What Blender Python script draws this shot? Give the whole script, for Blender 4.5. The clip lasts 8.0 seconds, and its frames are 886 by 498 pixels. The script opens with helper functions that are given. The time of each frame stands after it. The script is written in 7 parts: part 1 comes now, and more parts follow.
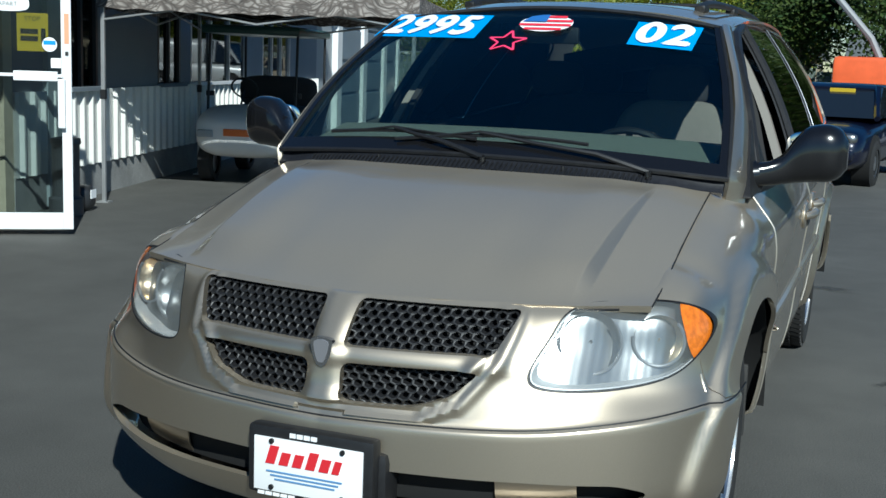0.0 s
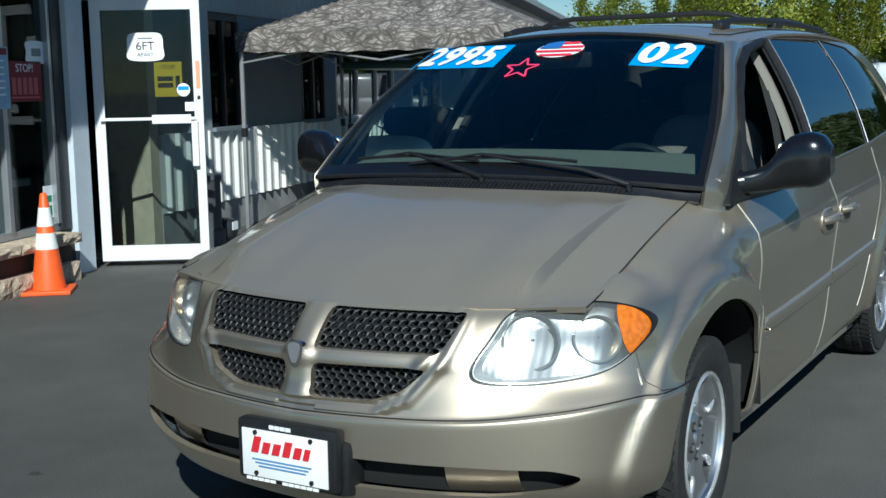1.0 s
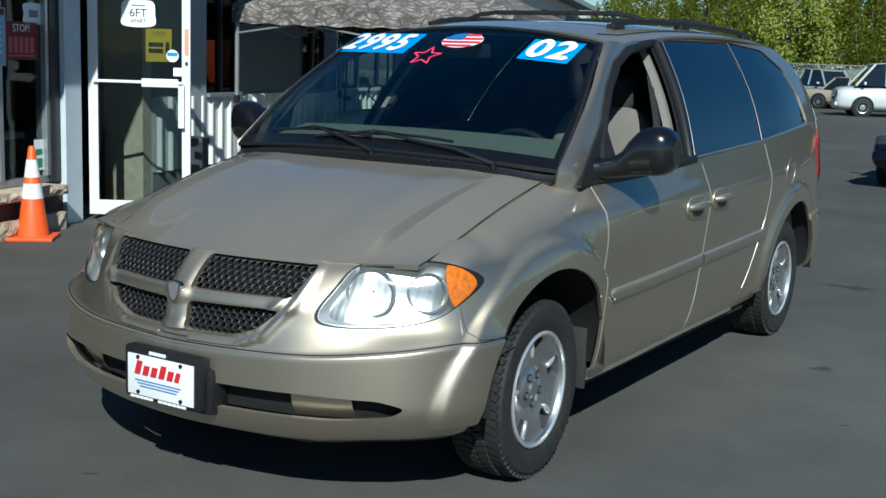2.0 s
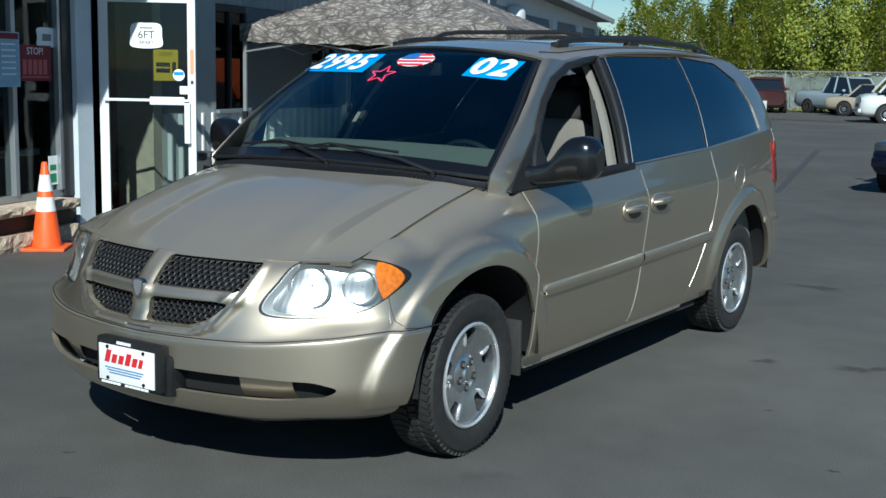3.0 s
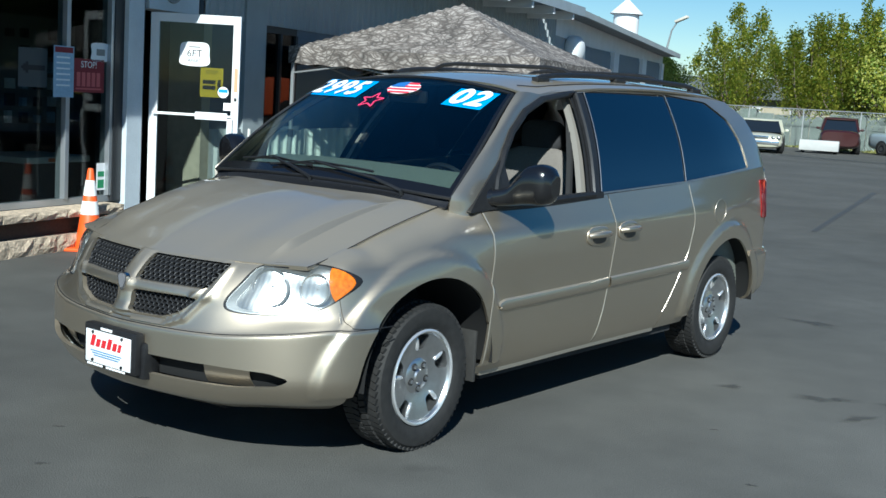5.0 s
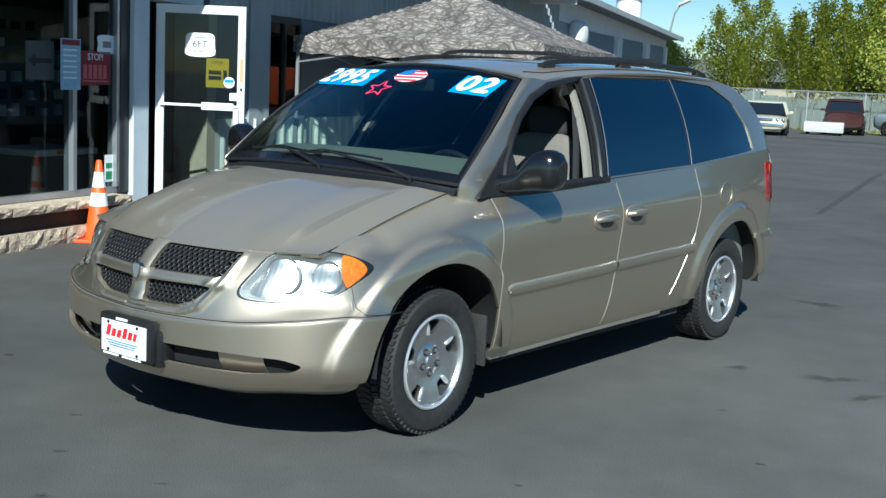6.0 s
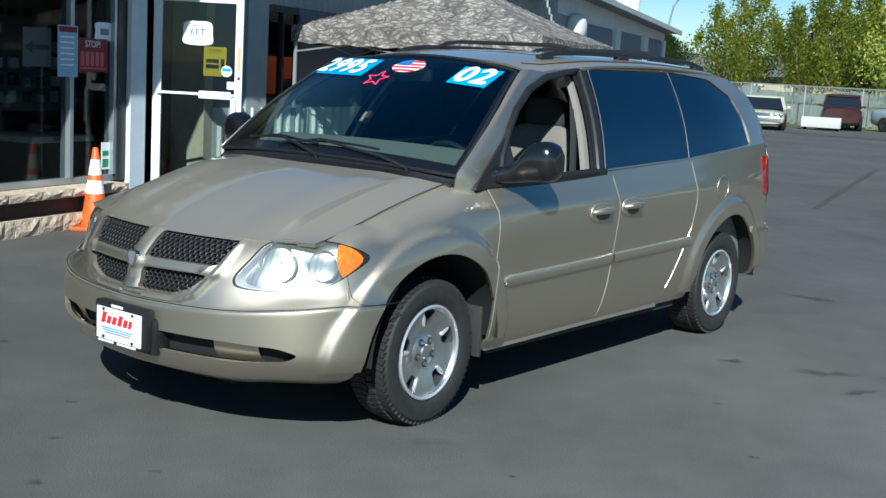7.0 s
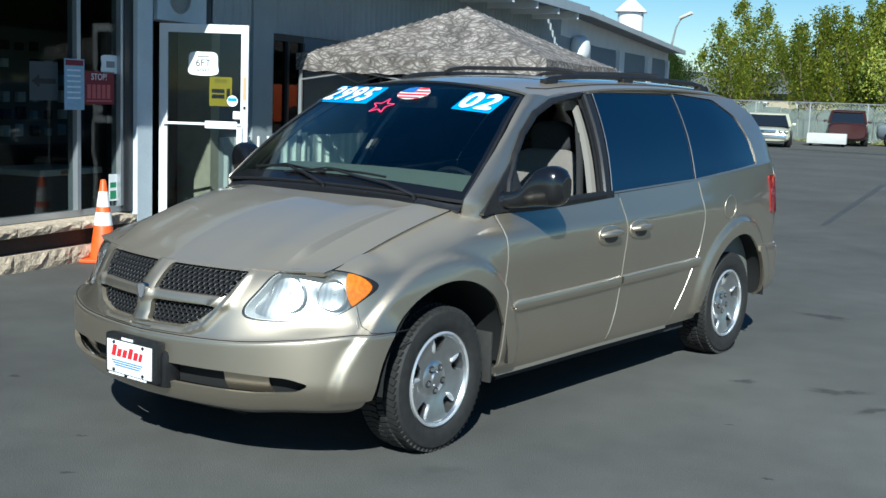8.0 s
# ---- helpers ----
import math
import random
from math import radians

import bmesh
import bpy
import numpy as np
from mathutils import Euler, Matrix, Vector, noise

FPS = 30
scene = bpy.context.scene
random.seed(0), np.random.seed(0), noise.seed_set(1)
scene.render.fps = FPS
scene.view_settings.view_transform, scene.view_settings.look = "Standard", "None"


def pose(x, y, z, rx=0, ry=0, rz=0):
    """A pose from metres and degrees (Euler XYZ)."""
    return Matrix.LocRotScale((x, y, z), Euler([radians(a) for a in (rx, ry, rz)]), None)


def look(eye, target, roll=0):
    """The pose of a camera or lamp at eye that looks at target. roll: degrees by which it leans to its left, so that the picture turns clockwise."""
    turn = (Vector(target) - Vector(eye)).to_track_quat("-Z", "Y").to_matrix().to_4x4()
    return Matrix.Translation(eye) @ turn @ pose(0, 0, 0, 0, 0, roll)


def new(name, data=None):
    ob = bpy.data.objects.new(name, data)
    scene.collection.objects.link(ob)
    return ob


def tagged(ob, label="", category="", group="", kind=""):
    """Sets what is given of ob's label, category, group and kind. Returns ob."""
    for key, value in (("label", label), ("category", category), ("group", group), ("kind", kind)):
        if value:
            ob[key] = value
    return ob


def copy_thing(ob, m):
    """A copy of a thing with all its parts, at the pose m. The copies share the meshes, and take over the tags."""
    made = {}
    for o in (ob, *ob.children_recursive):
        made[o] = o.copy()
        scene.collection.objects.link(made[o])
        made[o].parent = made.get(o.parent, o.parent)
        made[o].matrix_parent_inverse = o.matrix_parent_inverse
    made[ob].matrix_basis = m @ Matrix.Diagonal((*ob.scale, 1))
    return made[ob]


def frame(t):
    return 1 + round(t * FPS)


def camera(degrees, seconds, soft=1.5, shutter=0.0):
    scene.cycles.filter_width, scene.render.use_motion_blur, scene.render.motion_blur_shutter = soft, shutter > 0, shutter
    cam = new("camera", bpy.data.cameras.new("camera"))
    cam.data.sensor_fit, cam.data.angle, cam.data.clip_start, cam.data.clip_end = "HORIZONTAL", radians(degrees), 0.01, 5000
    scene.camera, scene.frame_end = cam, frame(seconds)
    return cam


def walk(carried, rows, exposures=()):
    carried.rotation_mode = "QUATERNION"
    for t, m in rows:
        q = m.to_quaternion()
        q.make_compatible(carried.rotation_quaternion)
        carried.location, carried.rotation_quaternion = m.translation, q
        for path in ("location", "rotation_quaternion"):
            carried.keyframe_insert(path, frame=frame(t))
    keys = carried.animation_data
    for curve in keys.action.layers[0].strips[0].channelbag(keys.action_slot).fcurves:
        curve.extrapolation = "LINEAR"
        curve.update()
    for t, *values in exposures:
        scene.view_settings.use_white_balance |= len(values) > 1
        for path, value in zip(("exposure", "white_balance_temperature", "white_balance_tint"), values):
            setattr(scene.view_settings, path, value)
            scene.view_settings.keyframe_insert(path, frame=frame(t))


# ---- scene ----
cam = camera(41.5, 8.0)
PATH = [
    (0, (1.324, -3.546, 1.464), (0.607, -1.706, 1.149), 2.1),
    (0.5, (1.692, -3.542, 1.445), (0.826, -1.759, 1.173), 1.3),
    (1, (2.061, -3.586, 1.488), (1.048, -1.883, 1.211), -1.0),
    (1.5, (2.448, -3.595, 1.504), (1.334, -1.955, 1.237), 1.3),
    (2, (2.831, -3.775, 1.533), (1.781, -2.103, 1.215), 2.0),
    (2.2, (2.968, -3.885, 1.58), (1.911, -2.221, 1.243), -0.7),
    (3.3, (3.54, -3.977, 1.565), (2.412, -2.347, 1.3), 2.1),
    (3.5, (3.618, -3.998, 1.566), (2.445, -2.395, 1.33), 1.4),
    (4, (3.828, -4.071, 1.583), (2.642, -2.488, 1.286), 2.5),
    (4.5, (3.995, -4.068, 1.591), (2.793, -2.49, 1.336), 2.8),
    (4.7, (4.073, -4.038, 1.601), (2.864, -2.466, 1.342), 3.6),
    (6, (4.115, -4.105, 1.606), (2.9, -2.542, 1.322), 2.7),
    (6.5, (4.129, -4.103, 1.603), (2.937, -2.524, 1.313), 2.6),
    (7, (4.115, -4.105, 1.602), (2.907, -2.539, 1.304), 3.3),
    (7.5, (4.112, -4.11, 1.607), (2.888, -2.551, 1.339), 2.7),
    (8, (4.113, -4.106, 1.616), (2.89, -2.546, 1.357), 2.1),
]
walk(cam, [(t, look(eye, target, roll)) for t, eye, target, roll in PATH], [(0, 0.22, 5750, -1), (1.5, 0.12, 5750, -1), (3.5, 0.33, 5750, -1), (6, 0.63, 5750, -1), (8, 0.63, 5750, -1)])

# world and sun
SUN_TO = Vector((-0.85, 1.22, -1.11)).normalized()      # the way the light travels
SUN_EL = math.asin(-SUN_TO.z)
world = bpy.data.worlds.new("world")
scene.world = world
world.use_nodes = True
_wn = world.node_tree.nodes
_bg = _wn["Background"]
_sky = _wn.new("ShaderNodeTexSky")
_sky.sky_type = "NISHITA"
_sky.sun_disc = False
_sky.sun_elevation = SUN_EL
_sky.sun_rotation = math.atan2(-SUN_TO.x, -SUN_TO.y)
_sky.air_density, _sky.dust_density, _sky.ozone_density = 1.0, 0.05, 1.6
_sky.altitude = 1200
_hsv = _wn.new("ShaderNodeHueSaturation")
_hsv.inputs["Saturation"].default_value = 1.35
world.node_tree.links.new(_sky.outputs[0], _hsv.inputs["Color"])
world.node_tree.links.new(_hsv.outputs[0], _bg.inputs[0])
_bg.inputs[1].default_value = 0.060
sun = new("sun", bpy.data.lights.new("sun", "SUN"))
sun.data.energy, sun.data.angle, sun.data.color = 5.0, radians(0.55), (1.0, 0.955, 0.89)
sun.matrix_world = Matrix.Translation((20, -25, 25)) @ SUN_TO.to_track_quat("-Z", "Y").to_matrix().to_4x4()

# ---- materials ----
def nodes_of(name):
    m = bpy.data.materials.new(name)
    m.use_nodes = True
    return m, m.node_tree.nodes, m.node_tree.links, m.node_tree.nodes["Principled BSDF"]


def surface(name, color, rough=0.5, metal=0.0, coat=0.0, grain=0.0, grain_scale=60.0, stain=0.0, stain_scale=3.0,
            bump=0.0, bump_scale=200.0, tint=None, spec=0.5, vary=0.0):
    """A painted, rubber, metal, stone or wooden surface: base colour with fine grain, broad stains and relief."""
    m, n, l, b = nodes_of(name)
    b.inputs["Roughness"].default_value, b.inputs["Metallic"].default_value = rough, metal
    b.inputs["Coat Weight"].default_value, b.inputs["Coat Roughness"].default_value = coat, 0.04
    b.inputs["Specular IOR Level"].default_value = spec
    co = n.new("ShaderNodeTexCoord").outputs["Object"]
    out = None
    rgb = n.new("ShaderNodeRGB")
    rgb.outputs[0].default_value = (*color, 1)
    out = rgb.outputs[0]
    for amount, scale, detail in ((grain, grain_scale, 3), (stain, stain_scale, 5)):
        if amount:
            t = n.new("ShaderNodeTexNoise")
            t.inputs["Scale"].default_value, t.inputs["Detail"].default_value = scale, detail
            l.new(co, t.inputs["Vector"])
            r = n.new("ShaderNodeMapRange")
            r.inputs[1].default_value, r.inputs[2].default_value = 0.3, 0.7
            r.inputs[3].default_value, r.inputs[4].default_value = 1 - amount, 1 + amount
            l.new(t.outputs[0], r.inputs[0])
            mx = n.new("ShaderNodeMix")
            mx.data_type, mx.blend_type = "RGBA", "MULTIPLY"
            mx.inputs[0].default_value = 1
            l.new(out, mx.inputs[6])
            l.new(r.outputs[0], mx.inputs[7])
            out = mx.outputs[2]
            if scale == stain_scale:
                q = n.new("ShaderNodeMapRange")
                q.inputs[3].default_value, q.inputs[4].default_value = max(rough - 0.1, 0.02), min(rough + 0.12, 1)
                l.new(t.outputs[0], q.inputs[0])
                l.new(q.outputs[0], b.inputs["Roughness"])
    if vary:
        i = n.new("ShaderNodeObjectInfo")
        r = n.new("ShaderNodeMapRange")
        r.inputs[3].default_value, r.inputs[4].default_value = 1 - vary, 1 + vary
        l.new(i.outputs["Random"], r.inputs[0])
        mx = n.new("ShaderNodeMix")
        mx.data_type, mx.blend_type = "RGBA", "MULTIPLY"
        mx.inputs[0].default_value = 1
        l.new(out, mx.inputs[6])
        l.new(r.outputs[0], mx.inputs[7])
        out = mx.outputs[2]
    l.new(out, b.inputs["Base Color"])
    if bump:
        t = n.new("ShaderNodeTexNoise")
        t.inputs["Scale"].default_value, t.inputs["Detail"].default_value = bump_scale, 4
        l.new(co, t.inputs["Vector"])
        k = n.new("ShaderNodeBump")
        k.inputs["Strength"].default_value, k.inputs["Distance"].default_value = bump, 0.01
        l.new(t.outputs[0], k.inputs["Height"])
        l.new(k.outputs[0], b.inputs["Normal"])
    return m


def glass(name, tint, dark, gloss=0.02, haze=0.0, base=0.035):
    """A thin pane: a clear coat of gloss over tinted see-through."""
    m, n, l, b = nodes_of(name)
    n.remove(b)
    tr = n.new("ShaderNodeBsdfTransparent")
    tr.inputs[0].default_value = (*[c * dark for c in tint], 1)
    gl = n.new("ShaderNodeBsdfGlossy")
    gl.inputs["Roughness"].default_value = gloss
    lw = n.new("ShaderNodeLayerWeight")
    lw.inputs[0].default_value = 0.5
    pw = n.new("ShaderNodeMath")
    pw.operation, pw.inputs[1].default_value = "POWER", 5.0
    l.new(lw.outputs["Facing"], pw.inputs[0])
    fr = n.new("ShaderNodeMapRange")
    fr.inputs[3].default_value, fr.inputs[4].default_value = base, 1.0
    l.new(pw.outputs[0], fr.inputs[0])
    mx = n.new("ShaderNodeMixShader")
    see = tr.outputs[0]
    if haze:
        df = n.new("ShaderNodeBsdfDiffuse")
        df.inputs[0].default_value = (0.8, 0.84, 0.82, 1)
        hz = n.new("ShaderNodeMixShader")
        hz.inputs[0].default_value = haze
        l.new(see, hz.inputs[1]), l.new(df.outputs[0], hz.inputs[2])
        see = hz.outputs[0]
    l.new(fr.outputs[0], mx.inputs[0])
    l.new(see, mx.inputs[1])
    l.new(gl.outputs[0], mx.inputs[2])
    l.new(mx.outputs[0], n["Material Output"].inputs[0])
    return m


def car_paint(name, color):
    """Metallic paint: fine flakes under a clear coat, a little road dust in the roughness, up-facing faces brightened.
    """
    m, n, l, b = nodes_of(name)
    co = n.new("ShaderNodeTexCoord").outputs["Object"]
    fl = n.new("ShaderNodeTexVoronoi")
    fl.inputs["Scale"].default_value = 900
    l.new(co, fl.inputs["Vector"])
    hue = n.new("ShaderNodeMapRange")
    hue.inputs[3].default_value, hue.inputs[4].default_value = 0.9, 1.12
    l.new(fl.outputs["Distance"], hue.inputs[0])
    du = n.new("ShaderNodeTexNoise")
    du.inputs["Scale"].default_value, du.inputs["Detail"].default_value = 2.2, 6
    l.new(co, du.inputs["Vector"])
    mx = n.new("ShaderNodeMix")
    mx.data_type, mx.blend_type = "RGBA", "MULTIPLY"
    mx.inputs[0].default_value = 1
    mx.inputs[6].default_value = (*color, 1)
    l.new(hue.outputs[0], mx.inputs[7])
    l.new(mx.outputs[2], b.inputs["Base Color"])
    ro = n.new("ShaderNodeMapRange")
    ro.inputs[3].default_value, ro.inputs[4].default_value = 0.40, 0.46
    l.new(du.outputs[0], ro.inputs[0])
    l.new(ro.outputs[0], b.inputs["Roughness"])
    # brightness painted in: faces that look up lose metal, which lightens hood and roof
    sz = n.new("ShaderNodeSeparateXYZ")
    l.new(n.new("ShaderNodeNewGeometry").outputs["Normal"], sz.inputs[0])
    top_lift = n.new("ShaderNodeMapRange")
    top_lift.inputs[1].default_value, top_lift.inputs[2].default_value, top_lift.inputs[3].default_value, top_lift.inputs[4].default_value = 0.55, 0.95, 0.94, 0.66
    l.new(sz.outputs[2], top_lift.inputs[0])
    l.new(top_lift.outputs[0], b.inputs["Metallic"])
    b.inputs["Coat IOR"].default_value = 1.75
    b.inputs["Coat Weight"].default_value, b.inputs["Coat Roughness"].default_value = 1.0, 0.06
    return m


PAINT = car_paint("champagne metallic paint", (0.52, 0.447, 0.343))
PAINT_WORN = surface("champagne bumper paint", (0.46, 0.42, 0.35), 0.36, 0.75, 0.7, grain=0.04, grain_scale=300)
BLACK_TRIM = surface("black plastic trim", (0.012, 0.012, 0.013), 0.45, grain=0.2, grain_scale=40, bump=0.05, bump_scale=400)
GRILLE_BLACK = surface("dark grey grille plastic", (0.012, 0.012, 0.013), 0.5, grain=0.2, grain_scale=50)
COWL = surface("weathered cowl plastic", (0.012, 0.013, 0.017), 0.45, grain=0.25, grain_scale=60, bump=0.08, bump_scale=500)
GLOSS_BLACK = surface("glossy black mirror shell", (0.007, 0.007, 0.008), 0.20, coat=0.6)
RUBBER = surface("tyre rubber", (0.017, 0.0165, 0.016), 0.75, grain=0.25, grain_scale=30, bump=0.1, bump_scale=300)
RIM = surface("silver wheel paint", (0.60, 0.61, 0.62), 0.30, 0.96, 0.4, grain=0.06, grain_scale=30)
RIM_EDGE = surface("polished rim flange", (0.80, 0.81, 0.82), 0.2, 0.7, 0.3)
ALU_EDGE = surface("grey pane edge", (0.30, 0.31, 0.33), 0.3, 0.8)
CHROME = surface("chrome", (0.75, 0.75, 0.76), 0.12, 1.0)
REFLECTOR = surface("headlamp reflector", (0.34, 0.35, 0.35), 0.32, 0.95)
DARK_METAL = surface("dark underbody metal", (0.02, 0.02, 0.02), 0.8, grain=0.3, grain_scale=20)
# near black: shade of wheel windows, grille and openings is put into it
DARK_VOID = surface("black housing felt and void shade", (0.006, 0.006, 0.006), 0.9)
WINDSHIELD = glass("windshield glass", (0.90, 0.965, 0.94), 0.94, base=0.085)
PRIVACY = glass("privacy glass", (0.5, 0.62, 0.8), 0.12, base=0.32)
CLEAR = glass("clear headlamp lens", (0.97, 0.98, 0.98), 0.97, 0.05, 0.045)
STORE_GLASS = glass("storefront glass", (0.85, 0.95, 0.95), 0.66, base=0.022)
AMBER = surface("amber lamp plastic", (0.62, 0.155, 0.012), 0.15, coat=0.6, grain=0.25, grain_scale=60, bump=0.15, bump_scale=120)
RED_LENS = surface("red tail lamp plastic", (0.26, 0.008, 0.01), 0.12, coat=0.7)
DASH = surface("grey green dashboard vinyl", (0.165, 0.175, 0.15), 0.7, grain=0.12, grain_scale=80, bump=0.1, bump_scale=500)
SEAT = surface("beige seat cloth", (0.17, 0.155, 0.138), 0.9, grain=0.15, grain_scale=150, bump=0.2, bump_scale=600)
DARK_SEAT = surface("dark interior cloth", (0.03, 0.03, 0.032), 0.9, grain=0.2, grain_scale=120)
STICKER_BLUE = surface("blue price sticker", (0.01, 0.28, 0.72), 0.5)
STICKER_WHITE = surface("white sticker", (0.85, 0.86, 0.86), 0.5)
STICKER_RED = surface("red sticker", (0.75, 0.03, 0.06), 0.5)
PLATE_WHITE = surface("white plate", (0.85, 0.85, 0.84), 0.4, stain=0.03)
SCRIPT_RED = surface("red print", (0.6, 0.02, 0.03), 0.5)
SCRIPT_BLUE = surface("blue print", (0.12, 0.25, 0.45), 0.5)

# ---- building helpers ----
def world_of(ob):
    return (world_of(ob.parent) @ ob.matrix_parent_inverse if ob.parent else Matrix()) @ ob.matrix_basis


def finish(me, material, smooth=38):
    for m in (material if isinstance(material, (list, tuple)) else [material]):
        me.materials.append(m)
    if smooth:
        me.polygons.foreach_set("use_smooth", [True] * len(me.polygons))
        me.set_sharp_from_angle(angle=radians(smooth))
    return me


def part(name, data, material, parent=None, label="", smooth=38):
    """Links a bmesh or mesh as one object, under a thing or a part if one is given."""
    me = data
    if isinstance(data, bmesh.types.BMesh):
        me = bpy.data.meshes.new(name)
        bmesh.ops.recalc_face_normals(data, faces=data.faces)
        data.to_mesh(me)
        data.free()
    finish(me, material, smooth)
    ob = new(name, me)
    if parent:
        ob.parent = parent
        ob.matrix_parent_inverse = world_of(parent).inverted()
    if label:
        ob["label"] = label
    return ob


def thing(name, label, category, at=(0, 0, 0), group="", kind="", turn=0):
    ob = new(name)
    ob.empty_display_size = 0.2
    ob.matrix_basis = pose(*at, 0, 0, turn)
    return tagged(ob, label, category, group, kind)


def box(bm, lo, hi, bevel=0.0, m=None):
    """Adds a box between two corners, its edges rounded by bevel, to a bmesh."""
    r = bmesh.ops.create_cube(bm, size=1.0)
    size, mid = [b - a for a, b in zip(lo, hi)], [(a + b) / 2 for a, b in zip(lo, hi)]
    bmesh.ops.scale(bm, vec=size, verts=r["verts"])
    bmesh.ops.translate(bm, vec=mid, verts=r["verts"])
    vs = r["verts"]
    if bevel:
        es = list({e for v in vs for e in v.link_edges})
        res = bmesh.ops.bevel(bm, geom=es, offset=bevel, segments=2, affect="EDGES", profile=0.6)
        vs = list({v for f in res["faces"] for v in f.verts} | {v for v in vs if v.is_valid})
    if m is not None:
        bmesh.ops.transform(bm, matrix=m, verts=vs)
    return vs


def boxes(*specs):
    bm = bmesh.new()
    for s in specs:
        box(bm, *s)
    return bm


def cyl(bm, a, b, r, r2=None, seg=16, caps=True):
    """Adds a round bar from a to b."""
    a, b = Vector(a), Vector(b)
    d = b - a
    m = Matrix.Translation((a + b) / 2) @ d.to_track_quat("Z", "Y").to_matrix().to_4x4()
    return bmesh.ops.create_cone(bm, cap_ends=caps, segments=seg, radius1=r, radius2=r if r2 is None else r2, depth=d.length, matrix=m)["verts"]


def tube(bm, pts, r, seg=8):
    """Adds a bent round bar through points."""
    pts = [Vector(p) for p in pts]
    rings, side = [], None
    for i, p in enumerate(pts):
        d = (pts[min(i + 1, len(pts) - 1)] - pts[max(i - 1, 0)]).normalized()
        if side is None:
            side = d.orthogonal().normalized()
        side = (side - d * side.dot(d)).normalized()
        up = d.cross(side)
        rr = r[i] if isinstance(r, (list, tuple)) else r
        rings.append([bm.verts.new(p + rr * (math.cos(2 * math.pi * k / seg) * side + math.sin(2 * math.pi * k / seg) * up)) for k in range(seg)])
    for a, b in zip(rings, rings[1:]):
        for k in range(seg):
            bm.faces.new((a[k], a[(k + 1) % seg], b[(k + 1) % seg], b[k]))
    bm.faces.new(rings[0][::-1]), bm.faces.new(rings[-1])


def lathe(bm, prof, axis="x", seg=48, at=(0, 0, 0)):
    """Adds a turned body: prof is a list of (along, radius)."""
    rings = []
    for a, r in prof:
        ring = []
        for k in range(seg):
            c, s = r * math.cos(2 * math.pi * k / seg), r * math.sin(2 * math.pi * k / seg)
            p = (a, c, s) if axis == "x" else (c, s, a)
            ring.append(bm.verts.new((p[0] + at[0], p[1] + at[1], p[2] + at[2])))
        rings.append(ring)
    for a, b in zip(rings, rings[1:]):
        for k in range(seg):
            bm.faces.new((a[k], a[(k + 1) % seg], b[(k + 1) % seg], b[k]))
    return rings


def mesh_of(verts, faces, name="mesh"):
    me = bpy.data.meshes.new(name)
    me.from_pydata([tuple(map(float, v)) for v in verts], [], faces)
    me.update()
    return me


def shell(f, us, vs, thick=0.01, flip=False, inner=None):
    """A closed plate that follows the surface f(u, v) on the given grid; thick goes against the normal, or to the surface inner(u, v)."""
    g = np.array([[f(u, v) for v in vs] for u in us], float)
    du, dv = np.gradient(g, axis=0), np.gradient(g, axis=1)
    n = np.cross(du, dv)
    n /= np.maximum(np.linalg.norm(n, axis=2, keepdims=True), 1e-9)
    if flip:
        n = -n
    nu, nv = len(us), len(vs)
    back = g - n * thick if inner is None else np.array([[inner(u, v) for v in vs] for u in us], float)
    verts = np.concatenate([g.reshape(-1, 3), back.reshape(-1, 3)])
    k, faces = nu * nv, []
    for i in range(nu - 1):
        for j in range(nv - 1):
            a, b, c, d = i * nv + j, (i + 1) * nv + j, (i + 1) * nv + j + 1, i * nv + j + 1
            faces += [(a, b, c, d), (a + k, d + k, c + k, b + k)]
    rim = [i * nv for i in range(nu)] + [(nu - 1) * nv + j for j in range(1, nv)] + [i * nv + nv - 1 for i in range(nu - 2, -1, -1)] + [j for j in range(nv - 2, 0, -1)]
    for a, b in zip(rim, rim[1:] + rim[:1]):
        faces.append((b, a, a + k, b + k))
    if flip:
        faces = [q[::-1] for q in faces]
    return mesh_of(verts, faces)


def rounded(poly, r, seg=5):
    """A polygon with its corners rounded."""
    out, n = [], len(poly)
    for i in range(n):
        p, a, b = Vector(poly[i]), Vector(poly[i - 1]), Vector(poly[(i + 1) % n])
        da, db = a - p, b - p
        q = min(r, da.length * 0.45, db.length * 0.45)
        s, e = p + da.normalized() * q, p + db.normalized() * q
        for k in range(seg + 1):
            t = k / seg
            out.append(tuple((1 - t) ** 2 * s + 2 * t * (1 - t) * p + t * t * e))
    return out


def smooth_loop(poly, n=8):
    """A closed Catmull-Rom curve through a few points."""
    out, m = [], len(poly)
    P = [np.array(p, float) for p in poly]
    for i in range(m):
        a, b, c, d = P[i - 1], P[i], P[(i + 1) % m], P[(i + 2) % m]
        for k in range(n):
            t = k / n
            out.append(tuple(0.5 * (2 * b + (c - a) * t + (2 * a - 5 * b + 4 * c - d) * t * t + (3 * b - a - 3 * c + d) * t ** 3)))
    return out


def grown(poly, d):
    """A polygon pushed out by d (in, if negative)."""
    P = [Vector(p) for p in poly]
    area = sum(a.x * b.y - b.x * a.y for a, b in zip(P, P[1:] + P[:1]))
    s, out = (1 if area > 0 else -1), []
    for i, p in enumerate(P):
        t = (P[(i + 1) % len(P)] - P[i - 1]).normalized()
        out.append((p.x + s * d * t.y, p.y - s * d * t.x))
    return out


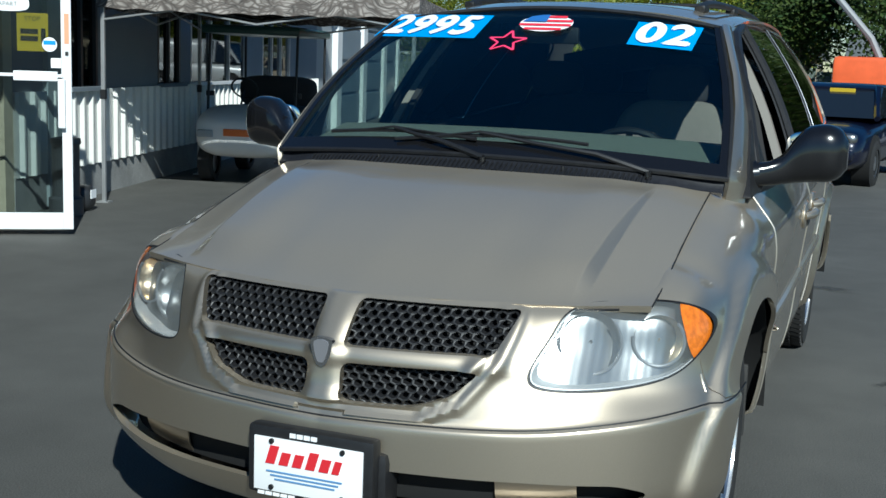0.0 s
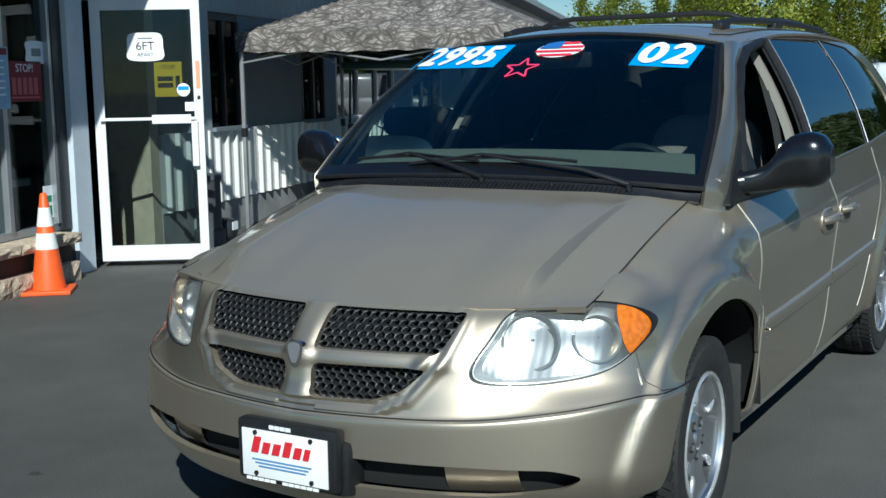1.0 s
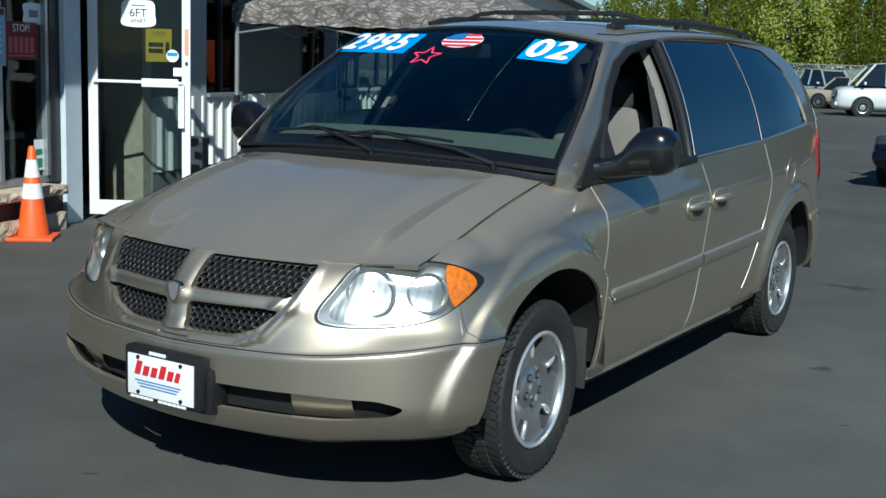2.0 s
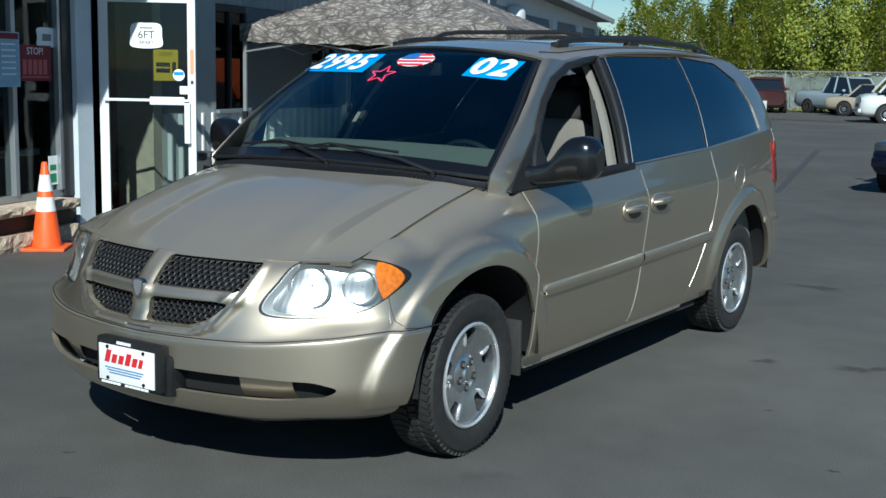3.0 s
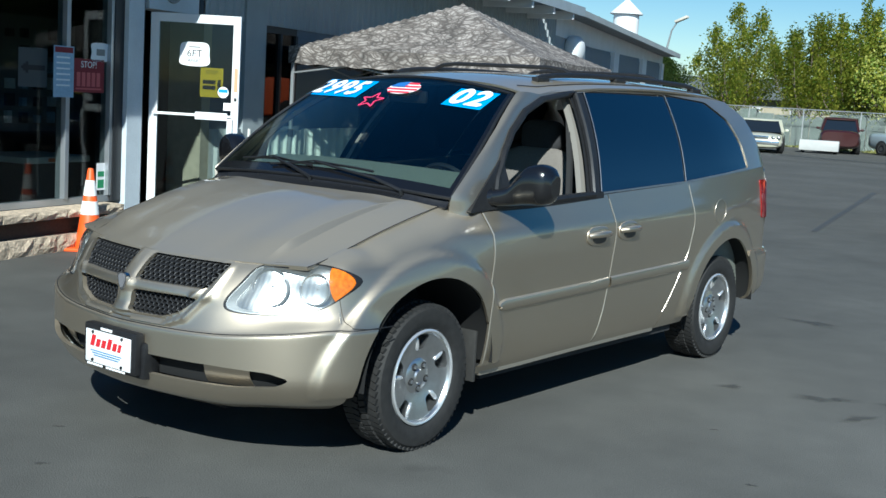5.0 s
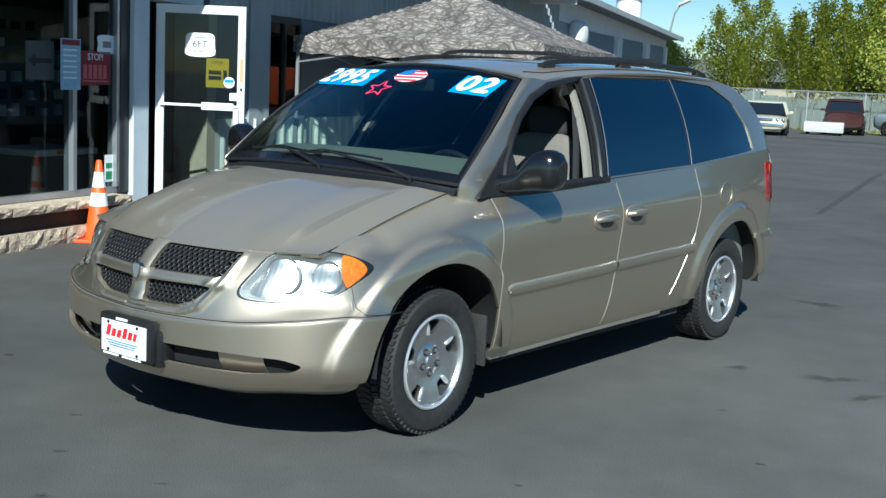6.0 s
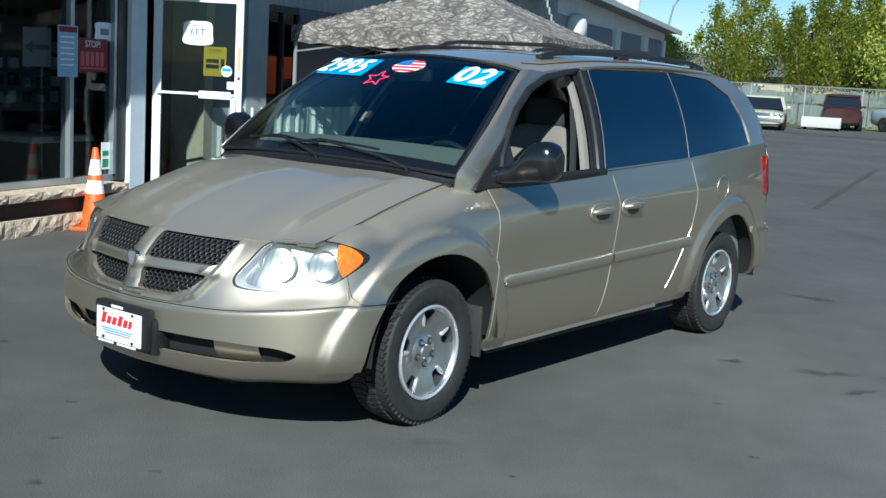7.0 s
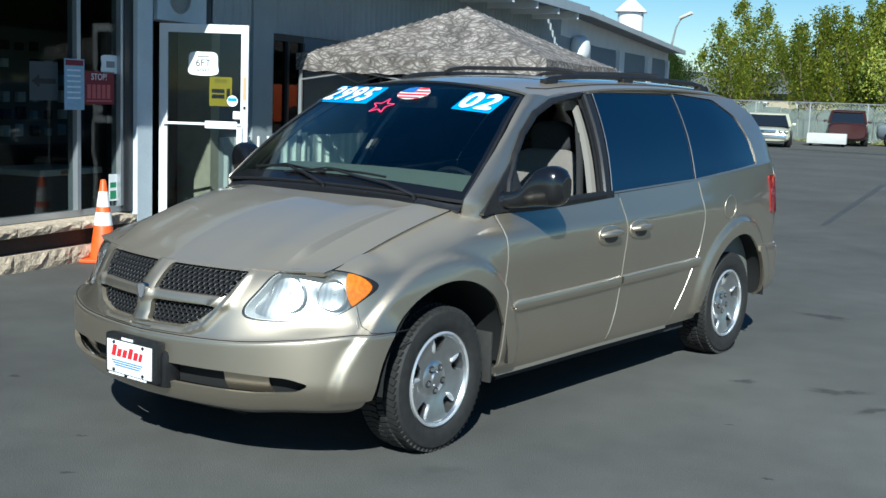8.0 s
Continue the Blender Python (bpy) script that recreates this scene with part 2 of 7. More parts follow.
def prism(poly, axis, lo, hi):
    """A closed bar with a polygon as its section: poly in (y, z) for axis x, (x, z) for y, (x, y) for z."""
    put = {"x": lambda q, h: (h, q[0], q[1]), "y": lambda q, h: (q[0], h, q[1]), "z": lambda q, h: (q[0], q[1], h)}[axis]
    n = len(poly)
    verts = [put(q, lo) for q in poly] + [put(q, hi) for q in poly]
    bm = bmesh.new()
    vs = [bm.verts.new(v) for v in verts]
    bm.faces.new(vs[:n]), bm.faces.new(vs[n:][::-1])
    for i in range(n):
        bm.faces.new((vs[i], vs[(i + 1) % n], vs[n + (i + 1) % n], vs[n + i]))
    bmesh.ops.recalc_face_normals(bm, faces=bm.faces)
    me = bpy.data.meshes.new("prism")
    bm.to_mesh(me)
    bm.free()
    return me


def carve(me, *steps):
    """Cuts a closed mesh with others, one after the other: ("-", mesh) takes away, ("*", mesh) keeps what is common."""
    ob = bpy.data.objects.new("work", me)
    scene.collection.objects.link(ob)
    tools = []
    for op, cutter in steps:
        t = bpy.data.objects.new("tool", cutter)
        scene.collection.objects.link(t)
        mod = ob.modifiers.new("cut", "BOOLEAN")
        mod.object, mod.operation, mod.solver = t, {"-": "DIFFERENCE", "*": "INTERSECT", "+": "UNION"}[op], "EXACT"
        tools.append(t)
    bpy.context.view_layer.update()
    out = bpy.data.meshes.new_from_object(ob.evaluated_get(bpy.context.evaluated_depsgraph_get()))
    for o in [ob, *tools]:
        bpy.data.objects.remove(o)
    out.materials.clear()
    return out


def mirrored(me):
    """The same mesh on the other side of x = 0."""
    bm = bmesh.new()
    bm.from_mesh(me)
    bmesh.ops.scale(bm, vec=(-1, 1, 1), verts=bm.verts)
    bmesh.ops.reverse_faces(bm, faces=bm.faces)
    out = bpy.data.meshes.new(me.name)
    bm.to_mesh(out)
    bm.free()
    return out


def pchip(xk, yk, x):
    """Smooth interpolation without overshoot; yk may have columns."""
    xk, yk = np.asarray(xk, float), np.asarray(yk, float)
    h = np.diff(xk)
    hh = h.reshape((-1,) + (1,) * (yk.ndim - 1))
    de = np.diff(yk, axis=0) / hh
    m = np.zeros_like(yk)
    w1, w2 = 2 * hh[1:] + hh[:-1], hh[1:] + 2 * hh[:-1]
    with np.errstate(divide="ignore", invalid="ignore"):
        mid = (w1 + w2) / (w1 / de[:-1] + w2 / de[1:])
    m[1:-1] = np.where(de[:-1] * de[1:] > 0, mid, 0)
    m[0], m[-1] = de[0], de[-1]
    i = int(np.clip(np.searchsorted(xk, x) - 1, 0, len(xk) - 2))
    t = (min(max(x, xk[0]), xk[-1]) - xk[i]) / h[i]
    return (2 * t**3 - 3 * t**2 + 1) * yk[i] + (t**3 - 2 * t**2 + t) * h[i] * m[i] + (-2 * t**3 + 3 * t**2) * yk[i + 1] + (t**3 - t**2) * h[i] * m[i + 1]


def sstep(a, b, x):
    t = min(max((x - a) / (b - a), 0.0), 1.0)
    return t * t * (3 - 2 * t)


def text_mesh(body, size, extrude=0.001):
    """Flat letters in the built-in font, as a mesh, centred on the origin in x and y."""
    cu = bpy.data.curves.new("text", "FONT")
    cu.body, cu.size, cu.extrude, cu.align_x, cu.align_y = body, size, extrude, "CENTER", "CENTER"
    ob = bpy.data.objects.new("text", cu)
    scene.collection.objects.link(ob)
    bpy.context.view_layer.update()
    me = bpy.data.meshes.new_from_object(ob.evaluated_get(bpy.context.evaluated_depsgraph_get()))
    bpy.data.objects.remove(ob)
    me.materials.clear()
    return me

import functools

# ---- the minivan: nose towards -y, its left side at +x, front axle at y = 0 ----
PLAN = [(0, -0.955), (0.25, -0.93), (0.50, -0.862), (0.72, -0.722), (0.886, -0.55), (0.940, -0.33), (0.955, 0.0), (0.972, 0.41),
        (0.985, 1.5), (0.985, 2.46), (0.972, 3.1), (0.934, 3.55), (0.858, 3.83), (0.70, 3.97), (0.38, 4.02), (0, 4.03)]
PLAN_S = np.concatenate([[0], np.cumsum([math.dist(a, b) for a, b in zip(PLAN, PLAN[1:])])])


def spline_coeffs(xk, yk):
    n = len(xk)
    h = np.diff(xk)
    A, r = np.eye(n), np.zeros((n, yk.shape[1]))
    for i in range(1, n - 1):
        A[i, i - 1], A[i, i], A[i, i + 1] = h[i - 1], 2 * (h[i - 1] + h[i]), h[i]
        r[i] = 6 * ((yk[i + 1] - yk[i]) / h[i] - (yk[i] - yk[i - 1]) / h[i - 1])
    # the curve leaves the centre line squarely
    A[0, :2], r[0] = (2 * h[0], h[0]), 6 * ((yk[1] - yk[0]) / h[0] - np.array([1.0, 0.0]))
    A[-1, -2:], r[-1] = (h[-1], 2 * h[-1]), 6 * (np.array([-1.0, 0.0]) - (yk[-1] - yk[-2]) / h[-1])
    return np.linalg.solve(A, r)


PLAN_K = np.array(PLAN, float)
PLAN_M = spline_coeffs(PLAN_S, PLAN_K)


def plan(s):
    i = int(np.clip(np.searchsorted(PLAN_S, s) - 1, 0, len(PLAN) - 2))
    h = PLAN_S[i + 1] - PLAN_S[i]
    a, b = (PLAN_S[i + 1] - s) / h, (s - PLAN_S[i]) / h
    p = a * PLAN_K[i] + b * PLAN_K[i + 1] + ((a**3 - a) * PLAN_M[i] + (b**3 - b) * PLAN_M[i + 1]) * h * h / 6
    d = (PLAN_K[i + 1] - PLAN_K[i]) / h + (-(3 * a * a - 1) * PLAN_M[i] + (3 * b * b - 1) * PLAN_M[i + 1]) * h / 6
    return p, np.array([d[1], -d[0]]) / np.hypot(*d)


# sections of the lower body: how far in from the plan outline, and how high, from the bottom edge to the hood seam or belt
SEC_D = {
    0: (0.09, 0.005, -0.036, -0.030, -0.016, 0.0, 0.015, 0.055, 0.10, 0.135),
    2: (0.08, -0.010, -0.056, -0.054, -0.036, -0.004, 0.02, 0.055, 0.095, 0.135),
    3: (0.08, -0.025, -0.080, -0.078, -0.058, -0.012, 0.015, 0.035, 0.06, 0.10),
    4: (0.09, 0.005, -0.046, -0.048, -0.034, -0.008, 0.004, 0.014, 0.06, 0.14),
    5: (0.06, 0.01, -0.010, -0.018, -0.008, 0.0, 0.005, 0.03, 0.09, 0.18),
    6: (0.07, 0.03, 0.01, 0.0, 0.0, 0.0, 0.005, 0.03, 0.10, 0.205),
    6.6: (0.075, 0.04, 0.012, 0.002, 0.0, 0.0, 0.004, 0.03, 0.11, 0.21),
    7: (0.095, 0.070, 0.045, 0.034, 0.026, 0.016, 0.008, 0.018, 0.070, 0.110),
    8: (0.095, 0.068, 0.044, 0.034, 0.026, 0.016, 0.006, 0.004, 0.032, 0.056),
    9: (0.095, 0.068, 0.044, 0.034, 0.026, 0.016, 0.006, 0.004, 0.032, 0.056),
    10: (0.10, 0.068, 0.040, 0.030, 0.022, 0.013, 0.005, 0.004, 0.03, 0.055),
    12: (0.06, 0.0, -0.02, -0.02, 0.0, 0.0, 0.0, 0.01, 0.02, 0.05),
    15: (0.06, 0.0, -0.04, -0.04, 0.0, 0.0, 0.0, 0.01, 0.04, 0.08),
}
SEC_Z = {
    0: (0.25, 0.29, 0.40, 0.552, 0.572, 0.65, 0.73, 0.79, 0.835, 0.862),
    2: (0.25, 0.30, 0.41, 0.566, 0.586, 0.66, 0.73, 0.79, 0.838, 0.868),
    3: (0.26, 0.31, 0.42, 0.59, 0.61, 0.66, 0.72, 0.79, 0.84, 0.872),
    4: (0.26, 0.31, 0.42, 0.605, 0.63, 0.68, 0.73, 0.80, 0.874, 0.908),
    5: (0.27, 0.33, 0.45, 0.60, 0.63, 0.70, 0.77, 0.85, 0.915, 0.95),
    6: (0.28, 0.34, 0.46, 0.60, 0.66, 0.73, 0.81, 0.91, 0.985, 1.03),
    6.6: (0.28, 0.34, 0.46, 0.60, 0.66, 0.75, 0.85, 0.965, 1.045, 1.085),
    7: (0.28, 0.33, 0.45, 0.57, 0.66, 0.76, 0.86, 0.95, 1.025, 1.075),
    8: (0.29, 0.34, 0.46, 0.58, 0.68, 0.78, 0.88, 0.955, 1.05, 1.125),
    9: (0.29, 0.35, 0.47, 0.59, 0.69, 0.79, 0.89, 0.97, 1.08, 1.168),
    10: (0.31, 0.36, 0.48, 0.60, 0.70, 0.80, 0.90, 0.99, 1.11, 1.215),
    12: (0.36, 0.40, 0.50, 0.64, 0.68, 0.78, 0.90, 1.02, 1.14, 1.25),
    15: (0.36, 0.40, 0.50, 0.64, 0.68, 0.78, 0.90, 1.02, 1.14, 1.25),
}
SEC_S = np.interp(list(SEC_D), range(len(PLAN)), PLAN_S)
SEC_DV, SEC_ZV = np.array(list(SEC_D.values())), np.array(list(SEC_Z.values()))
AXLES, HUB_Z = (0.0, 3.03), 0.335


RIM_LINE = [(0.49, 0.86), (0.425, 0.735), (0.345, 0.642), (0.245, 0.602), (0.0, 0.596)]


def rim_gap(x, z):
    """How far (x, z) lies outside the grille's outline; large inside it."""
    best = 9.0
    for (ax, az), (bx, bz) in zip(RIM_LINE, RIM_LINE[1:]):
        ex, ez = bx - ax, bz - az
        t = min(max(((x - ax) * ex + (z - az) * ez) / (ex * ex + ez * ez), 0), 1)
        best = min(best, math.hypot(x - ax - t * ex, z - az - t * ez))
    return best


@functools.lru_cache(maxsize=20000)
def section(s):
    return (*plan(s), pchip(SEC_S, SEC_DV, s), pchip(SEC_S, SEC_ZV, s))


def body(s, v, inset=0.0):
    """A point of the lower body: s metres round the plan from the nose (negative: the other side), v from 0 (bottom) to 9 (top)."""
    sg, s = (-1 if s < 0 else 1), abs(s)
    p, n, sd, sz = section(round(s, 5))
    d, z = float(pchip(range(10), sd, v)), float(pchip(range(10), sz, v))
    for y in AXLES:                                    # wheel-arch flares
        dy = p[1] - y
        r = math.hypot(dy / 1.12 if dy < 0 and y == 0 else dy, z - HUB_Z)
        if z > 0.33:
            d -= 0.025 * sstep(0.580, 0.548, r) * sstep(0.3, 0.8, abs(n[0]))
    if p[1] < -0.5 and 0.58 < z < 0.86:                 # the proud cross of the grille
        d -= 0.016 * math.exp(-(p[0] / 0.048) ** 4) * sstep(0.585, 0.62, z)
        d -= 0.008 * math.exp(-((z - 0.725) / 0.022) ** 4) * sstep(0.5, 0.42, p[0])
        d -= 0.013 * math.exp(-((rim_gap(p[0], z) - 0.020) / 0.015) ** 2) * sstep(0.875, 0.84, z)
    if sg > 0:                                         # a dent in the left fender
        d += 0.028 * math.exp(-((p[1] + 0.33) / 0.065) ** 2 - ((z - 0.935) / 0.038) ** 2)
    q = p - n * (d + inset)
    return sg * q[0], q[1], z


def front_y(x, z, inset=0.0):
    """Where the nose lies at (x, z)."""
    s = abs(x)
    for _ in range(6):
        zs = section(round(s, 5))[3]
        v = float(np.interp(z, zs, range(10)))
        q = body(s, v, inset)
        s = max(s + (abs(x) - q[0]) * 1.1, 0.0)
    return q[1]


van = thing("minivan", "champagne gold minivan with price stickers, parked on the asphalt", "minivan", (0, 1.5, 0))
HEADLAMP = smooth_loop([(0.512, 0.70), (0.56, 0.672), (0.71, 0.672), (0.83, 0.70), (0.893, 0.77), (0.895, 0.825), (0.83, 0.866), (0.70, 0.872), (0.585, 0.858), (0.54, 0.78)])
GRILLE_UP = rounded([(0.044, 0.743), (0.422, 0.746), (0.468, 0.852), (0.047, 0.852)], 0.018)
GRILLE_LOW = rounded([(0.050, 0.606), (0.235, 0.612), (0.335, 0.645), (0.403, 0.710), (0.045, 0.704)], 0.028)
SLOT = rounded([(-0.02, 0.366), (0.60, 0.370), (0.76, 0.386), (0.815, 0.418), (0.74, 0.445), (0.5, 0.452), (-0.02, 0.448)], 0.03)
ARCH = [(0.455 * math.cos(a), HUB_Z + 0.01 + 0.455 * math.sin(a)) for a in np.linspace(-0.35, math.pi + 0.35, 40)]
ARCH_R = [(y + AXLES[1], z) for y, z in ARCH + [(-0.44, 0.0), (0.44, 0.0)]]
ARCH_F = [(y * 1.12 if y < 0 else y, z) for y, z in ARCH] + [(-0.54, 0.0), (0.44, 0.0)]
neg = lambda poly: [(-x, z) for x, z in poly][::-1]
FENDER = [(-0.545, 0.652), (-0.535, 0.632), (-0.40, 0.618), (-0.3, 0.2), (0.407, 0.2), (0.407, 1.3), (-0.72, 1.3), (-0.72, 0.868), (-0.55, 0.80)]
s_at = lambda y: float(np.interp(y, [plan(s)[0][1] for s in np.linspace(0.9, 6.3, 300)], np.linspace(0.9, 6.3, 300)))


def v_rows(lo=0, hi=9, n=46):
    vs = np.linspace(lo, hi, n)
    return np.unique(np.concatenate([vs, [v for v in (2.8, 3.0, 3.3, 3.6, 4.0, 4.3) if lo < v < hi]]).round(4))


# front bumper cover with grille cross and openings
sf = s_at(-0.28)
deep = lambda s, v: body(s, v, 0.014)
FASCIA_S = np.concatenate([np.linspace(-sf, -0.62, 64)[:-1], np.linspace(-0.62, 0.62, 150), np.linspace(0.62, sf, 64)[1:]])
fascia = shell(body, FASCIA_S, v_rows(n=64), inner=lambda s, v: body(s, v, 0.025))
steps = [("-", prism(ARCH_F, "x", -1.3, 1.3))]
for q in (GRILLE_UP, GRILLE_LOW, SLOT):
    steps += [("-", prism(q, "y", -1.3, -0.5)), ("-", prism(neg(q), "y", -1.3, -0.5))]
for q in (grown(HEADLAMP, 0.004), neg(grown(HEADLAMP, 0.004))):
    steps.append(("-", prism(q, "y", -1.3, -0.3)))
for sg in (1, -1):                                      # the lamps reach up to the hood's lip
    steps.append(("-", prism([(sg * x, z) for x, z in ((0.585, 0.85), (0.763, 0.85), (0.763, 0.97), (0.585, 0.97))][::sg], "y", -1.3, -0.3)))
steps.append(("-", prism(grown(FENDER, 0.003), "x", 0.62, 1.3)))
steps.append(("-", prism(grown(FENDER, 0.003), "x", -1.3, -0.62)))
fascia_ob = part("bumper_cover", carve(fascia, *steps), PAINT, van)

# fenders, doors and quarter panels
side_rows = v_rows()
sa, sb = s_at(-0.72), s_at(0.45)
fender = carve(shell(body, np.linspace(sa, sb, 90), side_rows, inner=deep),
               ("*", prism(FENDER, "x", 0.55, 1.4)), ("-", prism(ARCH_F, "x", 0.4, 1.4)), ("-", prism(grown(HEADLAMP, 0.004), "y", -1.3, -0.3)))
DOOR_F = [(0.415, 0.2), (1.459, 0.2), (1.497, 0.5), (1.512, 0.65), (1.514, 0.92), (1.447, 1.3), (0.415, 1.3)]
DOOR_S = [(1.468, 0.2), (2.20, 0.2), (2.235, 0.39), (2.36, 0.58), (2.45, 0.75), (2.467, 0.92), (2.42, 1.3), (1.456, 1.3), (1.523, 0.92), (1.521, 0.65), (1.506, 0.5)]
QUARTER = [(2.206, 0.2), (4.3, 0.2), (4.3, 1.4), (2.426, 1.3), (2.473, 0.92), (2.456, 0.75), (2.366, 0.58), (2.241, 0.39)]
sd0, sd1, sq1 = s_at(0.38), s_at(2.6), PLAN_S[-1]
sides = shell(body, np.linspace(sd0, sd1, 100), side_rows, inner=deep)
door_f = carve(sides.copy(), ("*", prism(DOOR_F, "x", 0.5, 1.4)))
door_s = carve(sides.copy(), ("*", prism(DOOR_S, "x", 0.5, 1.4)), ("-", prism(ARCH_R, "x", 0.4, 1.4)))
quarter = carve(shell(body, np.concatenate([np.linspace(s_at(2.15), s_at(3.5), 60), np.linspace(s_at(3.52), sq1, 40)]), side_rows, inner=deep),
                ("*", prism(QUARTER, "x", -0.01, 1.4)), ("-", prism(ARCH_R, "x", 0.4, 1.4)))
for nm, me in (("front_fender", fender), ("front_door", door_f), ("sliding_door", door_s), ("quarter_panel", quarter)):
    part(nm, me, PAINT, van)
    part(nm, mirrored(me), PAINT, van)

# hood
def hood_edges(x):
    a = abs(x)
    return float(np.interp(a, [0, 0.25, 0.47, 0.62, 0.77], [-0.822, -0.80, -0.745, -0.69, -0.625])), float(np.interp(a, [0, 0.35, 0.6, 0.77], [0.055, 0.08, 0.135, 0.215]))


def hood(u, t):
    x = u * 0.762
    y0, y1 = hood_edges(x)
    y = y0 + (y1 - y0) * t
    zc = pchip([0, 0.06, 0.25, 0.5, 0.75, 1], [0.862, 0.882, 0.955, 1.03, 1.085, 1.122], t)
    ze = pchip([0, 0.06, 0.25, 0.5, 0.75, 1], [0.866, 0.876, 0.922, 0.985, 1.04, 1.087], t)
    a = abs(x)
    ridge = 0.56 + 0.05 * t
    w = sstep(ridge - 0.16, ridge + 0.01, a) * 0.35 + 0.65 * sstep(ridge, 0.775, a)
    z = float(zc + (ze - zc) * (0.25 * (a / 0.762) ** 2 + 0.75 * w))
    z += 0.004 * sstep(0.52, 0.74, a) * sstep(0.35, 0.0, t)
    wide = 0.038 * (1 - 0.7 * t)                       # a straight facet falls away outside the ridge
    fall = 0.031 * (1 - 0.7 * t) * sstep(0.0, 0.22, t) * sstep(1.0, 0.8, t)
    z += fall * sstep(0.30, ridge, a) * (1 - min(max((a - ridge) / wide, 0.0), 1.0))
    return x, y, z


HOOD_U = np.unique(np.concatenate([np.linspace(-1, 1, 60), np.linspace(0.70, 0.90, 44), -np.linspace(0.70, 0.90, 44)]))


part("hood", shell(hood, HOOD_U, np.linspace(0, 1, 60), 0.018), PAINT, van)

# black tube put in as the shade line under the hood lip
bm = bmesh.new()
tube(bm, [Vector(hood(u, 0)) + Vector((0, 0.006, -0.010)) for u in np.linspace(-0.9, 0.9, 56)], 0.0055, 6)
part("hood_gap_seal", bm, BLACK_TRIM, van)
for u in (-1, 1):
    bm = bmesh.new()
    tube(bm, [Vector(hood(u, t)) + Vector((u * 0.003, 0, -0.001)) for t in np.linspace(0, 1, 30)], 0.0020, 6)
    part("hood_seam", bm, BLACK_TRIM, van)
bm = bmesh.new()
tube(bm, [body(q, 3.72, 0.0005) for q in np.linspace(-sf + 0.03, sf - 0.03, 90)], 0.0028, 6)
part("bumper_crease", bm, BLACK_TRIM, van)


def on_side(y, z, out=0.0):
    """A point of the left side panel at (y, z)."""
    q = s_at(y)
    return body(q, float(np.interp(z, section(round(q, 5))[3], range(10))), -out)


# folded panel edges beside the gaps: brighter tubes put in as their sunlit lines
SEAM_F, SEAM_S, SEAM_Q = [(0.417, 0.32), (0.417, 0.6), (0.417, 1.06)], [(1.470, 0.32), (1.508, 0.5), (1.523, 0.65), (1.525, 0.92), (1.492, 1.10)], [(2.243, 0.40), (2.368, 0.58), (2.458, 0.75), (2.475, 0.92), (2.448, 1.15)]
for line in (SEAM_F, SEAM_S, SEAM_Q, [(-0.552, 0.650), (-0.552, 0.67), (-0.553, 0.692)]):
    L_ = np.array(line)
    zz = np.linspace(L_[0, 1], L_[-1, 1], 24)
    bm = bmesh.new()
    tube(bm, [on_side(float(np.interp(z, L_[:, 1], L_[:, 0])), float(z), -0.0012) for z in zz], 0.0045, 8)
    me = bpy.data.meshes.new("edge")
    bm.to_mesh(me)
    bm.free()
    for q in (me, mirrored(me)):
        part("panel_edge", q, PAINT_WORN, van)

# windshield, roof, pillars and side glass
def shield_at(x, z):
    """The windshield's depth at (x, z)."""
    return float(pchip([1.13, 1.35, 1.5, 1.62, 1.70], [0.10, 0.38, 0.605, 0.815, 0.975], z)) + 0.22 * x * x


def shield_w(z):
    return float(np.interp(z, [1.13, 1.25, 1.35, 1.45, 1.55, 1.63], [0.815, 0.797, 0.778, 0.744, 0.695, 0.652]))


def shield(u, t):
    zc = 1.16 + 0.53 * t
    x = u * shield_w(zc - 0.06 * t)
    z = zc - 0.15 * x * x * t - 0.05 * x * x * (1 - t)
    return x, shield_at(x, z), z


part("windshield", shell(shield, np.linspace(-1, 1, 30), np.linspace(0, 1, 24), 0.006), WINDSHIELD, van)
ROOF_Y = [0.97, 1.3, 1.8, 2.5, 3.1, 3.45, 3.7]
def roof(u, t):
    y = 0.97 + t * 2.73
    zc = float(pchip(ROOF_Y, [1.693, 1.735, 1.757, 1.765, 1.755, 1.735, 1.66], y))
    zg = float(pchip(ROOF_Y, [1.625, 1.657, 1.695, 1.711, 1.700, 1.672, 1.57], y))
    xg = float(pchip(ROOF_Y, [0.660, 0.652, 0.642, 0.640, 0.632, 0.620, 0.60], y))
    a = abs(u)
    return u * xg, y + 0.20 * (u * xg) ** 2 * (1 - t), zc + (zg - zc) * (0.35 * a**2 + 0.65 * a**5)


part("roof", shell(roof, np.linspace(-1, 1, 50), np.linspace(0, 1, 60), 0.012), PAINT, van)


def belt(y):
    q = body(s_at(min(y, 3.84)), 9)
    return q[0], q[2]


def house_x(y, z):
    """Half width of the side windows' plane."""
    xb, zb = belt(max(y, 0.42))
    t = (z - zb) / (1.70 - zb)
    xt = 0.615 - 0.03 * sstep(3.0, 3.9, y)
    return xb + (xt - xb) * t + 0.03 * math.sin(math.pi * min(max(t, 0), 1))


def house(y, z):
    return house_x(y, z), y, z


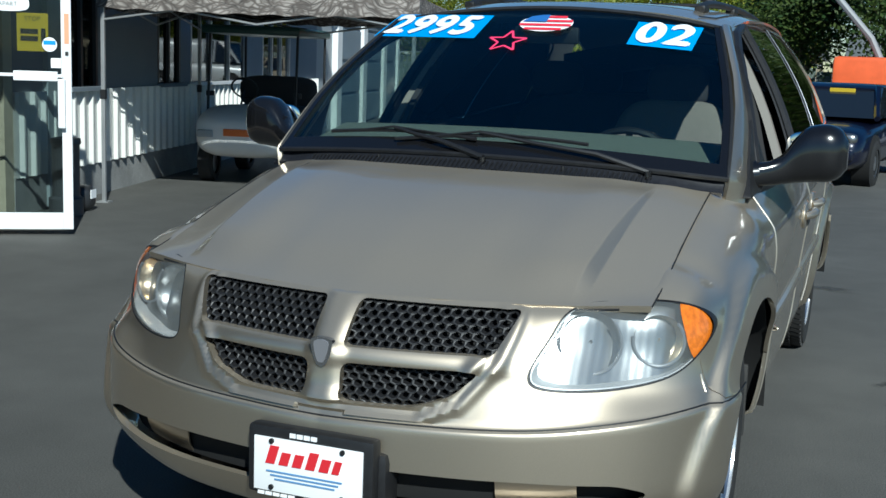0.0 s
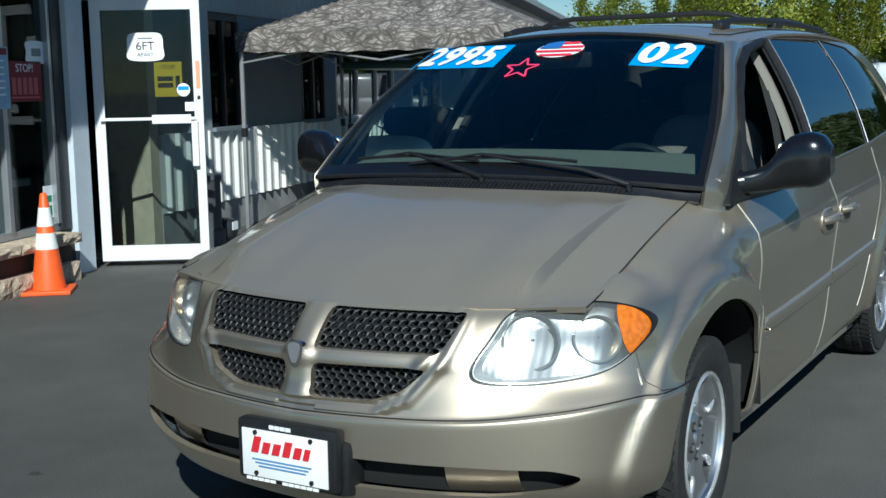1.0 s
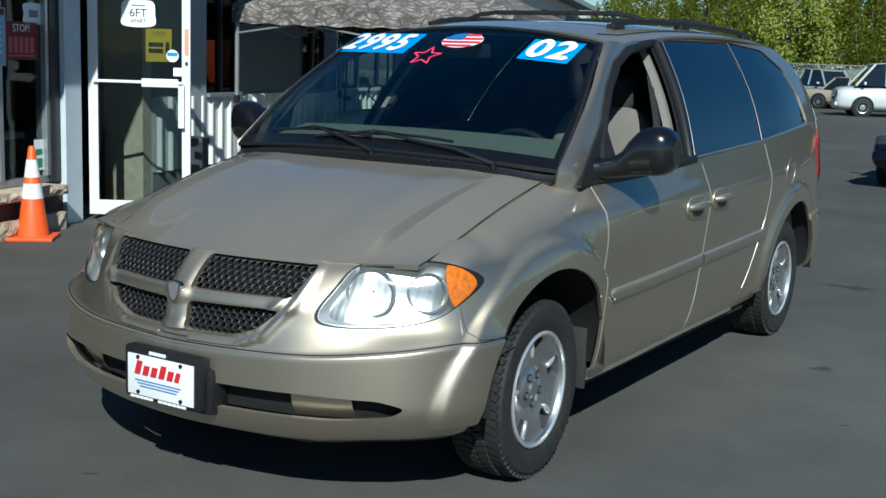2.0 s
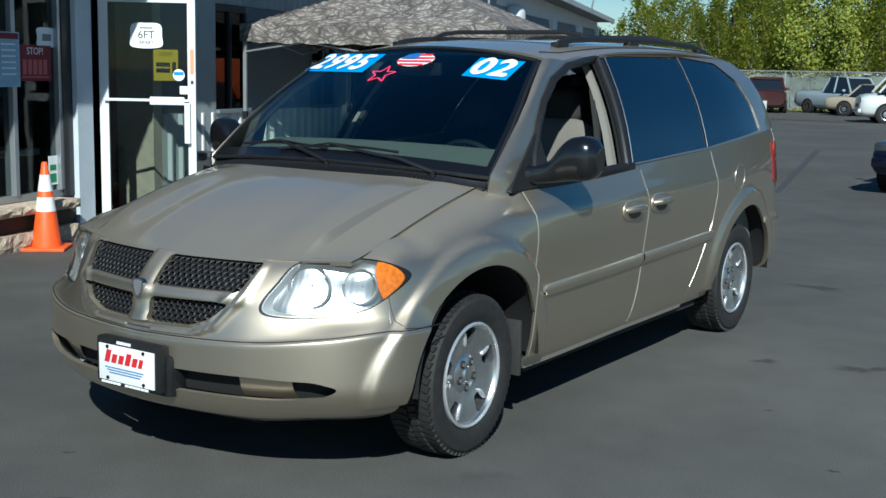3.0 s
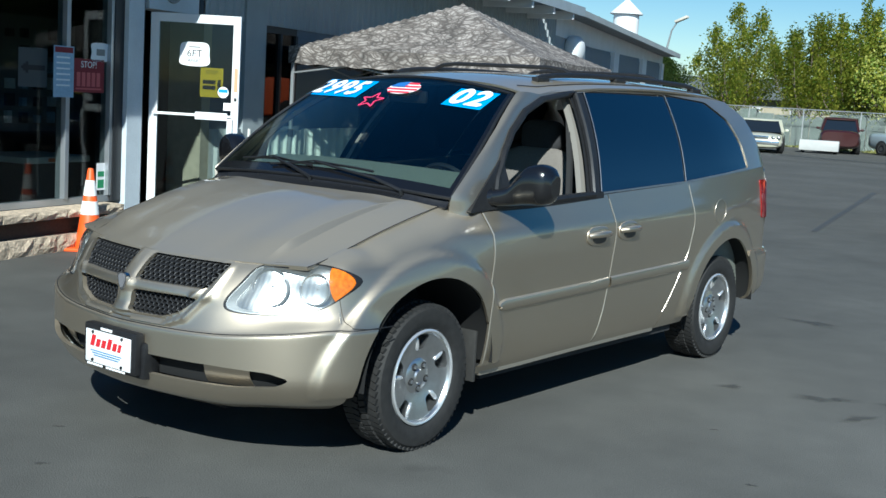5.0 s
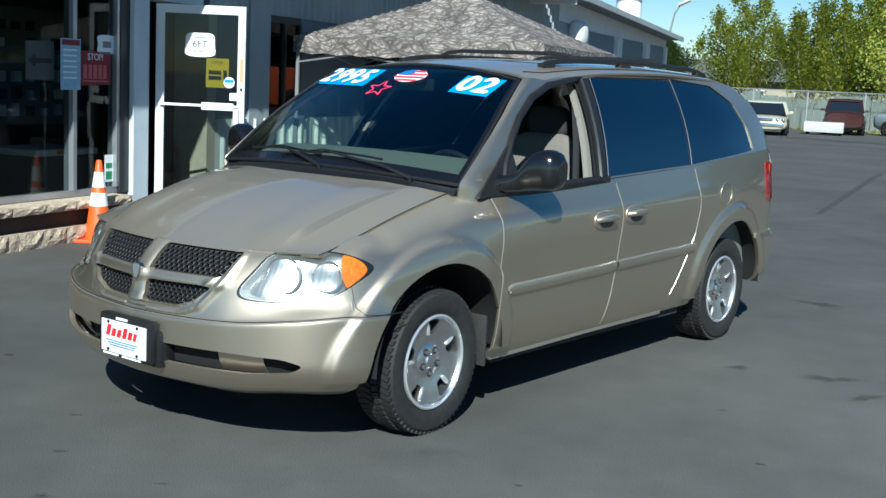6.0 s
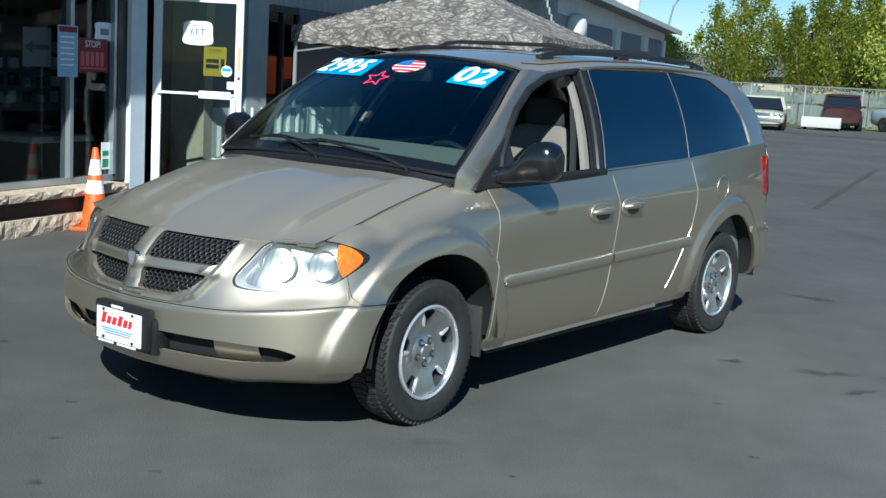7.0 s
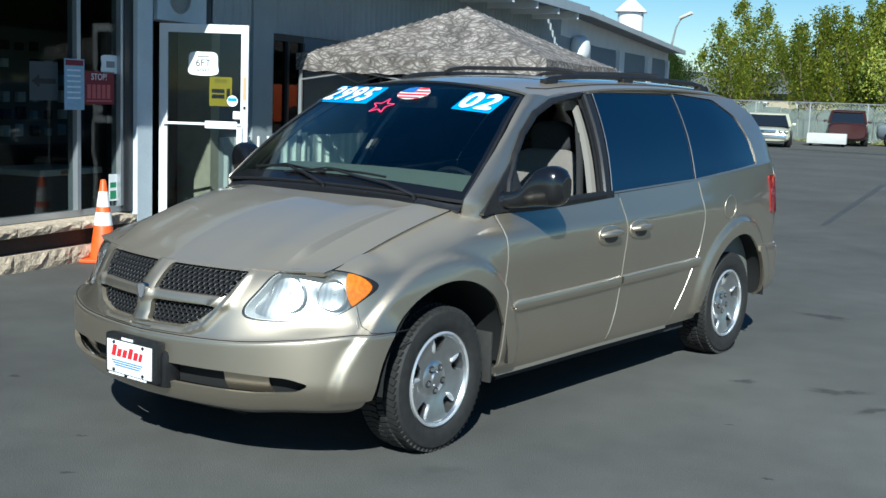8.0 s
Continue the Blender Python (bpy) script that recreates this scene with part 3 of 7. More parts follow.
HOUSE = [(0.328, 1.07), (1.362, 1.124), (2.42, 1.166), (3.098, 1.213), (3.744, 1.25), (3.734, 1.417), (3.691, 1.568), (3.506, 1.668), (2.879, 1.711), (2.137, 1.709), (1.594, 1.683), (1.303, 1.657), (1.12, 1.631), (0.914, 1.558), (0.747, 1.455), (0.628, 1.355), (0.536, 1.255), (0.457, 1.187)]
DLO = [(0.373, 1.085), (1.375, 1.132), (2.424, 1.174), (3.392, 1.244), (3.405, 1.396), (3.361, 1.547), (3.155, 1.657), (2.639, 1.686), (1.733, 1.671), (1.505, 1.652), (1.161, 1.612), (0.948, 1.542), (0.776, 1.44), (0.653, 1.34), (0.564, 1.25), (0.483, 1.177)]
big = shell(house, np.linspace(0.2, 3.85, 124), np.linspace(1.0, 1.74, 26), 0.02)
frame_me = carve(big, ("*", prism(HOUSE, "x", 0.3, 1.4)), ("-", prism(rounded(DLO, 0.03), "x", 0.3, 1.4)))
part("side_frame", frame_me, PAINT, van)
part("side_frame", mirrored(frame_me), PAINT, van)
pane = lambda y, z: (house_x(y, z) - 0.008, y, z)
thin = shell(pane, np.linspace(0.3, 3.85, 80), np.linspace(1.0, 1.74, 20), 0.006)
GLASS_S = [(1.43, 1.134), (2.418, 1.172), (2.612, 1.689), (1.634, 1.673)]
GLASS_Q = [(2.431, 1.172), (3.387, 1.244), (3.405, 1.396), (3.361, 1.547), (3.155, 1.657), (2.629, 1.687)]
B_POST = [(1.30, 1.127), (1.426, 1.133), (1.63, 1.673), (1.480, 1.653)]
GLASS_D = [(0.504, 1.09), (1.339, 1.128), (1.516, 1.654), (1.16, 1.61), (0.948, 1.542), (0.766, 1.44), (0.653, 1.34), (0.557, 1.216)]
for nm, poly, mat in (("sliding_door_window", GLASS_S, PRIVACY), ("quarter_window", GLASS_Q, PRIVACY), ("door_pillar", B_POST, BLACK_TRIM)):
    me = carve(thin.copy(), ("*", prism(rounded(poly, 0.02), "x", 0.3, 1.4)))
    part(nm, me, mat, van)
    part(nm, mirrored(me), mat, van)
part("front_door_window", mirrored(carve(thin.copy(), ("*", prism(rounded(GLASS_D, 0.02), "x", 0.3, 1.4)))), WINDSHIELD, van)


# rubber channel of the front door window, thin edges of the fixed panes
for name, poly, r, mat, close in (("window_channel", GLASS_D, 0.019, BLACK_TRIM, True), ("glass_edge", [(1.436, 1.14), (1.640, 1.672)], 0.0028, ALU_EDGE, False), ("glass_edge", [(2.425, 1.175), (2.62, 1.687)], 0.0030, ALU_EDGE, False)):
    pts = poly + poly[:1] if close else poly
    path = []
    for (ya, za), (yb, zb) in zip(pts, pts[1:]):
        path += [(ya + (yb - ya) * k / 6, za + (zb - za) * k / 6) for k in range(6)]
    path.append(pts[-1])
    bm = bmesh.new()
    tube(bm, [(house_x(y, z) + (0.003 if close else -0.003), y, z) for y, z in path], r, 8)
    me = bpy.data.meshes.new("channel")
    bm.to_mesh(me)
    bm.free()
    for q in (me, mirrored(me)):
        part(name, q, mat, van)


def pillar(u, t):
    z1 = 1.055 + 0.58 * t
    a = np.array((shield_w(z1) + 0.004, shield_at(shield_w(z1), z1) - 0.012 + 0.03 * t, z1 + 0.006))
    z2 = 1.045 + 0.59 * t
    y2 = float(np.interp(z2, [1.032, 1.089, 1.196, 1.265, 1.355, 1.455, 1.558, 1.636], [0.273, 0.33, 0.465, 0.551, 0.636, 0.754, 0.922, 1.139]))
    b = np.array((house_x(max(y2, 0.42), z2) + 0.003, y2 + 0.012, z2))
    p = a + (b - a) * u
    foot = sstep(0.14, 0.0, t)                          # it sinks into the fender at its foot
    return tuple(p + np.array((0.45, -0.6, 0.35)) * 0.014 * math.sin(math.pi * u) * (1 - foot) - np.array((0.012, 0, 0.034)) * foot)


pil = shell(pillar, np.linspace(0, 1, 12), np.linspace(0, 1, 30), 0.015)
part("windshield_pillar", pil, PAINT, van)
part("windshield_pillar", mirrored(pil), PAINT, van)


def gate(u, t):
    y = float(pchip([0, 0.5, 0.85, 1], [4.03, 3.95, 3.78, 3.66], t))
    z = 1.22 + t * 0.42
    x = u * (0.86 - 0.22 * t)
    return x, y - 0.16 * (u * u) - 0.12 * u**4, z - 0.10 * t * u * u


part("liftgate_window", shell(gate, np.linspace(-1, 1, 20), np.linspace(0, 1, 16), 0.01, flip=True), PRIVACY, van)

# dark underside, wheel housings, engine bay; last underside box added to block sun leaks
part("underbody", boxes(((-0.86, 0.5, 0.24), (0.86, 2.5, 0.34)), ((-0.5, -0.75, 0.25), (0.5, 4.0, 0.36)), ((-0.8, 3.5, 0.34), (0.8, 3.95, 0.44)), ((-0.55, -0.62, 0.28), (0.55, 0.05, 0.80)), ((-0.76, -0.60, 0.29), (0.76, -0.53, 0.60))), DARK_METAL, van, smooth=0)
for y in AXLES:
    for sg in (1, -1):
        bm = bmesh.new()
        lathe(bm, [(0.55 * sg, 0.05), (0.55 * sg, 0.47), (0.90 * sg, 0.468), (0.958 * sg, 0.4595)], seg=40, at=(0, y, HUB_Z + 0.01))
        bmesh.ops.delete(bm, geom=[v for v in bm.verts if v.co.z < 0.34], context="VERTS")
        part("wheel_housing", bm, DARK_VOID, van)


def superball(bm, c, r, e=0.7, nu=28, nv=16, m=None):
    rows = []
    f = lambda w, p: math.copysign(abs(w) ** p, w)
    for j in range(1, nv):
        b = -math.pi / 2 + math.pi * j / nv
        rows.append([bm.verts.new((c[0] + r[0] * f(math.cos(b), e) * f(math.cos(a), e), c[1] + r[1] * f(math.cos(b), e) * f(math.sin(a), e), c[2] + r[2] * f(math.sin(b), e))) for a in np.linspace(0, 2 * math.pi, nu, endpoint=False)])
    lo, hi = bm.verts.new((c[0], c[1], c[2] - r[2])), bm.verts.new((c[0], c[1], c[2] + r[2]))
    for a, b in zip(rows, rows[1:]):
        for k in range(nu):
            bm.faces.new((a[k], a[(k + 1) % nu], b[(k + 1) % nu], b[k]))
    for k in range(nu):
        bm.faces.new((lo, rows[0][(k + 1) % nu], rows[0][k]))
        bm.faces.new((hi, rows[-1][k], rows[-1][(k + 1) % nu]))
    vs = [v for r_ in rows for v in r_] + [lo, hi]
    if m is not None:
        bmesh.ops.transform(bm, matrix=m, verts=vs)
    return vs


# wheels
def make_wheel(parent, y, sg, steer=0.0):
    """One wheel: tyre with tread blocks, silver rim with five windows, cap and nuts, built at the origin facing +x."""
    m = pose(0.805 * sg, y, HUB_Z, 0, 0, (0 if sg > 0 else 180) + steer)
    bm = bmesh.new()
    R = 0.338
    prof = [(-0.085, 0.215), (-0.105, 0.235), (-0.114, 0.275), (-0.108, 0.312), (-0.092, 0.326), (-0.07, R - 0.007), (0.07, R - 0.007), (0.092, 0.326), (0.108, 0.312), (0.114, 0.275), (0.105, 0.235), (0.085, 0.215)]
    lathe(bm, prof, seg=72)
    bmesh.ops.transform(bm, matrix=m, verts=bm.verts)
    ty = part("wheel", bm, RUBBER, parent)
    bm = bmesh.new()
    for k in range(64):
        a = 2 * math.pi * k / 64
        for x0, x1, off in ((-0.101, -0.047, 0.5), (-0.040, -0.002, 0), (0.004, 0.042, 0.5), (0.049, 0.101, 0)):
            mm = Matrix.Rotation(a + off * 0.098, 4, "X") @ Matrix.Rotation(0.25 if off else -0.25, 4, "Z")
            hi = R + (0.005 if abs(x0 + x1) < 0.1 else -0.004)
            box(bm, (x0, -0.0125, R - 0.02), (x1, 0.0125, hi), 0, mm)
    bmesh.ops.transform(bm, matrix=m, verts=bm.verts)
    tagged(part("tread", bm, RUBBER, ty), kind="stuff")
    # rim face
    disc = bmesh.new()
    prof = [(0.012, 0.02), (0.060, 0.022), (0.072, 0.04), (0.070, 0.072), (0.062, 0.085), (0.066, 0.11), (0.078, 0.15), (0.082, 0.185), (0.086, 0.205), (0.098, 0.213), (0.098, 0.224), (0.084, 0.226), (0.02, 0.222), (0.02, 0.20), (0.035, 0.19), (0.02, 0.10), (0.012, 0.02)]
    prof = [(a, b * 0.972) for a, b in prof]
    lathe(disc, prof, seg=80)
    bmesh.ops.remove_doubles(disc, verts=disc.verts, dist=1e-5)
    me = bpy.data.meshes.new("rim")
    bmesh.ops.recalc_face_normals(disc, faces=disc.faces)
    disc.to_mesh(me)
    disc.free()
    cuts = []
    for k in range(5):
        a = math.pi / 2 + 2 * math.pi * k / 5
        hole = rounded([(-0.020, 0.126), (0.020, 0.126), (0.046, 0.184), (0.03, 0.197), (-0.03, 0.197), (-0.046, 0.184)], 0.018)
        c, s = math.cos(a - math.pi / 2), math.sin(a - math.pi / 2)
        cuts.append(("-", prism([(c * p - s * q, s * p + c * q) for p, q in hole], "x", -0.1, 0.2)))
    me = carve(me, *cuts)
    me.transform(m)
    part("rim", me, RIM, ty, "silver five-spoke alloy rim")
    bm = bmesh.new()
    lathe(bm, [(0.055, 0.0005), (0.081, 0.001), (0.080, 0.028), (0.074, 0.034), (0.055, 0.034)], seg=24)
    for k in range(5):
        a = math.pi / 2 + math.pi / 5 + 2 * math.pi * k / 5
        c, s = 0.057 * math.cos(a), 0.057 * math.sin(a)
        cyl(bm, (0.05, c, s), (0.084, c, s), 0.0115, 0.009, 6)
    bmesh.ops.transform(bm, matrix=m, verts=bm.verts)
    part("hub_cap", bm, RIM, ty, smooth=30)
    bm = bmesh.new()
    lathe(bm, [(0.092, 0.205), (0.104, 0.208), (0.106, 0.214), (0.102, 0.221), (0.088, 0.222)], seg=72)
    bmesh.ops.transform(bm, matrix=m, verts=bm.verts)
    part("rim_flange", bm, RIM_EDGE, ty, "bright rim flange")
    # dark discs put in as the shade of the nut recesses
    for k in range(5):
        a = math.pi / 2 + math.pi / 5 + 2 * math.pi * k / 5
        c, s = 0.057 * math.cos(a), 0.057 * math.sin(a)
        bm = bmesh.new()
        cyl(bm, (0.055, c, s), (0.0742, c, s), 0.0175, seg=14)
        bmesh.ops.transform(bm, matrix=m, verts=bm.verts)
        part("nut_pocket", bm, DARK_METAL, ty, smooth=30)
    for k in range(5):                                 # bright scoops beside the windows
        a = 2 * math.pi * (k + 0.16) / 5
        bm = bmesh.new()
        superball(bm, (0.0755, 0, 0.158), (0.010, 0.012, 0.036), 0.9, 14, 8, Matrix.Rotation(a, 4, "X"))
        bmesh.ops.transform(bm, matrix=m, verts=bm.verts)
        part("rim_scoop", bm, RIM_EDGE, ty)
    # near-black drum puts the shade behind the wheel windows into its colour
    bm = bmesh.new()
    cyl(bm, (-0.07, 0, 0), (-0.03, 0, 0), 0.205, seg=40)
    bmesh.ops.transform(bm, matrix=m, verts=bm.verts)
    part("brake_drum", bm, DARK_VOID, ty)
    return ty


for y in AXLES:
    for sg in (1, -1):
        make_wheel(van, y, sg, 1.5 if y == 0 else 0.0)

# headlamps: clear cover, amber corner, fluted reflector, bowls and rubber seal
lamp_rows, lamp_s = v_rows(3.8, 9, 24), np.linspace(0.42, 1.22, 70)
cover = shell(lambda s, v: body(s, v, 0.003), lamp_s, lamp_rows, inner=lambda s, v: body(s, v, 0.008))
CORNER = smooth_loop([(0.822, 0.90), (0.95, 0.90), (0.95, 0.70), (0.905, 0.70), (0.868, 0.735), (0.845, 0.80)], 5)
lens = carve(cover.copy(), ("*", prism(HEADLAMP, "y", -1.3, -0.3)), ("-", prism(CORNER, "y", -1.3, -0.3)))
corner = carve(cover.copy(), ("*", prism(HEADLAMP, "y", -1.3, -0.3)), ("*", prism(CORNER, "y", -1.3, -0.3)))


def flutes(s, v):
    x, y, z = body(s, v, 0.055)
    return x, y + 0.0002 * math.cos(x * 2 * math.pi / 0.02) + 0.004 * math.cos((z - 0.77) * 40) + 0.006 * math.cos((x - 0.70) * 30), z


back = carve(shell(flutes, np.linspace(0.42, 1.22, 160), lamp_rows, inner=lambda s, v: body(s, v, 0.085)), ("*", prism(grown(HEADLAMP, 0.002), "y", -1.3, -0.2)))


def lamp_ring(poly, d0, d1, lip):
    """A wall that follows the outline of the lamp from the cover back to the reflector."""
    bm, rows = bmesh.new(), []
    for p, d in ((grown(poly, 0.001), d0), (grown(poly, 0.001), d1), (grown(poly, -lip), d1), (grown(poly, -lip), d0)):
        rows.append([bm.verts.new((x, front_y(x, z, d), z)) for x, z in p])
    for a, b in zip(rows, rows[1:] + rows[:1]):
        for k in range(len(a)):
            bm.faces.new((a[k], a[(k + 1) % len(a)], b[(k + 1) % len(b)], b[k]))
    bmesh.ops.recalc_face_normals(bm, faces=bm.faces)
    me = bpy.data.meshes.new("ring")
    bm.to_mesh(me)
    bm.free()
    return me


wall_me = lamp_ring(HEADLAMP, 0.010, 0.06, 0.003)
seal_me = lamp_ring(grown(HEADLAMP, 0.003), 0.0, 0.012, 0.003)
bowls = []
for x, z, r, y in ((0.628, 0.772, 0.080, 0.040), (0.782, 0.775, 0.066, 0.042)):
    bm = bmesh.new()
    yy = front_y(x, z, y)
    out = Vector((0.35, -0.93, 0.1)).normalized()
    prof = [(0.0, r), (-0.012, r * 0.97), (-0.035, r * 0.72), (-0.05, r * 0.4), (-0.056, 0.012), (-0.02, 0.010), (-0.012, 0.002)]
    lathe(bm, prof, axis="z", seg=28)
    bmesh.ops.transform(bm, matrix=Matrix.Translation((x, yy, z)) @ out.to_track_quat("Z", "Y").to_matrix().to_4x4(), verts=bm.verts)
    me = bpy.data.meshes.new("bowl")
    bm.to_mesh(me)
    bm.free()
    bowls.append(me)
LAMP_GREY = surface("pale lamp housing", (0.55, 0.56, 0.56), 0.3, 0.3)
AMBER_BULB = surface("pale amber reflector bowl", (0.72, 0.58, 0.40), 0.25, 0.85)
SHROUD = surface("grey bowl rim", (0.20, 0.21, 0.22), 0.35, 0.4)
for side in (1, -1):
    flip = (lambda me: me.copy()) if side == 1 else mirrored
    lamp = part("headlight", flip(wall_me), LAMP_GREY, van, "clear headlight with chrome reflector and amber corner")
    part("reflector", flip(back), REFLECTOR, lamp)
    part("low_beam_bowl", flip(bowls[0]), REFLECTOR, lamp)
    part("turn_signal_bowl", flip(bowls[1]), AMBER_BULB, lamp, "amber turn signal bowl")
    for x, z, r, d in ((0.628, 0.772, 0.080, 0.036), (0.782, 0.775, 0.066, 0.038)):
        bm = bmesh.new()
        turn = Vector((0.35, -0.93, 0.1)).normalized().to_track_quat("Z", "Y").to_matrix().to_4x4()
        ring = [Matrix.Translation((x, front_y(x, z, d), z)) @ turn @ Vector((r * math.cos(a), r * math.sin(a), 0)) for a in np.linspace(math.pi * 0.95, 2.25 * math.pi, 24)]
        tube(bm, ring, 0.0045, 6)
        me = bpy.data.meshes.new("bowl_rim")
        bm.to_mesh(me)
        bm.free()
        part("bowl_rim", flip(me), SHROUD, lamp)
    o = part("lens", flip(lens), CLEAR, lamp)
    o.visible_shadow = False
    part("amber_lens", flip(corner), AMBER, lamp, "orange corner lens")
    part("lamp_seal", flip(seal_me), BLACK_TRIM, lamp)


# honeycomb inserts of the grille
def honeycomb(poly, px=0.0285, pz=0.0165, wall=0.30):
    P = [Vector(q) for q in poly]

    def inside(x, z):
        c = False
        for a, b in zip(P, P[1:] + P[:1]):
            if (a.y > z) != (b.y > z) and x < (b.x - a.x) * (z - a.y) / (b.y - a.y) + a.x:
                c = not c
        return c
    bm = bmesh.new()
    for r in range(30):
        z = 0.585 + r * pz
        for k in range(-18, 19):
            x = k * px + (px / 2 if r % 2 else 0)
            if not inside(x, z):
                continue
            o, i, b = [], [], []
            for a in range(6):
                c, s = (0, 0.5, 0.5, 0, -0.5, -0.5)[a] * px, (2 / 3, 1 / 3, -1 / 3, -2 / 3, -1 / 3, 1 / 3)[a] * pz
                y = front_y(x + c, z + s, 0.02)
                o.append(bm.verts.new((x + c, y, z + s)))
                i.append(bm.verts.new((x + c * (1 - wall), y + 0.002, z + s * (1 - wall * 0.9))))
                b.append(bm.verts.new((x + c * (0.9 - wall), y + 0.02, z + s * (0.9 - wall))))
            for a in range(6):
                e = (a + 1) % 6
                bm.faces.new((o[a], o[e], i[e], i[a]))
                bm.faces.new((i[a], i[e], b[e], b[a]))
    return bm


for q in (GRILLE_UP, GRILLE_LOW):
    for poly in (q, neg(q)):
        part("grille_insert", honeycomb(grown(poly, 0.012)), GRILLE_BLACK, van, "black honeycomb grille insert", smooth=0)
# near-black sheets put in as the shade inside grille and bumper slot
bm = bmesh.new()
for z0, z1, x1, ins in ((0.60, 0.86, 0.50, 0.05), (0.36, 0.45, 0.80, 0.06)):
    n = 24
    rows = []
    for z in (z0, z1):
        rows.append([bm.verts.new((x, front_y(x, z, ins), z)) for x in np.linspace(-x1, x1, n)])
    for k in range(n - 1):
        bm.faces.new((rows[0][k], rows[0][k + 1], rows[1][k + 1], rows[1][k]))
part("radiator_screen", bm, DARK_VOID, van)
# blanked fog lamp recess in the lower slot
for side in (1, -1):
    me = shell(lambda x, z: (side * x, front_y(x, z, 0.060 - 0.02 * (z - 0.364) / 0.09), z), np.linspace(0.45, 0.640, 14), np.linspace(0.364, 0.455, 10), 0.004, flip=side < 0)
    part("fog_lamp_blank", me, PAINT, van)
# unseen tray added to stop sun through the slot; air dam under the bumper
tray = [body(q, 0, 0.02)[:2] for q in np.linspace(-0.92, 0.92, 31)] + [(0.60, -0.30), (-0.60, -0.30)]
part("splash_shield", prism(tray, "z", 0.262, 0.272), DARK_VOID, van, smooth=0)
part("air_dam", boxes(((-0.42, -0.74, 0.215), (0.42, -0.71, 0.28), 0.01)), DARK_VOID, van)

# emblem on the grille cross
bm = bmesh.new()
shield_poly = smooth_loop([(-0.026, 0.764), (0.026, 0.764), (0.028, 0.735), (0.016, 0.703), (0, 0.692), (-0.016, 0.703), (-0.028, 0.735)], 4)
me = prism(shield_poly, "y", front_y(0, 0.73) - 0.008, front_y(0, 0.73) + 0.01)
emblem = part("emblem", me, CHROME, van, "small silver shield emblem")
me = prism(smooth_loop([(-0.019, 0.757), (0.019, 0.757), (0.012, 0.712), (0, 0.703), (-0.012, 0.712)], 4), "y", front_y(0, 0.73) - 0.011, front_y(0, 0.73) - 0.006)
part("emblem_field", me, surface("grey enamel", (0.16, 0.16, 0.17), 0.35), emblem)

# licence plate in its black holder
y0 = -1.032
bm = boxes(((-0.175, y0, 0.352), (0.182, y0 + 0.05, 0.535), 0.014))
holder = part("plate_holder", bm, BLACK_TRIM, van, "black plastic plate holder")
part("holder_bracket", boxes(((-0.15, y0 + 0.03, 0.33), (0.205, y0 + 0.12, 0.50), 0.03)), BLACK_TRIM, holder)
plate = part("licence_plate", boxes(((-0.152, y0 - 0.006, 0.366), (0.155, y0, 0.508), 0.002)), PLATE_WHITE, holder, "white dealer plate with red and blue print")


def plate_bar(x0, x1, z0, z1, lean=0.0, d=0.0):
    yy = y0 - 0.0085 - d
    return prism([(x0, z0), (x1, z0), (x1 + lean, z1), (x0 + lean, z1)], "y", yy, yy + 0.004)


def joined(meshes):
    bm = bmesh.new()
    for m in meshes:
        bm.from_mesh(m)
    return bm


part("red_print", joined([plate_bar(x, x + w, 0.440, 0.440 + h, 0.3 * h) for x, w, h in ((-0.118, 0.026, 0.048), (-0.080, 0.026, 0.034), (-0.042, 0.026, 0.034), (-0.004, 0.026, 0.046), (0.034, 0.026, 0.034), (0.070, 0.020, 0.034))]), SCRIPT_RED, plate, "red slanted bars", smooth=0)
part("blue_print", joined([plate_bar(-0.115 + 0.012 * k, 0.10 - 0.01 * k, 0.418 - 0.010 * k, 0.422 - 0.010 * k, 0.0) for k in range(3)]), SCRIPT_BLUE, plate, "three blue lines", smooth=0)
for q in [plate_bar(-0.05 + 0.02 * k, -0.034 + 0.02 * k, 0.515, 0.526, 0, -0.003) for k in range(4)] + [plate_bar(-0.14 + 0.022 * k, -0.122 + 0.022 * k, 0.354, 0.362, 0, -0.003) for k in range(12) if k != 5]:
    part("white_bar", q, STICKER_WHITE, holder, smooth=0)
for x, z in ((-0.10, 0.50), (0.10, 0.50), (-0.10, 0.378), (0.10, 0.378)):
    bm = bmesh.new()
    cyl(bm, (x, y0 - 0.011, z), (x, y0 - 0.002, z), 0.007, seg=10)
    part("plate_screw", bm, BLACK_TRIM, plate)

# cowl with its ribbed intake, and wipers
def cowl(u, t):
    x = u * 0.80
    y0, z0 = hood_edges(min(abs(x), 0.77))[1] + 0.004, 1.117 - 0.05 * x * x
    z1 = 1.188 - 0.055 * x * x
    y1 = shield_at(x, z1) + 0.004
    return x, y0 + (y1 - y0) * t, z0 + (z1 - z0) * t - 0.012 * math.sin(math.pi * t)


part("cowl_panel", shell(cowl, np.linspace(-1, 1, 50), np.linspace(0, 1, 8), 0.01), COWL, van)
bm = bmesh.new()
for k in range(74):
    u = -0.80 + k * 1.52 / 73
    a, b = Vector(cowl(u, 0.06)), Vector(cowl(u, 0.52))
    tube(bm, [a + Vector((0, 0, 0.002)), (a + b) / 2 + Vector((0, 0, 0.006)), b + Vector((0, 0, 0.002))], 0.0042, 6)
part("cowl_grille", bm, BLACK_TRIM, van, "black ribbed air intake")


def on_glass(x, z, lift=0.012):
    return Vector((x, shield_at(x, z) - lift, z + lift))


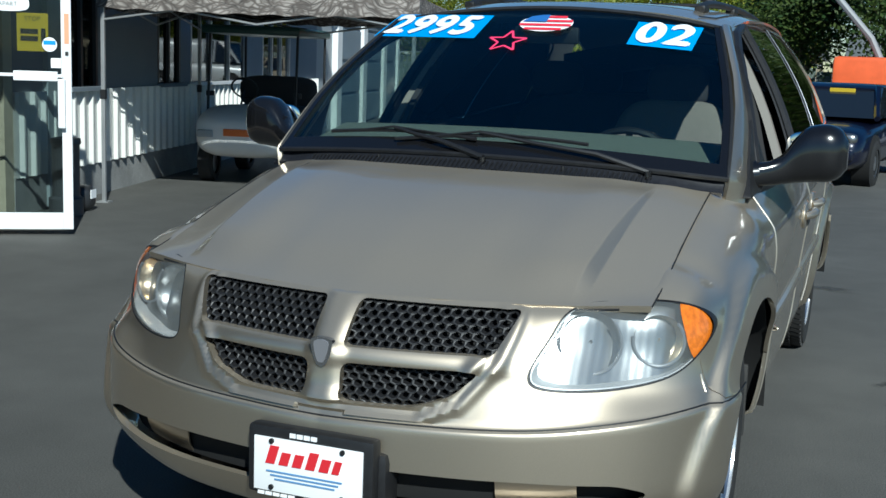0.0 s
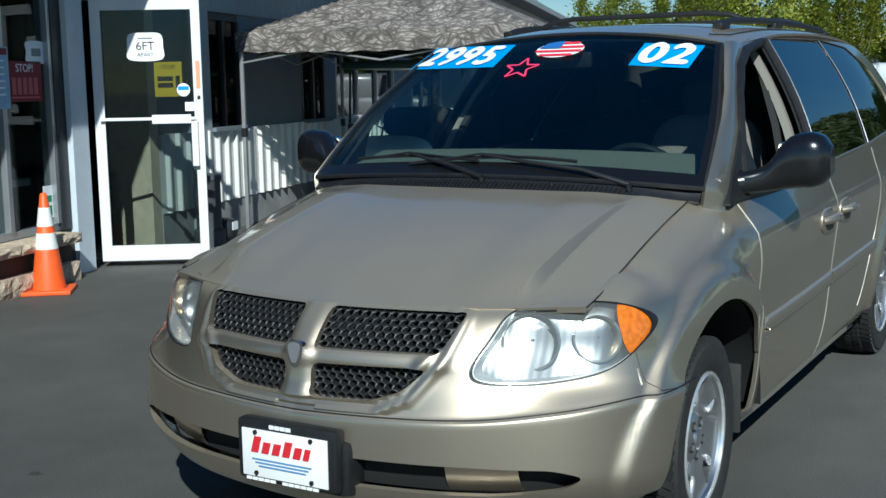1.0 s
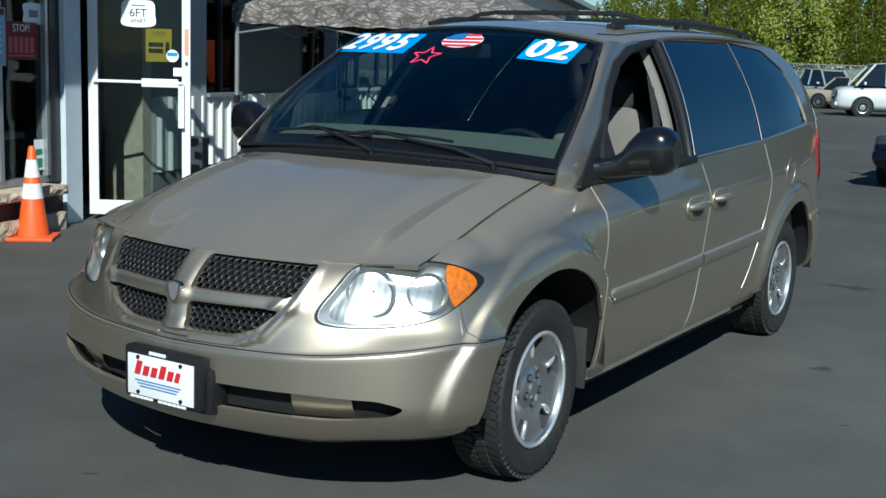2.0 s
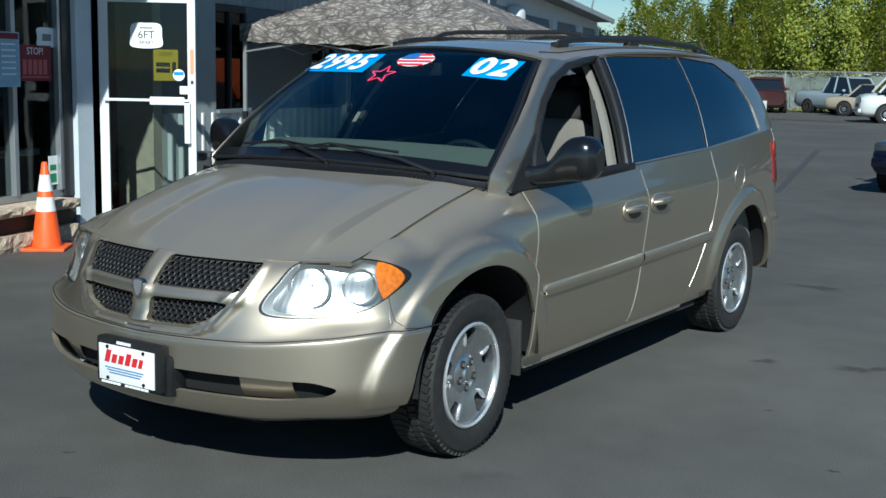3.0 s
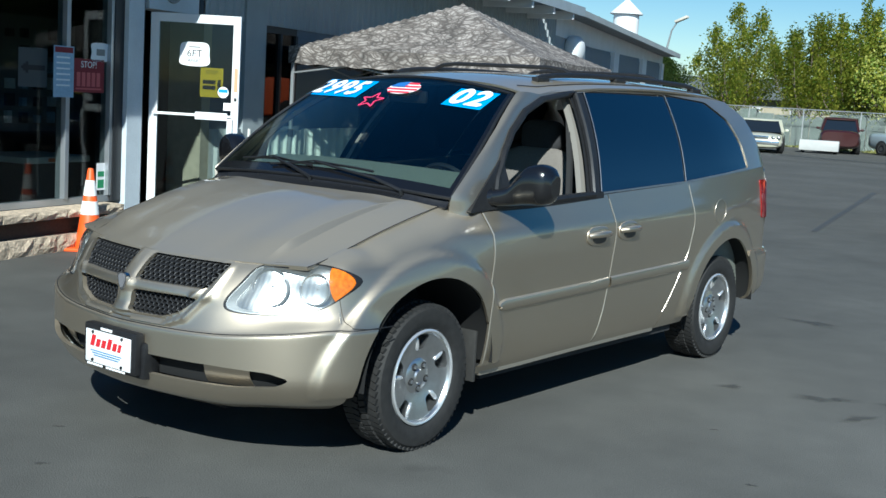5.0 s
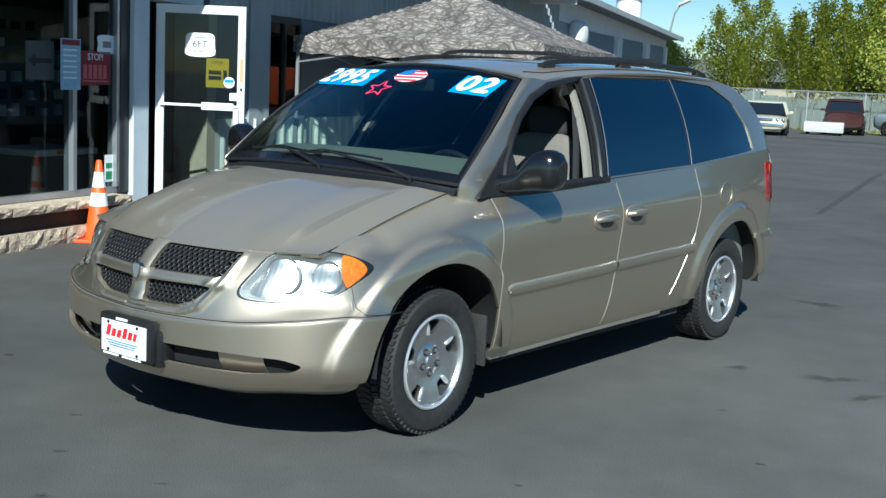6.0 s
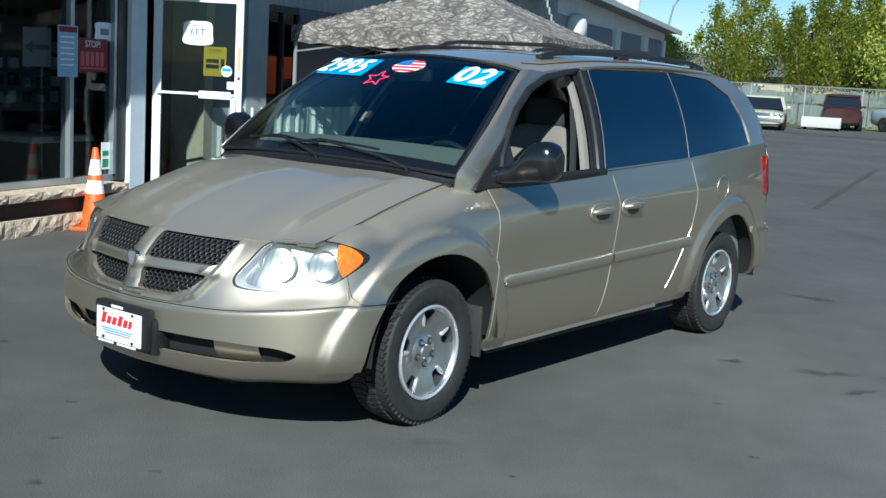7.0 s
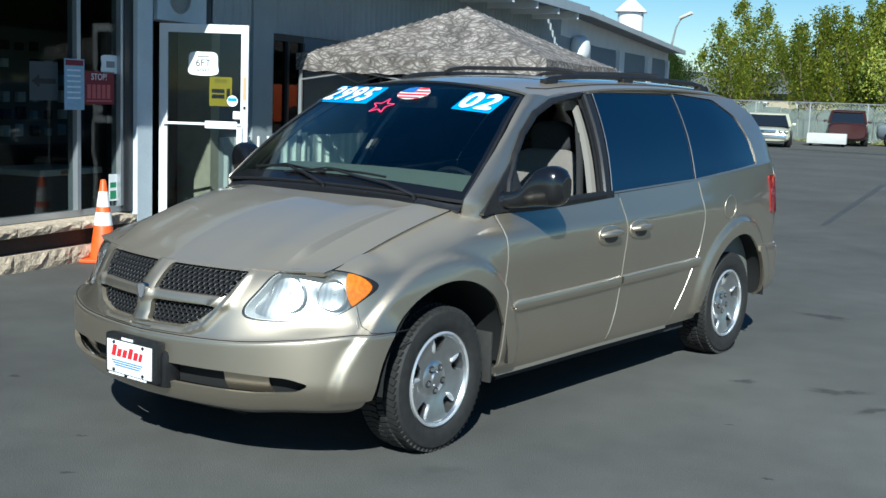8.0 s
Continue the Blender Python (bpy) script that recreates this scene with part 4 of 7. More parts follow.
def wiper(pivot, elbow, blade):
    bm = bmesh.new()
    cyl(bm, Vector(pivot) - Vector((0, 0, 0.03)), Vector(pivot) + Vector((0, -0.008, 0.016)), 0.016, 0.012, 14)
    arm = part("wiper", bm, GLOSS_BLACK, van, "black wiper arm and blade")
    bm = bmesh.new()
    tube(bm, [Vector(pivot) + Vector((0, 0, 0.012)), elbow + Vector((0, -0.012, 0.008)), (elbow + blade[len(blade) // 2]) / 2 + Vector((0, -0.012, 0.008)), blade[len(blade) // 2] + Vector((0, -0.008, 0.012))], [0.011, 0.009, 0.007, 0.006])
    part("wiper_arm", bm, BLACK_TRIM, arm)
    bm = bmesh.new()
    tube(bm, blade, 0.0065, 6)
    n = len(blade)
    tube(bm, [blade[2], blade[n // 2] + Vector((0, -0.01, 0.014)), blade[-3]], 0.004, 6)
    part("wiper_blade", bm, BLACK_TRIM, arm)


xs = np.linspace(0, 1, 12)
wiper(cowl(0.71, 0.55), on_glass(0.40, 1.172, 0.008), [on_glass(0.36 - 0.68 * k, 1.185 + 0.030 * math.sin(math.pi * (0.2 + 0.8 * k))) for k in xs])
wiper(cowl(0.03, 0.55), on_glass(-0.14, 1.185, 0.008), [on_glass(-0.02 - 0.58 * k, 1.190 + 0.022 * math.sin(math.pi * (0.15 + 0.8 * k))) for k in xs])
for x in (-0.36, 0.30):
    bm = bmesh.new()
    p = Vector(cowl(x / 0.8, 0.45))
    cyl(bm, p - Vector((0, 0, 0.01)), p + Vector((0, -0.004, 0.014)), 0.009, 0.006, 8)
    part("washer_nozzle", bm, BLACK_TRIM, van)


def black_edge(u, t):
    q = shield(u, t)
    return q[0], q[1] - 0.003, q[2] + 0.003


# black printed band along the foot and sides of the windshield
part("windshield_band", shell(black_edge, np.linspace(-1, 1, 40), np.linspace(0, 0.085, 5), 0.002), GLOSS_BLACK, van)
for a, b in ((-1, -0.965), (0.965, 1)):
    part("windshield_band", shell(black_edge, np.linspace(a, b, 4), np.linspace(0.085, 1, 24), 0.002), GLOSS_BLACK, van)
# rubber frame round the windshield
bm = bmesh.new()
loop = [Vector(shield(u, 0.0)) for u in np.linspace(-1, 1, 20)] + [Vector(shield(1, t)) for t in np.linspace(0.08, 1, 16)] + [Vector(shield(u, 1.0)) for u in np.linspace(0.93, -1, 20)] + [Vector(shield(-1, t)) for t in np.linspace(0.94, 0.08, 16)]
tube(bm, loop + loop[:1], 0.009, 6)
part("windshield_seal", bm, BLACK_TRIM, van)

# door mirrors
bm, rows = bmesh.new(), []
MIRROR_X = [0.845, 0.90, 0.945, 0.985, 1.03, 1.08, 1.125, 1.15]
MIRROR_ROW = [(0.50, 1.125, 0.045, 0.042), (0.525, 1.133, 0.05, 0.042), (0.56, 1.148, 0.064, 0.052), (0.585, 1.182, 0.078, 0.080), (0.595, 1.203, 0.085, 0.096), (0.60, 1.208, 0.085, 0.098), (0.605, 1.208, 0.074, 0.084), (0.61, 1.206, 0.042, 0.050)]
signed = lambda w, e: math.copysign(abs(w) ** e, w)
for x in np.concatenate([np.linspace(0.845, 1.12, 22), [1.13, 1.14, 1.147, 1.151]]):
    yc, zc, ry, rz = pchip(MIRROR_X, MIRROR_ROW, x)
    row = []
    for a in np.linspace(0, 2 * math.pi, 32, endpoint=False):
        dy = ry * signed(math.cos(a), 0.72)
        row.append(bm.verts.new((x, yc + (dy if dy < 0.035 else 0.035 + (dy - 0.035) * 0.3), zc + rz * signed(math.sin(a), 0.72))))
    rows.append(row)
for ra, rb_ in zip(rows, rows[1:]):
    for k in range(32):
        bm.faces.new((ra[k], ra[(k + 1) % 32], rb_[(k + 1) % 32], rb_[k]))
bm.faces.new(rows[0][::-1]), bm.faces.new(rows[-1])
mir_me = bpy.data.meshes.new("mirror")
bmesh.ops.recalc_face_normals(bm, faces=bm.faces)
bm.to_mesh(mir_me)
bm.free()
bm = bmesh.new()
cyl(bm, (0.842, 0.50, 1.124), (0.868, 0.51, 1.128), 0.052, 0.050, 20)
arm_me = bpy.data.meshes.new("arm")
bm.to_mesh(arm_me)
bm.free()
SAIL = [(0.31, 1.063), (0.66, 1.085), (0.65, 1.114), (0.631, 1.216), (0.625, 1.295), (0.606, 1.31), (0.522, 1.245), (0.438, 1.172)]
sail_me = carve(shell(lambda y, z: (house_x(y, z) + 0.012, y, z), np.linspace(0.29, 0.72, 16), np.linspace(1.03, 1.35, 12), 0.03), ("*", prism(rounded(SAIL, 0.02), "x", 0.5, 1.3)))
bm = bmesh.new()
superball(bm, (0.02, 0, -0.005), (0.095, 0.004, 0.066), 0.6)
bmesh.ops.transform(bm, matrix=pose(1.019, 0.635, 1.215, 0, 0, -8), verts=bm.verts)
mg_me = bpy.data.meshes.new("mirror_glass")
bm.to_mesh(mg_me)
bm.free()
MIRROR = surface("mirror glass", (0.85, 0.86, 0.87), 0.02, 1.0)
for flip in (lambda me: me.copy(), mirrored):
    mo = part("door_mirror", flip(mir_me), GLOSS_BLACK, van, "glossy black door mirror")
    part("mirror_arm", flip(arm_me), GLOSS_BLACK, mo)
    part("mirror_base", flip(sail_me), BLACK_TRIM, mo)
    part("mirror_glass", flip(mg_me), MIRROR, mo)

# side mouldings, handles, belt strips, filler door, tail lamps, mud flaps
def strip(y0, y1, zf, h, out, name, mat, taper=0.0, label=""):
    def f(y, t):
        s = s_at(y)
        k = min(1.0, (y - y0) / taper + 0.25) if taper else 1.0
        z = zf(y) + h * (t - 0.5) * k
        v = float(np.interp(z, section(round(s, 5))[3], range(10)))
        q = body(s, v, -out * math.sin(math.pi * min(max(t, 0.0), 1.0)) ** 0.35)
        return q[0], q[1], z
    me = shell(f, np.linspace(y0, y1, 60), np.linspace(0, 1, 9), 0.004)
    part(name, me, mat, van, label)
    part(name, mirrored(me), mat, van, label)


mz = lambda y: 0.615 + (y - 0.47) * 0.0265
strip(0.475, 1.505, mz, 0.062, 0.016, "door_moulding", PAINT, 0.08)
strip(1.528, 2.47, mz, 0.062, 0.016, "door_moulding", PAINT)
bz = lambda y: belt(y)[1] + 0.008
for y0, y1 in ((0.50, 1.435),):
    me = shell(lambda y, t: (belt(y)[0] + 0.008 - 0.01 * abs(t - 0.5), y, belt(y)[1] - 0.026 + 0.044 * t), np.linspace(y0, y1, 40), np.linspace(0, 1, 4), 0.02)
    part("belt_strip", me, BLACK_TRIM, van)
    part("belt_strip", mirrored(me), BLACK_TRIM, van)
handle_shade = surface("shaded handle recess", (0.10, 0.092, 0.08), 0.5, 0.4)
for y0, y1, z in ((1.215, 1.44, 0.912), (1.545, 1.755, 0.925)):
    ym, h = (y0 + y1) / 2, (y1 - y0) / 2
    x = body(s_at(ym), 6.3)[0]
    bm = bmesh.new()
    superball(bm, (x + 0.002, ym, z), (0.012, h, 0.052), 0.75)
    plate_me = bpy.data.meshes.new("handle_plate")
    bm.to_mesh(plate_me)
    bm.free()
    bm = bmesh.new()
    tube(bm, [(x + 0.006, ym - h * 0.86, z + 0.004), (x + 0.034, ym - h * 0.6, z + 0.012), (x + 0.038, ym, z + 0.014), (x + 0.034, ym + h * 0.6, z + 0.012), (x + 0.006, ym + h * 0.86, z + 0.004)], [0.014, 0.017, 0.018, 0.017, 0.014], 10)
    bar_me = bpy.data.meshes.new("handle_bar")
    bm.to_mesh(bar_me)
    bm.free()
    # darker oval puts the shade of the handle bowl into its colour
    bm = bmesh.new()
    superball(bm, (x + 0.0135, ym, z - 0.012), (0.004, h * 0.62, 0.028), 0.8)
    pocket_me = bpy.data.meshes.new("handle_pocket")
    bm.to_mesh(pocket_me)
    bm.free()
    for flip in (lambda me: me.copy(), mirrored):
        ho = part("door_handle", flip(plate_me), PAINT, van)
        part("handle_bar", flip(bar_me), PAINT, ho)
        part("handle_pocket", flip(pocket_me), handle_shade, ho)
bm = bmesh.new()
ring = [(body(s_at(2.83 + 0.085 * math.cos(a)), 6.9)[0] + 0.001, 2.83 + 0.085 * math.cos(a), 0.985 + 0.075 * math.sin(a)) for a in np.linspace(0, 2 * math.pi, 33)]
tube(bm, ring, 0.0020, 6)
part("fuel_door_gap", bm, PAINT_WORN, van)
TAIL = rounded([(3.60, 0.90), (3.95, 0.90), (3.95, 1.16), (3.56, 1.16)], 0.02)
tail = carve(shell(lambda s, v: body(s, v, -0.006), np.linspace(s_at(3.4), PLAN_S[13], 30), v_rows(4, 9, 24), inner=lambda s, v: body(s, v, 0.01)), ("*", prism(TAIL, "x", 0.3, 1.4)))
part("tail_light", tail, RED_LENS, van, "red tail light")
part("tail_light", mirrored(tail), RED_LENS, van, "red tail light")
rb = carve(shell(lambda s, v: body(s, v, -0.012), np.linspace(s_at(3.36), PLAN_S[-1], 50), v_rows(0, 4, 16), inner=lambda s, v: body(s, v, 0.01)), ("-", prism(ARCH_R, "x", 0.3, 1.4)))
part("rear_bumper", rb, PAINT, van)
part("rear_bumper", mirrored(rb), PAINT, van)
flap = boxes(((0.80, 0.385, 0.25), (0.905, 0.405, 0.50), 0.008))
flap_me = bpy.data.meshes.new("flap")
flap.to_mesh(flap_me)
flap.free()
FLAP = surface("dusty mud flap", (0.03, 0.029, 0.027), 0.7, grain=0.15, grain_scale=40)
part("mud_flap", flap_me, FLAP, van)
part("mud_flap", mirrored(flap_me), FLAP, van)
sill = shell(lambda s, t: (body(s, 0)[0] + 0.004, body(s, 0)[1], body(s, 0)[2] - 0.012 + 0.03 * t), np.linspace(s_at(0.46), s_at(2.2), 30), [0, 1], 0.03)
part("sill", sill, PAINT_WORN, van)
part("sill", mirrored(sill), PAINT_WORN, van)

# roof rack
def roof_z(x, y):
    t = (y - 0.97) / 2.73
    return roof(x / 0.642, t)[2]


rack = []
for x in (0.50, -0.50):
    bm = bmesh.new()
    pts = [(x, 1.34, roof_z(x, 1.34) + 0.004), (x, 1.42, roof_z(x, 1.42) + 0.02)] + [(x, y, roof_z(x, y) + 0.026) for y in np.linspace(1.55, 3.15, 10)] + [(x, 3.27, roof_z(x, 3.27) + 0.018), (x, 3.36, roof_z(x, 3.36) + 0.002)]
    tube(bm, pts, [0.018] + [0.015] * (len(pts) - 2) + [0.018], 10)
    rail = part("roof_rail", bm, BLACK_TRIM, van, "black roof rack rail")
    for y in (1.40, 2.25, 3.28):
        part("rail_foot", boxes(((x - 0.022, y - 0.06, roof_z(x, y) - 0.006), (x + 0.022, y + 0.06, roof_z(x, y) + 0.02), 0.008)), BLACK_TRIM, rail)
for y in (1.72, 2.75):
    bm = bmesh.new()
    tube(bm, [(-0.50, y, roof_z(0.5, y) + 0.03), (-0.44, y, roof_z(0.44, y) + 0.045)] + [(x, y, roof_z(0, y) + 0.04) for x in np.linspace(-0.34, 0.34, 6)] + [(0.44, y, roof_z(0.44, y) + 0.045), (0.50, y, roof_z(0.5, y) + 0.03)], 0.012, 8)
    part("roof_crossbar", bm, BLACK_TRIM, van)
# roof ditch lines
for x in (0.585, -0.585):
    bm = bmesh.new()
    tube(bm, [(x * (0.92 if y < 1.2 else 1.0), y, roof_z(x * (0.92 if y < 1.2 else 1), y) + 0.0005) for y in np.linspace(1.12, 3.4, 20)], 0.0025, 6)
    part("roof_ditch", bm, BLACK_TRIM, van)

# cabin: floor, dashboard, wheel, seats, headlining
part("cabin_floor", boxes(((-0.82, 0.2, 0.36), (0.82, 3.9, 0.42))), DARK_SEAT, van, smooth=0)
def dash(u, t):
    x = u * 0.74
    return x, float(np.interp(t, [0, 0.6, 0.8, 1], [0.17, 0.62, 0.70, 0.68])) + 0.16 * x * x * (1 - t), float(np.interp(t, [0, 0.6, 0.8, 1], [1.155, 1.235, 1.20, 0.85])) - 0.03 * x * x
part("dashboard", shell(dash, np.linspace(-1, 1, 24), np.linspace(0, 1, 20), 0.02), DASH, van)
bm = bmesh.new()
M = Matrix.Translation((0.38, 0.80, 1.075)) @ Matrix.Rotation(radians(-62), 4, "X")
ringp = [M @ Vector((0.19 * math.cos(a), 0.19 * math.sin(a), 0)) for a in np.linspace(0, 2 * math.pi, 33)]
tube(bm, ringp, 0.014, 8)
for a in (0, math.pi, -math.pi / 2):
    tube(bm, [M @ Vector((0.18 * math.cos(a), 0.18 * math.sin(a), 0)), M @ Vector((0, 0, -0.03))], 0.014, 6)
part("steering_wheel", bm, BLACK_TRIM, van)


def seat(x, y, w, mat, tall=1.0):
    bm = bmesh.new()
    superball(bm, (x, y, 0.68), (w, 0.27, 0.10), 0.55)
    base = part("seat", bm, mat, van)
    bm = bmesh.new()
    superball(bm, (0, 0, 0.30 * tall), (w, 0.085, 0.34 * tall), 0.55)
    bmesh.ops.transform(bm, matrix=pose(x, y + 0.22, 0.72, -16), verts=bm.verts)
    part("seat_back", bm, mat, base)
    for k in () if tall < 1 else (0,) if w < 0.4 else (-0.4, 0.4):
        # headrest cloth is dark because its shade is put into the colour
        bm = bmesh.new()
        superball(bm, (x + k, y + 0.40, 1.40), (0.135, 0.06, 0.095), 0.6)
        part("headrest", bm, DARK_SEAT, base)


seat(0.38, 1.25, 0.27, SEAT)
seat(-0.38, 1.12, 0.27, SEAT, 0.5)
seat(0.0, 2.05, 0.62, DARK_SEAT)
seat(0.0, 2.95, 0.62, DARK_SEAT)
HEADLINER = surface("grey headliner", (0.11, 0.11, 0.105), 0.9)
part("headliner", shell(lambda u, t: (roof(u, t)[0] * 0.96, roof(u, t)[1] + 0.03, roof(u, t)[2] - 0.025), np.linspace(-1, 1, 16), np.linspace(0, 1, 16), 0.01), HEADLINER, van)
BEIGE = surface("beige pillar trim", (0.22, 0.205, 0.18), 0.7)
for flip in (lambda me: me.copy(), mirrored):
    me = carve(shell(lambda y, z: (house_x(y, z) - 0.05, y, z), np.linspace(1.2, 1.8, 10), np.linspace(1.0, 1.7, 8), 0.03), ("*", prism([(1.275, 1.05), (1.325, 1.055), (1.535, 1.675), (1.495, 1.66)], "x", 0.3, 1.3)))
    post = part("pillar_trim", flip(me), BEIGE, van)
    bm = bmesh.new()
    tube(bm, [(0.63, 1.50, 1.58), (0.75, 1.36, 1.30), (0.84, 1.24, 1.0), (0.86, 1.20, 0.7)], 0.018, 4)
    me = bpy.data.meshes.new("belt")
    bm.to_mesh(me)
    bm.free()
    part("seat_belt", flip(me), surface("black webbing", (0.02, 0.02, 0.02), 0.8), post)
part("rear_view_mirror", boxes(((-0.13, 0.86, 1.55), (0.13, 0.885, 1.615), 0.012)), BLACK_TRIM, van)
door_card = shell(lambda y, z: (body(s_at(y), 9)[0] - 0.05, y, z), np.linspace(0.45, 3.5, 20), [0.4, 0.8, 1.10], 0.03)
part("door_lining", door_card, DASH, van)
part("door_lining", mirrored(door_card), DASH, van)


# price figures, flag and star on the windshield
def laid(me, x0, z0, size, lift=0.004, lean=0.0):
    """Lays a flat drawing (x, y) on the windshield round (x0, z0), z growing along the glass."""
    out = me.copy()
    for v in out.vertices:
        x, h = x0 + (v.co.x + lean * v.co.y) * size, z0 + v.co.y * size * 0.52
        v.co = (x, shield_at(x, h) - lift * 0.55, h + lift * 0.84 + v.co.z * 0.3)
    return out


def drawing(poly, cuts=10):
    """A flat drawing from a polygon, cut up so that it can bend."""
    bm = bmesh.new()
    bm.faces.new([bm.verts.new((p[0], p[1], 0)) for p in poly])
    xs = [p[0] for p in poly]
    for k in range(1, cuts):
        x = min(xs) + (max(xs) - min(xs)) * k / cuts
        bmesh.ops.bisect_plane(bm, geom=bm.verts[:] + bm.edges[:] + bm.faces[:], plane_co=(x, 0, 0), plane_no=(1, 0, 0))
    me = bpy.data.meshes.new("drawing")
    bm.to_mesh(me)
    bm.free()
    return me


def sticker(name, me, mat, label, parent=None):
    o = part(name, me, mat, parent or windows, label, smooth=0)
    return o


windows = next(o for o in van.children if o.name.startswith("windshield") and o.data.materials[0] == WINDSHIELD)
bg = sticker("price_sticker", laid(drawing([(-0.25, -0.08), (0.215, -0.08), (0.235, 0.10), (-0.20, 0.10)]), -0.455, 1.598, 1.0, 0.004), STICKER_BLUE, "blue price sticker")
yr = sticker("year_sticker", laid(drawing([(-0.128, -0.068), (0.106, -0.100), (0.118, 0.068), (-0.122, 0.100)]), 0.478, 1.586, 1.0, 0.004), STICKER_BLUE, "blue year sticker")


def figures(body_text, x0, z0, parent, wide, lean=0.25, drop=0.0):
    step = 0.112 * wide
    for i, ch in enumerate(body_text):
        me = text_mesh(ch, 0.20, 0.0)
        for v in me.vertices:
            v.co.x = v.co.x * wide + (i - (len(body_text) - 1) / 2) * step
            v.co.y -= drop * v.co.x
        thick = [laid(me, x0 + dx, z0 + dz, 1.0, 0.008 + 0.0005 * k, lean) for k, (dx, dz) in enumerate(((-0.008, 0), (0.008, 0), (0, 0.004), (0, -0.004)))]
        part("figure", joined(thick), STICKER_WHITE, parent, "white bold figure", smooth=0)


figures("2995", -0.46, 1.600, bg, 0.90)
figures("02", 0.474, 1.586, yr, 0.98, 0.12, 0.13)
oval = [(0.105 * math.cos(a), 0.062 * math.sin(a)) for a in np.linspace(0, 2 * math.pi, 40, endpoint=False)]
FX, FZ = 0.012, 1.622
flag = sticker("flag_sticker", laid(drawing(oval), FX, FZ, 1.0, 0.004), STICKER_WHITE, "oval stars and stripes sticker")
for k in range(4):
    z = 0.047 - k * 0.031
    w = 0.105 * math.sqrt(max(1 - (z / 0.064) ** 2, 0))
    a = -w if z < 0.0 else 0.0
    part("stripe", laid(drawing([(a, z - 0.008), (w, z - 0.008), (w * 0.98, z + 0.008), (a, z + 0.008)]), FX, FZ, 1.0, 0.007), STICKER_RED, flag, smooth=0)
cant = [(-0.095, 0.006), (0.0, 0.006), (0.0, 0.06), (-0.03, 0.058), (-0.07, 0.045)]
part("flag_field", laid(drawing(cant), FX, FZ, 1.0, 0.0085), surface("flag blue", (0.03, 0.14, 0.42), 0.5), flag, smooth=0)
bm = bmesh.new()
star = [(r * math.sin(a), r * math.cos(a)) for k in range(10) for r, a in [((0.078, 0.033)[k % 2], math.pi * k / 5)]]
starsticker = []
for (a, b) in zip(star, star[1:] + star[:1]):
    a, b = Vector(a), Vector(b)
    n = (b - a).orthogonal().normalized() * 0.0045
    starsticker.append(laid(drawing([tuple(a - n), tuple(b - n), tuple(b + n), tuple(a + n)], 3), -0.10, 1.548, 1.0, 0.005))
sticker("star_sticker", joined(starsticker), surface("pink red neon sticker", (0.9, 0.05, 0.15), 0.5), "pink red outlined star")

# ---- ground and buildings: s runs along the shop front, n stands out from it ----
def asphalt():
    """Worn asphalt: fine aggregate, broad patches, darker drips, and sunlit brightening painted in towards +x."""
    m, n, l, b = nodes_of("worn asphalt")
    co = n.new("ShaderNodeTexCoord").outputs["Object"]

    def tex(scale, detail, lo, hi, a, z, kind="ShaderNodeTexNoise"):
        t = n.new(kind)
        t.inputs["Scale"].default_value = scale
        if kind == "ShaderNodeTexNoise":
            t.inputs["Detail"].default_value = detail
        l.new(co, t.inputs["Vector"])
        r = n.new("ShaderNodeMapRange")
        r.inputs[1].default_value, r.inputs[2].default_value, r.inputs[3].default_value, r.inputs[4].default_value = lo, hi, a, z
        l.new(t.outputs[0], r.inputs[0])
        return r.outputs[0]

    def times(x, y):
        k = n.new("ShaderNodeMath")
        k.operation = "MULTIPLY"
        l.new(x, k.inputs[0]), l.new(y, k.inputs[1])
        return k.outputs[0]
    f = times(tex(170, 2, 0.3, 0.7, 0.72, 1.3), tex(0.45, 6, 0.35, 0.65, 0.86, 1.12))
    f = times(f, tex(3.2, 4, 0.3, 0.7, 0.9, 1.08))
    f = times(f, tex(1.3, 3, 0.70, 0.78, 1.0, 0.72))
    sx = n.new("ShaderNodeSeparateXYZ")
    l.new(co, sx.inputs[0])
    sun_lift = n.new("ShaderNodeMapRange")                 # sunlit brightening painted in: ground grows paler towards +x
    sun_lift.inputs[1].default_value, sun_lift.inputs[2].default_value, sun_lift.inputs[3].default_value, sun_lift.inputs[4].default_value = 0.2, 2.4, 0.94, 1.20
    l.new(sx.outputs[0], sun_lift.inputs[0])
    f = times(f, sun_lift.outputs[0])
    mx = n.new("ShaderNodeMix")
    mx.data_type, mx.blend_type = "RGBA", "MULTIPLY"
    mx.inputs[0].default_value, mx.inputs[6].default_value = 1, (0.090, 0.089, 0.082, 1)
    l.new(f, mx.inputs[7])
    l.new(mx.outputs[2], b.inputs["Base Color"])
    b.inputs["Roughness"].default_value = 0.82
    b.inputs["Specular IOR Level"].default_value = 0.3
    k = n.new("ShaderNodeBump")
    k.inputs["Strength"].default_value, k.inputs["Distance"].default_value = 0.5, 0.006
    t = n.new("ShaderNodeTexNoise")
    t.inputs["Scale"].default_value, t.inputs["Detail"].default_value = 130, 4
    l.new(co, t.inputs["Vector"])
    l.new(t.outputs[0], k.inputs["Height"])
    l.new(k.outputs[0], b.inputs["Normal"])
    return m


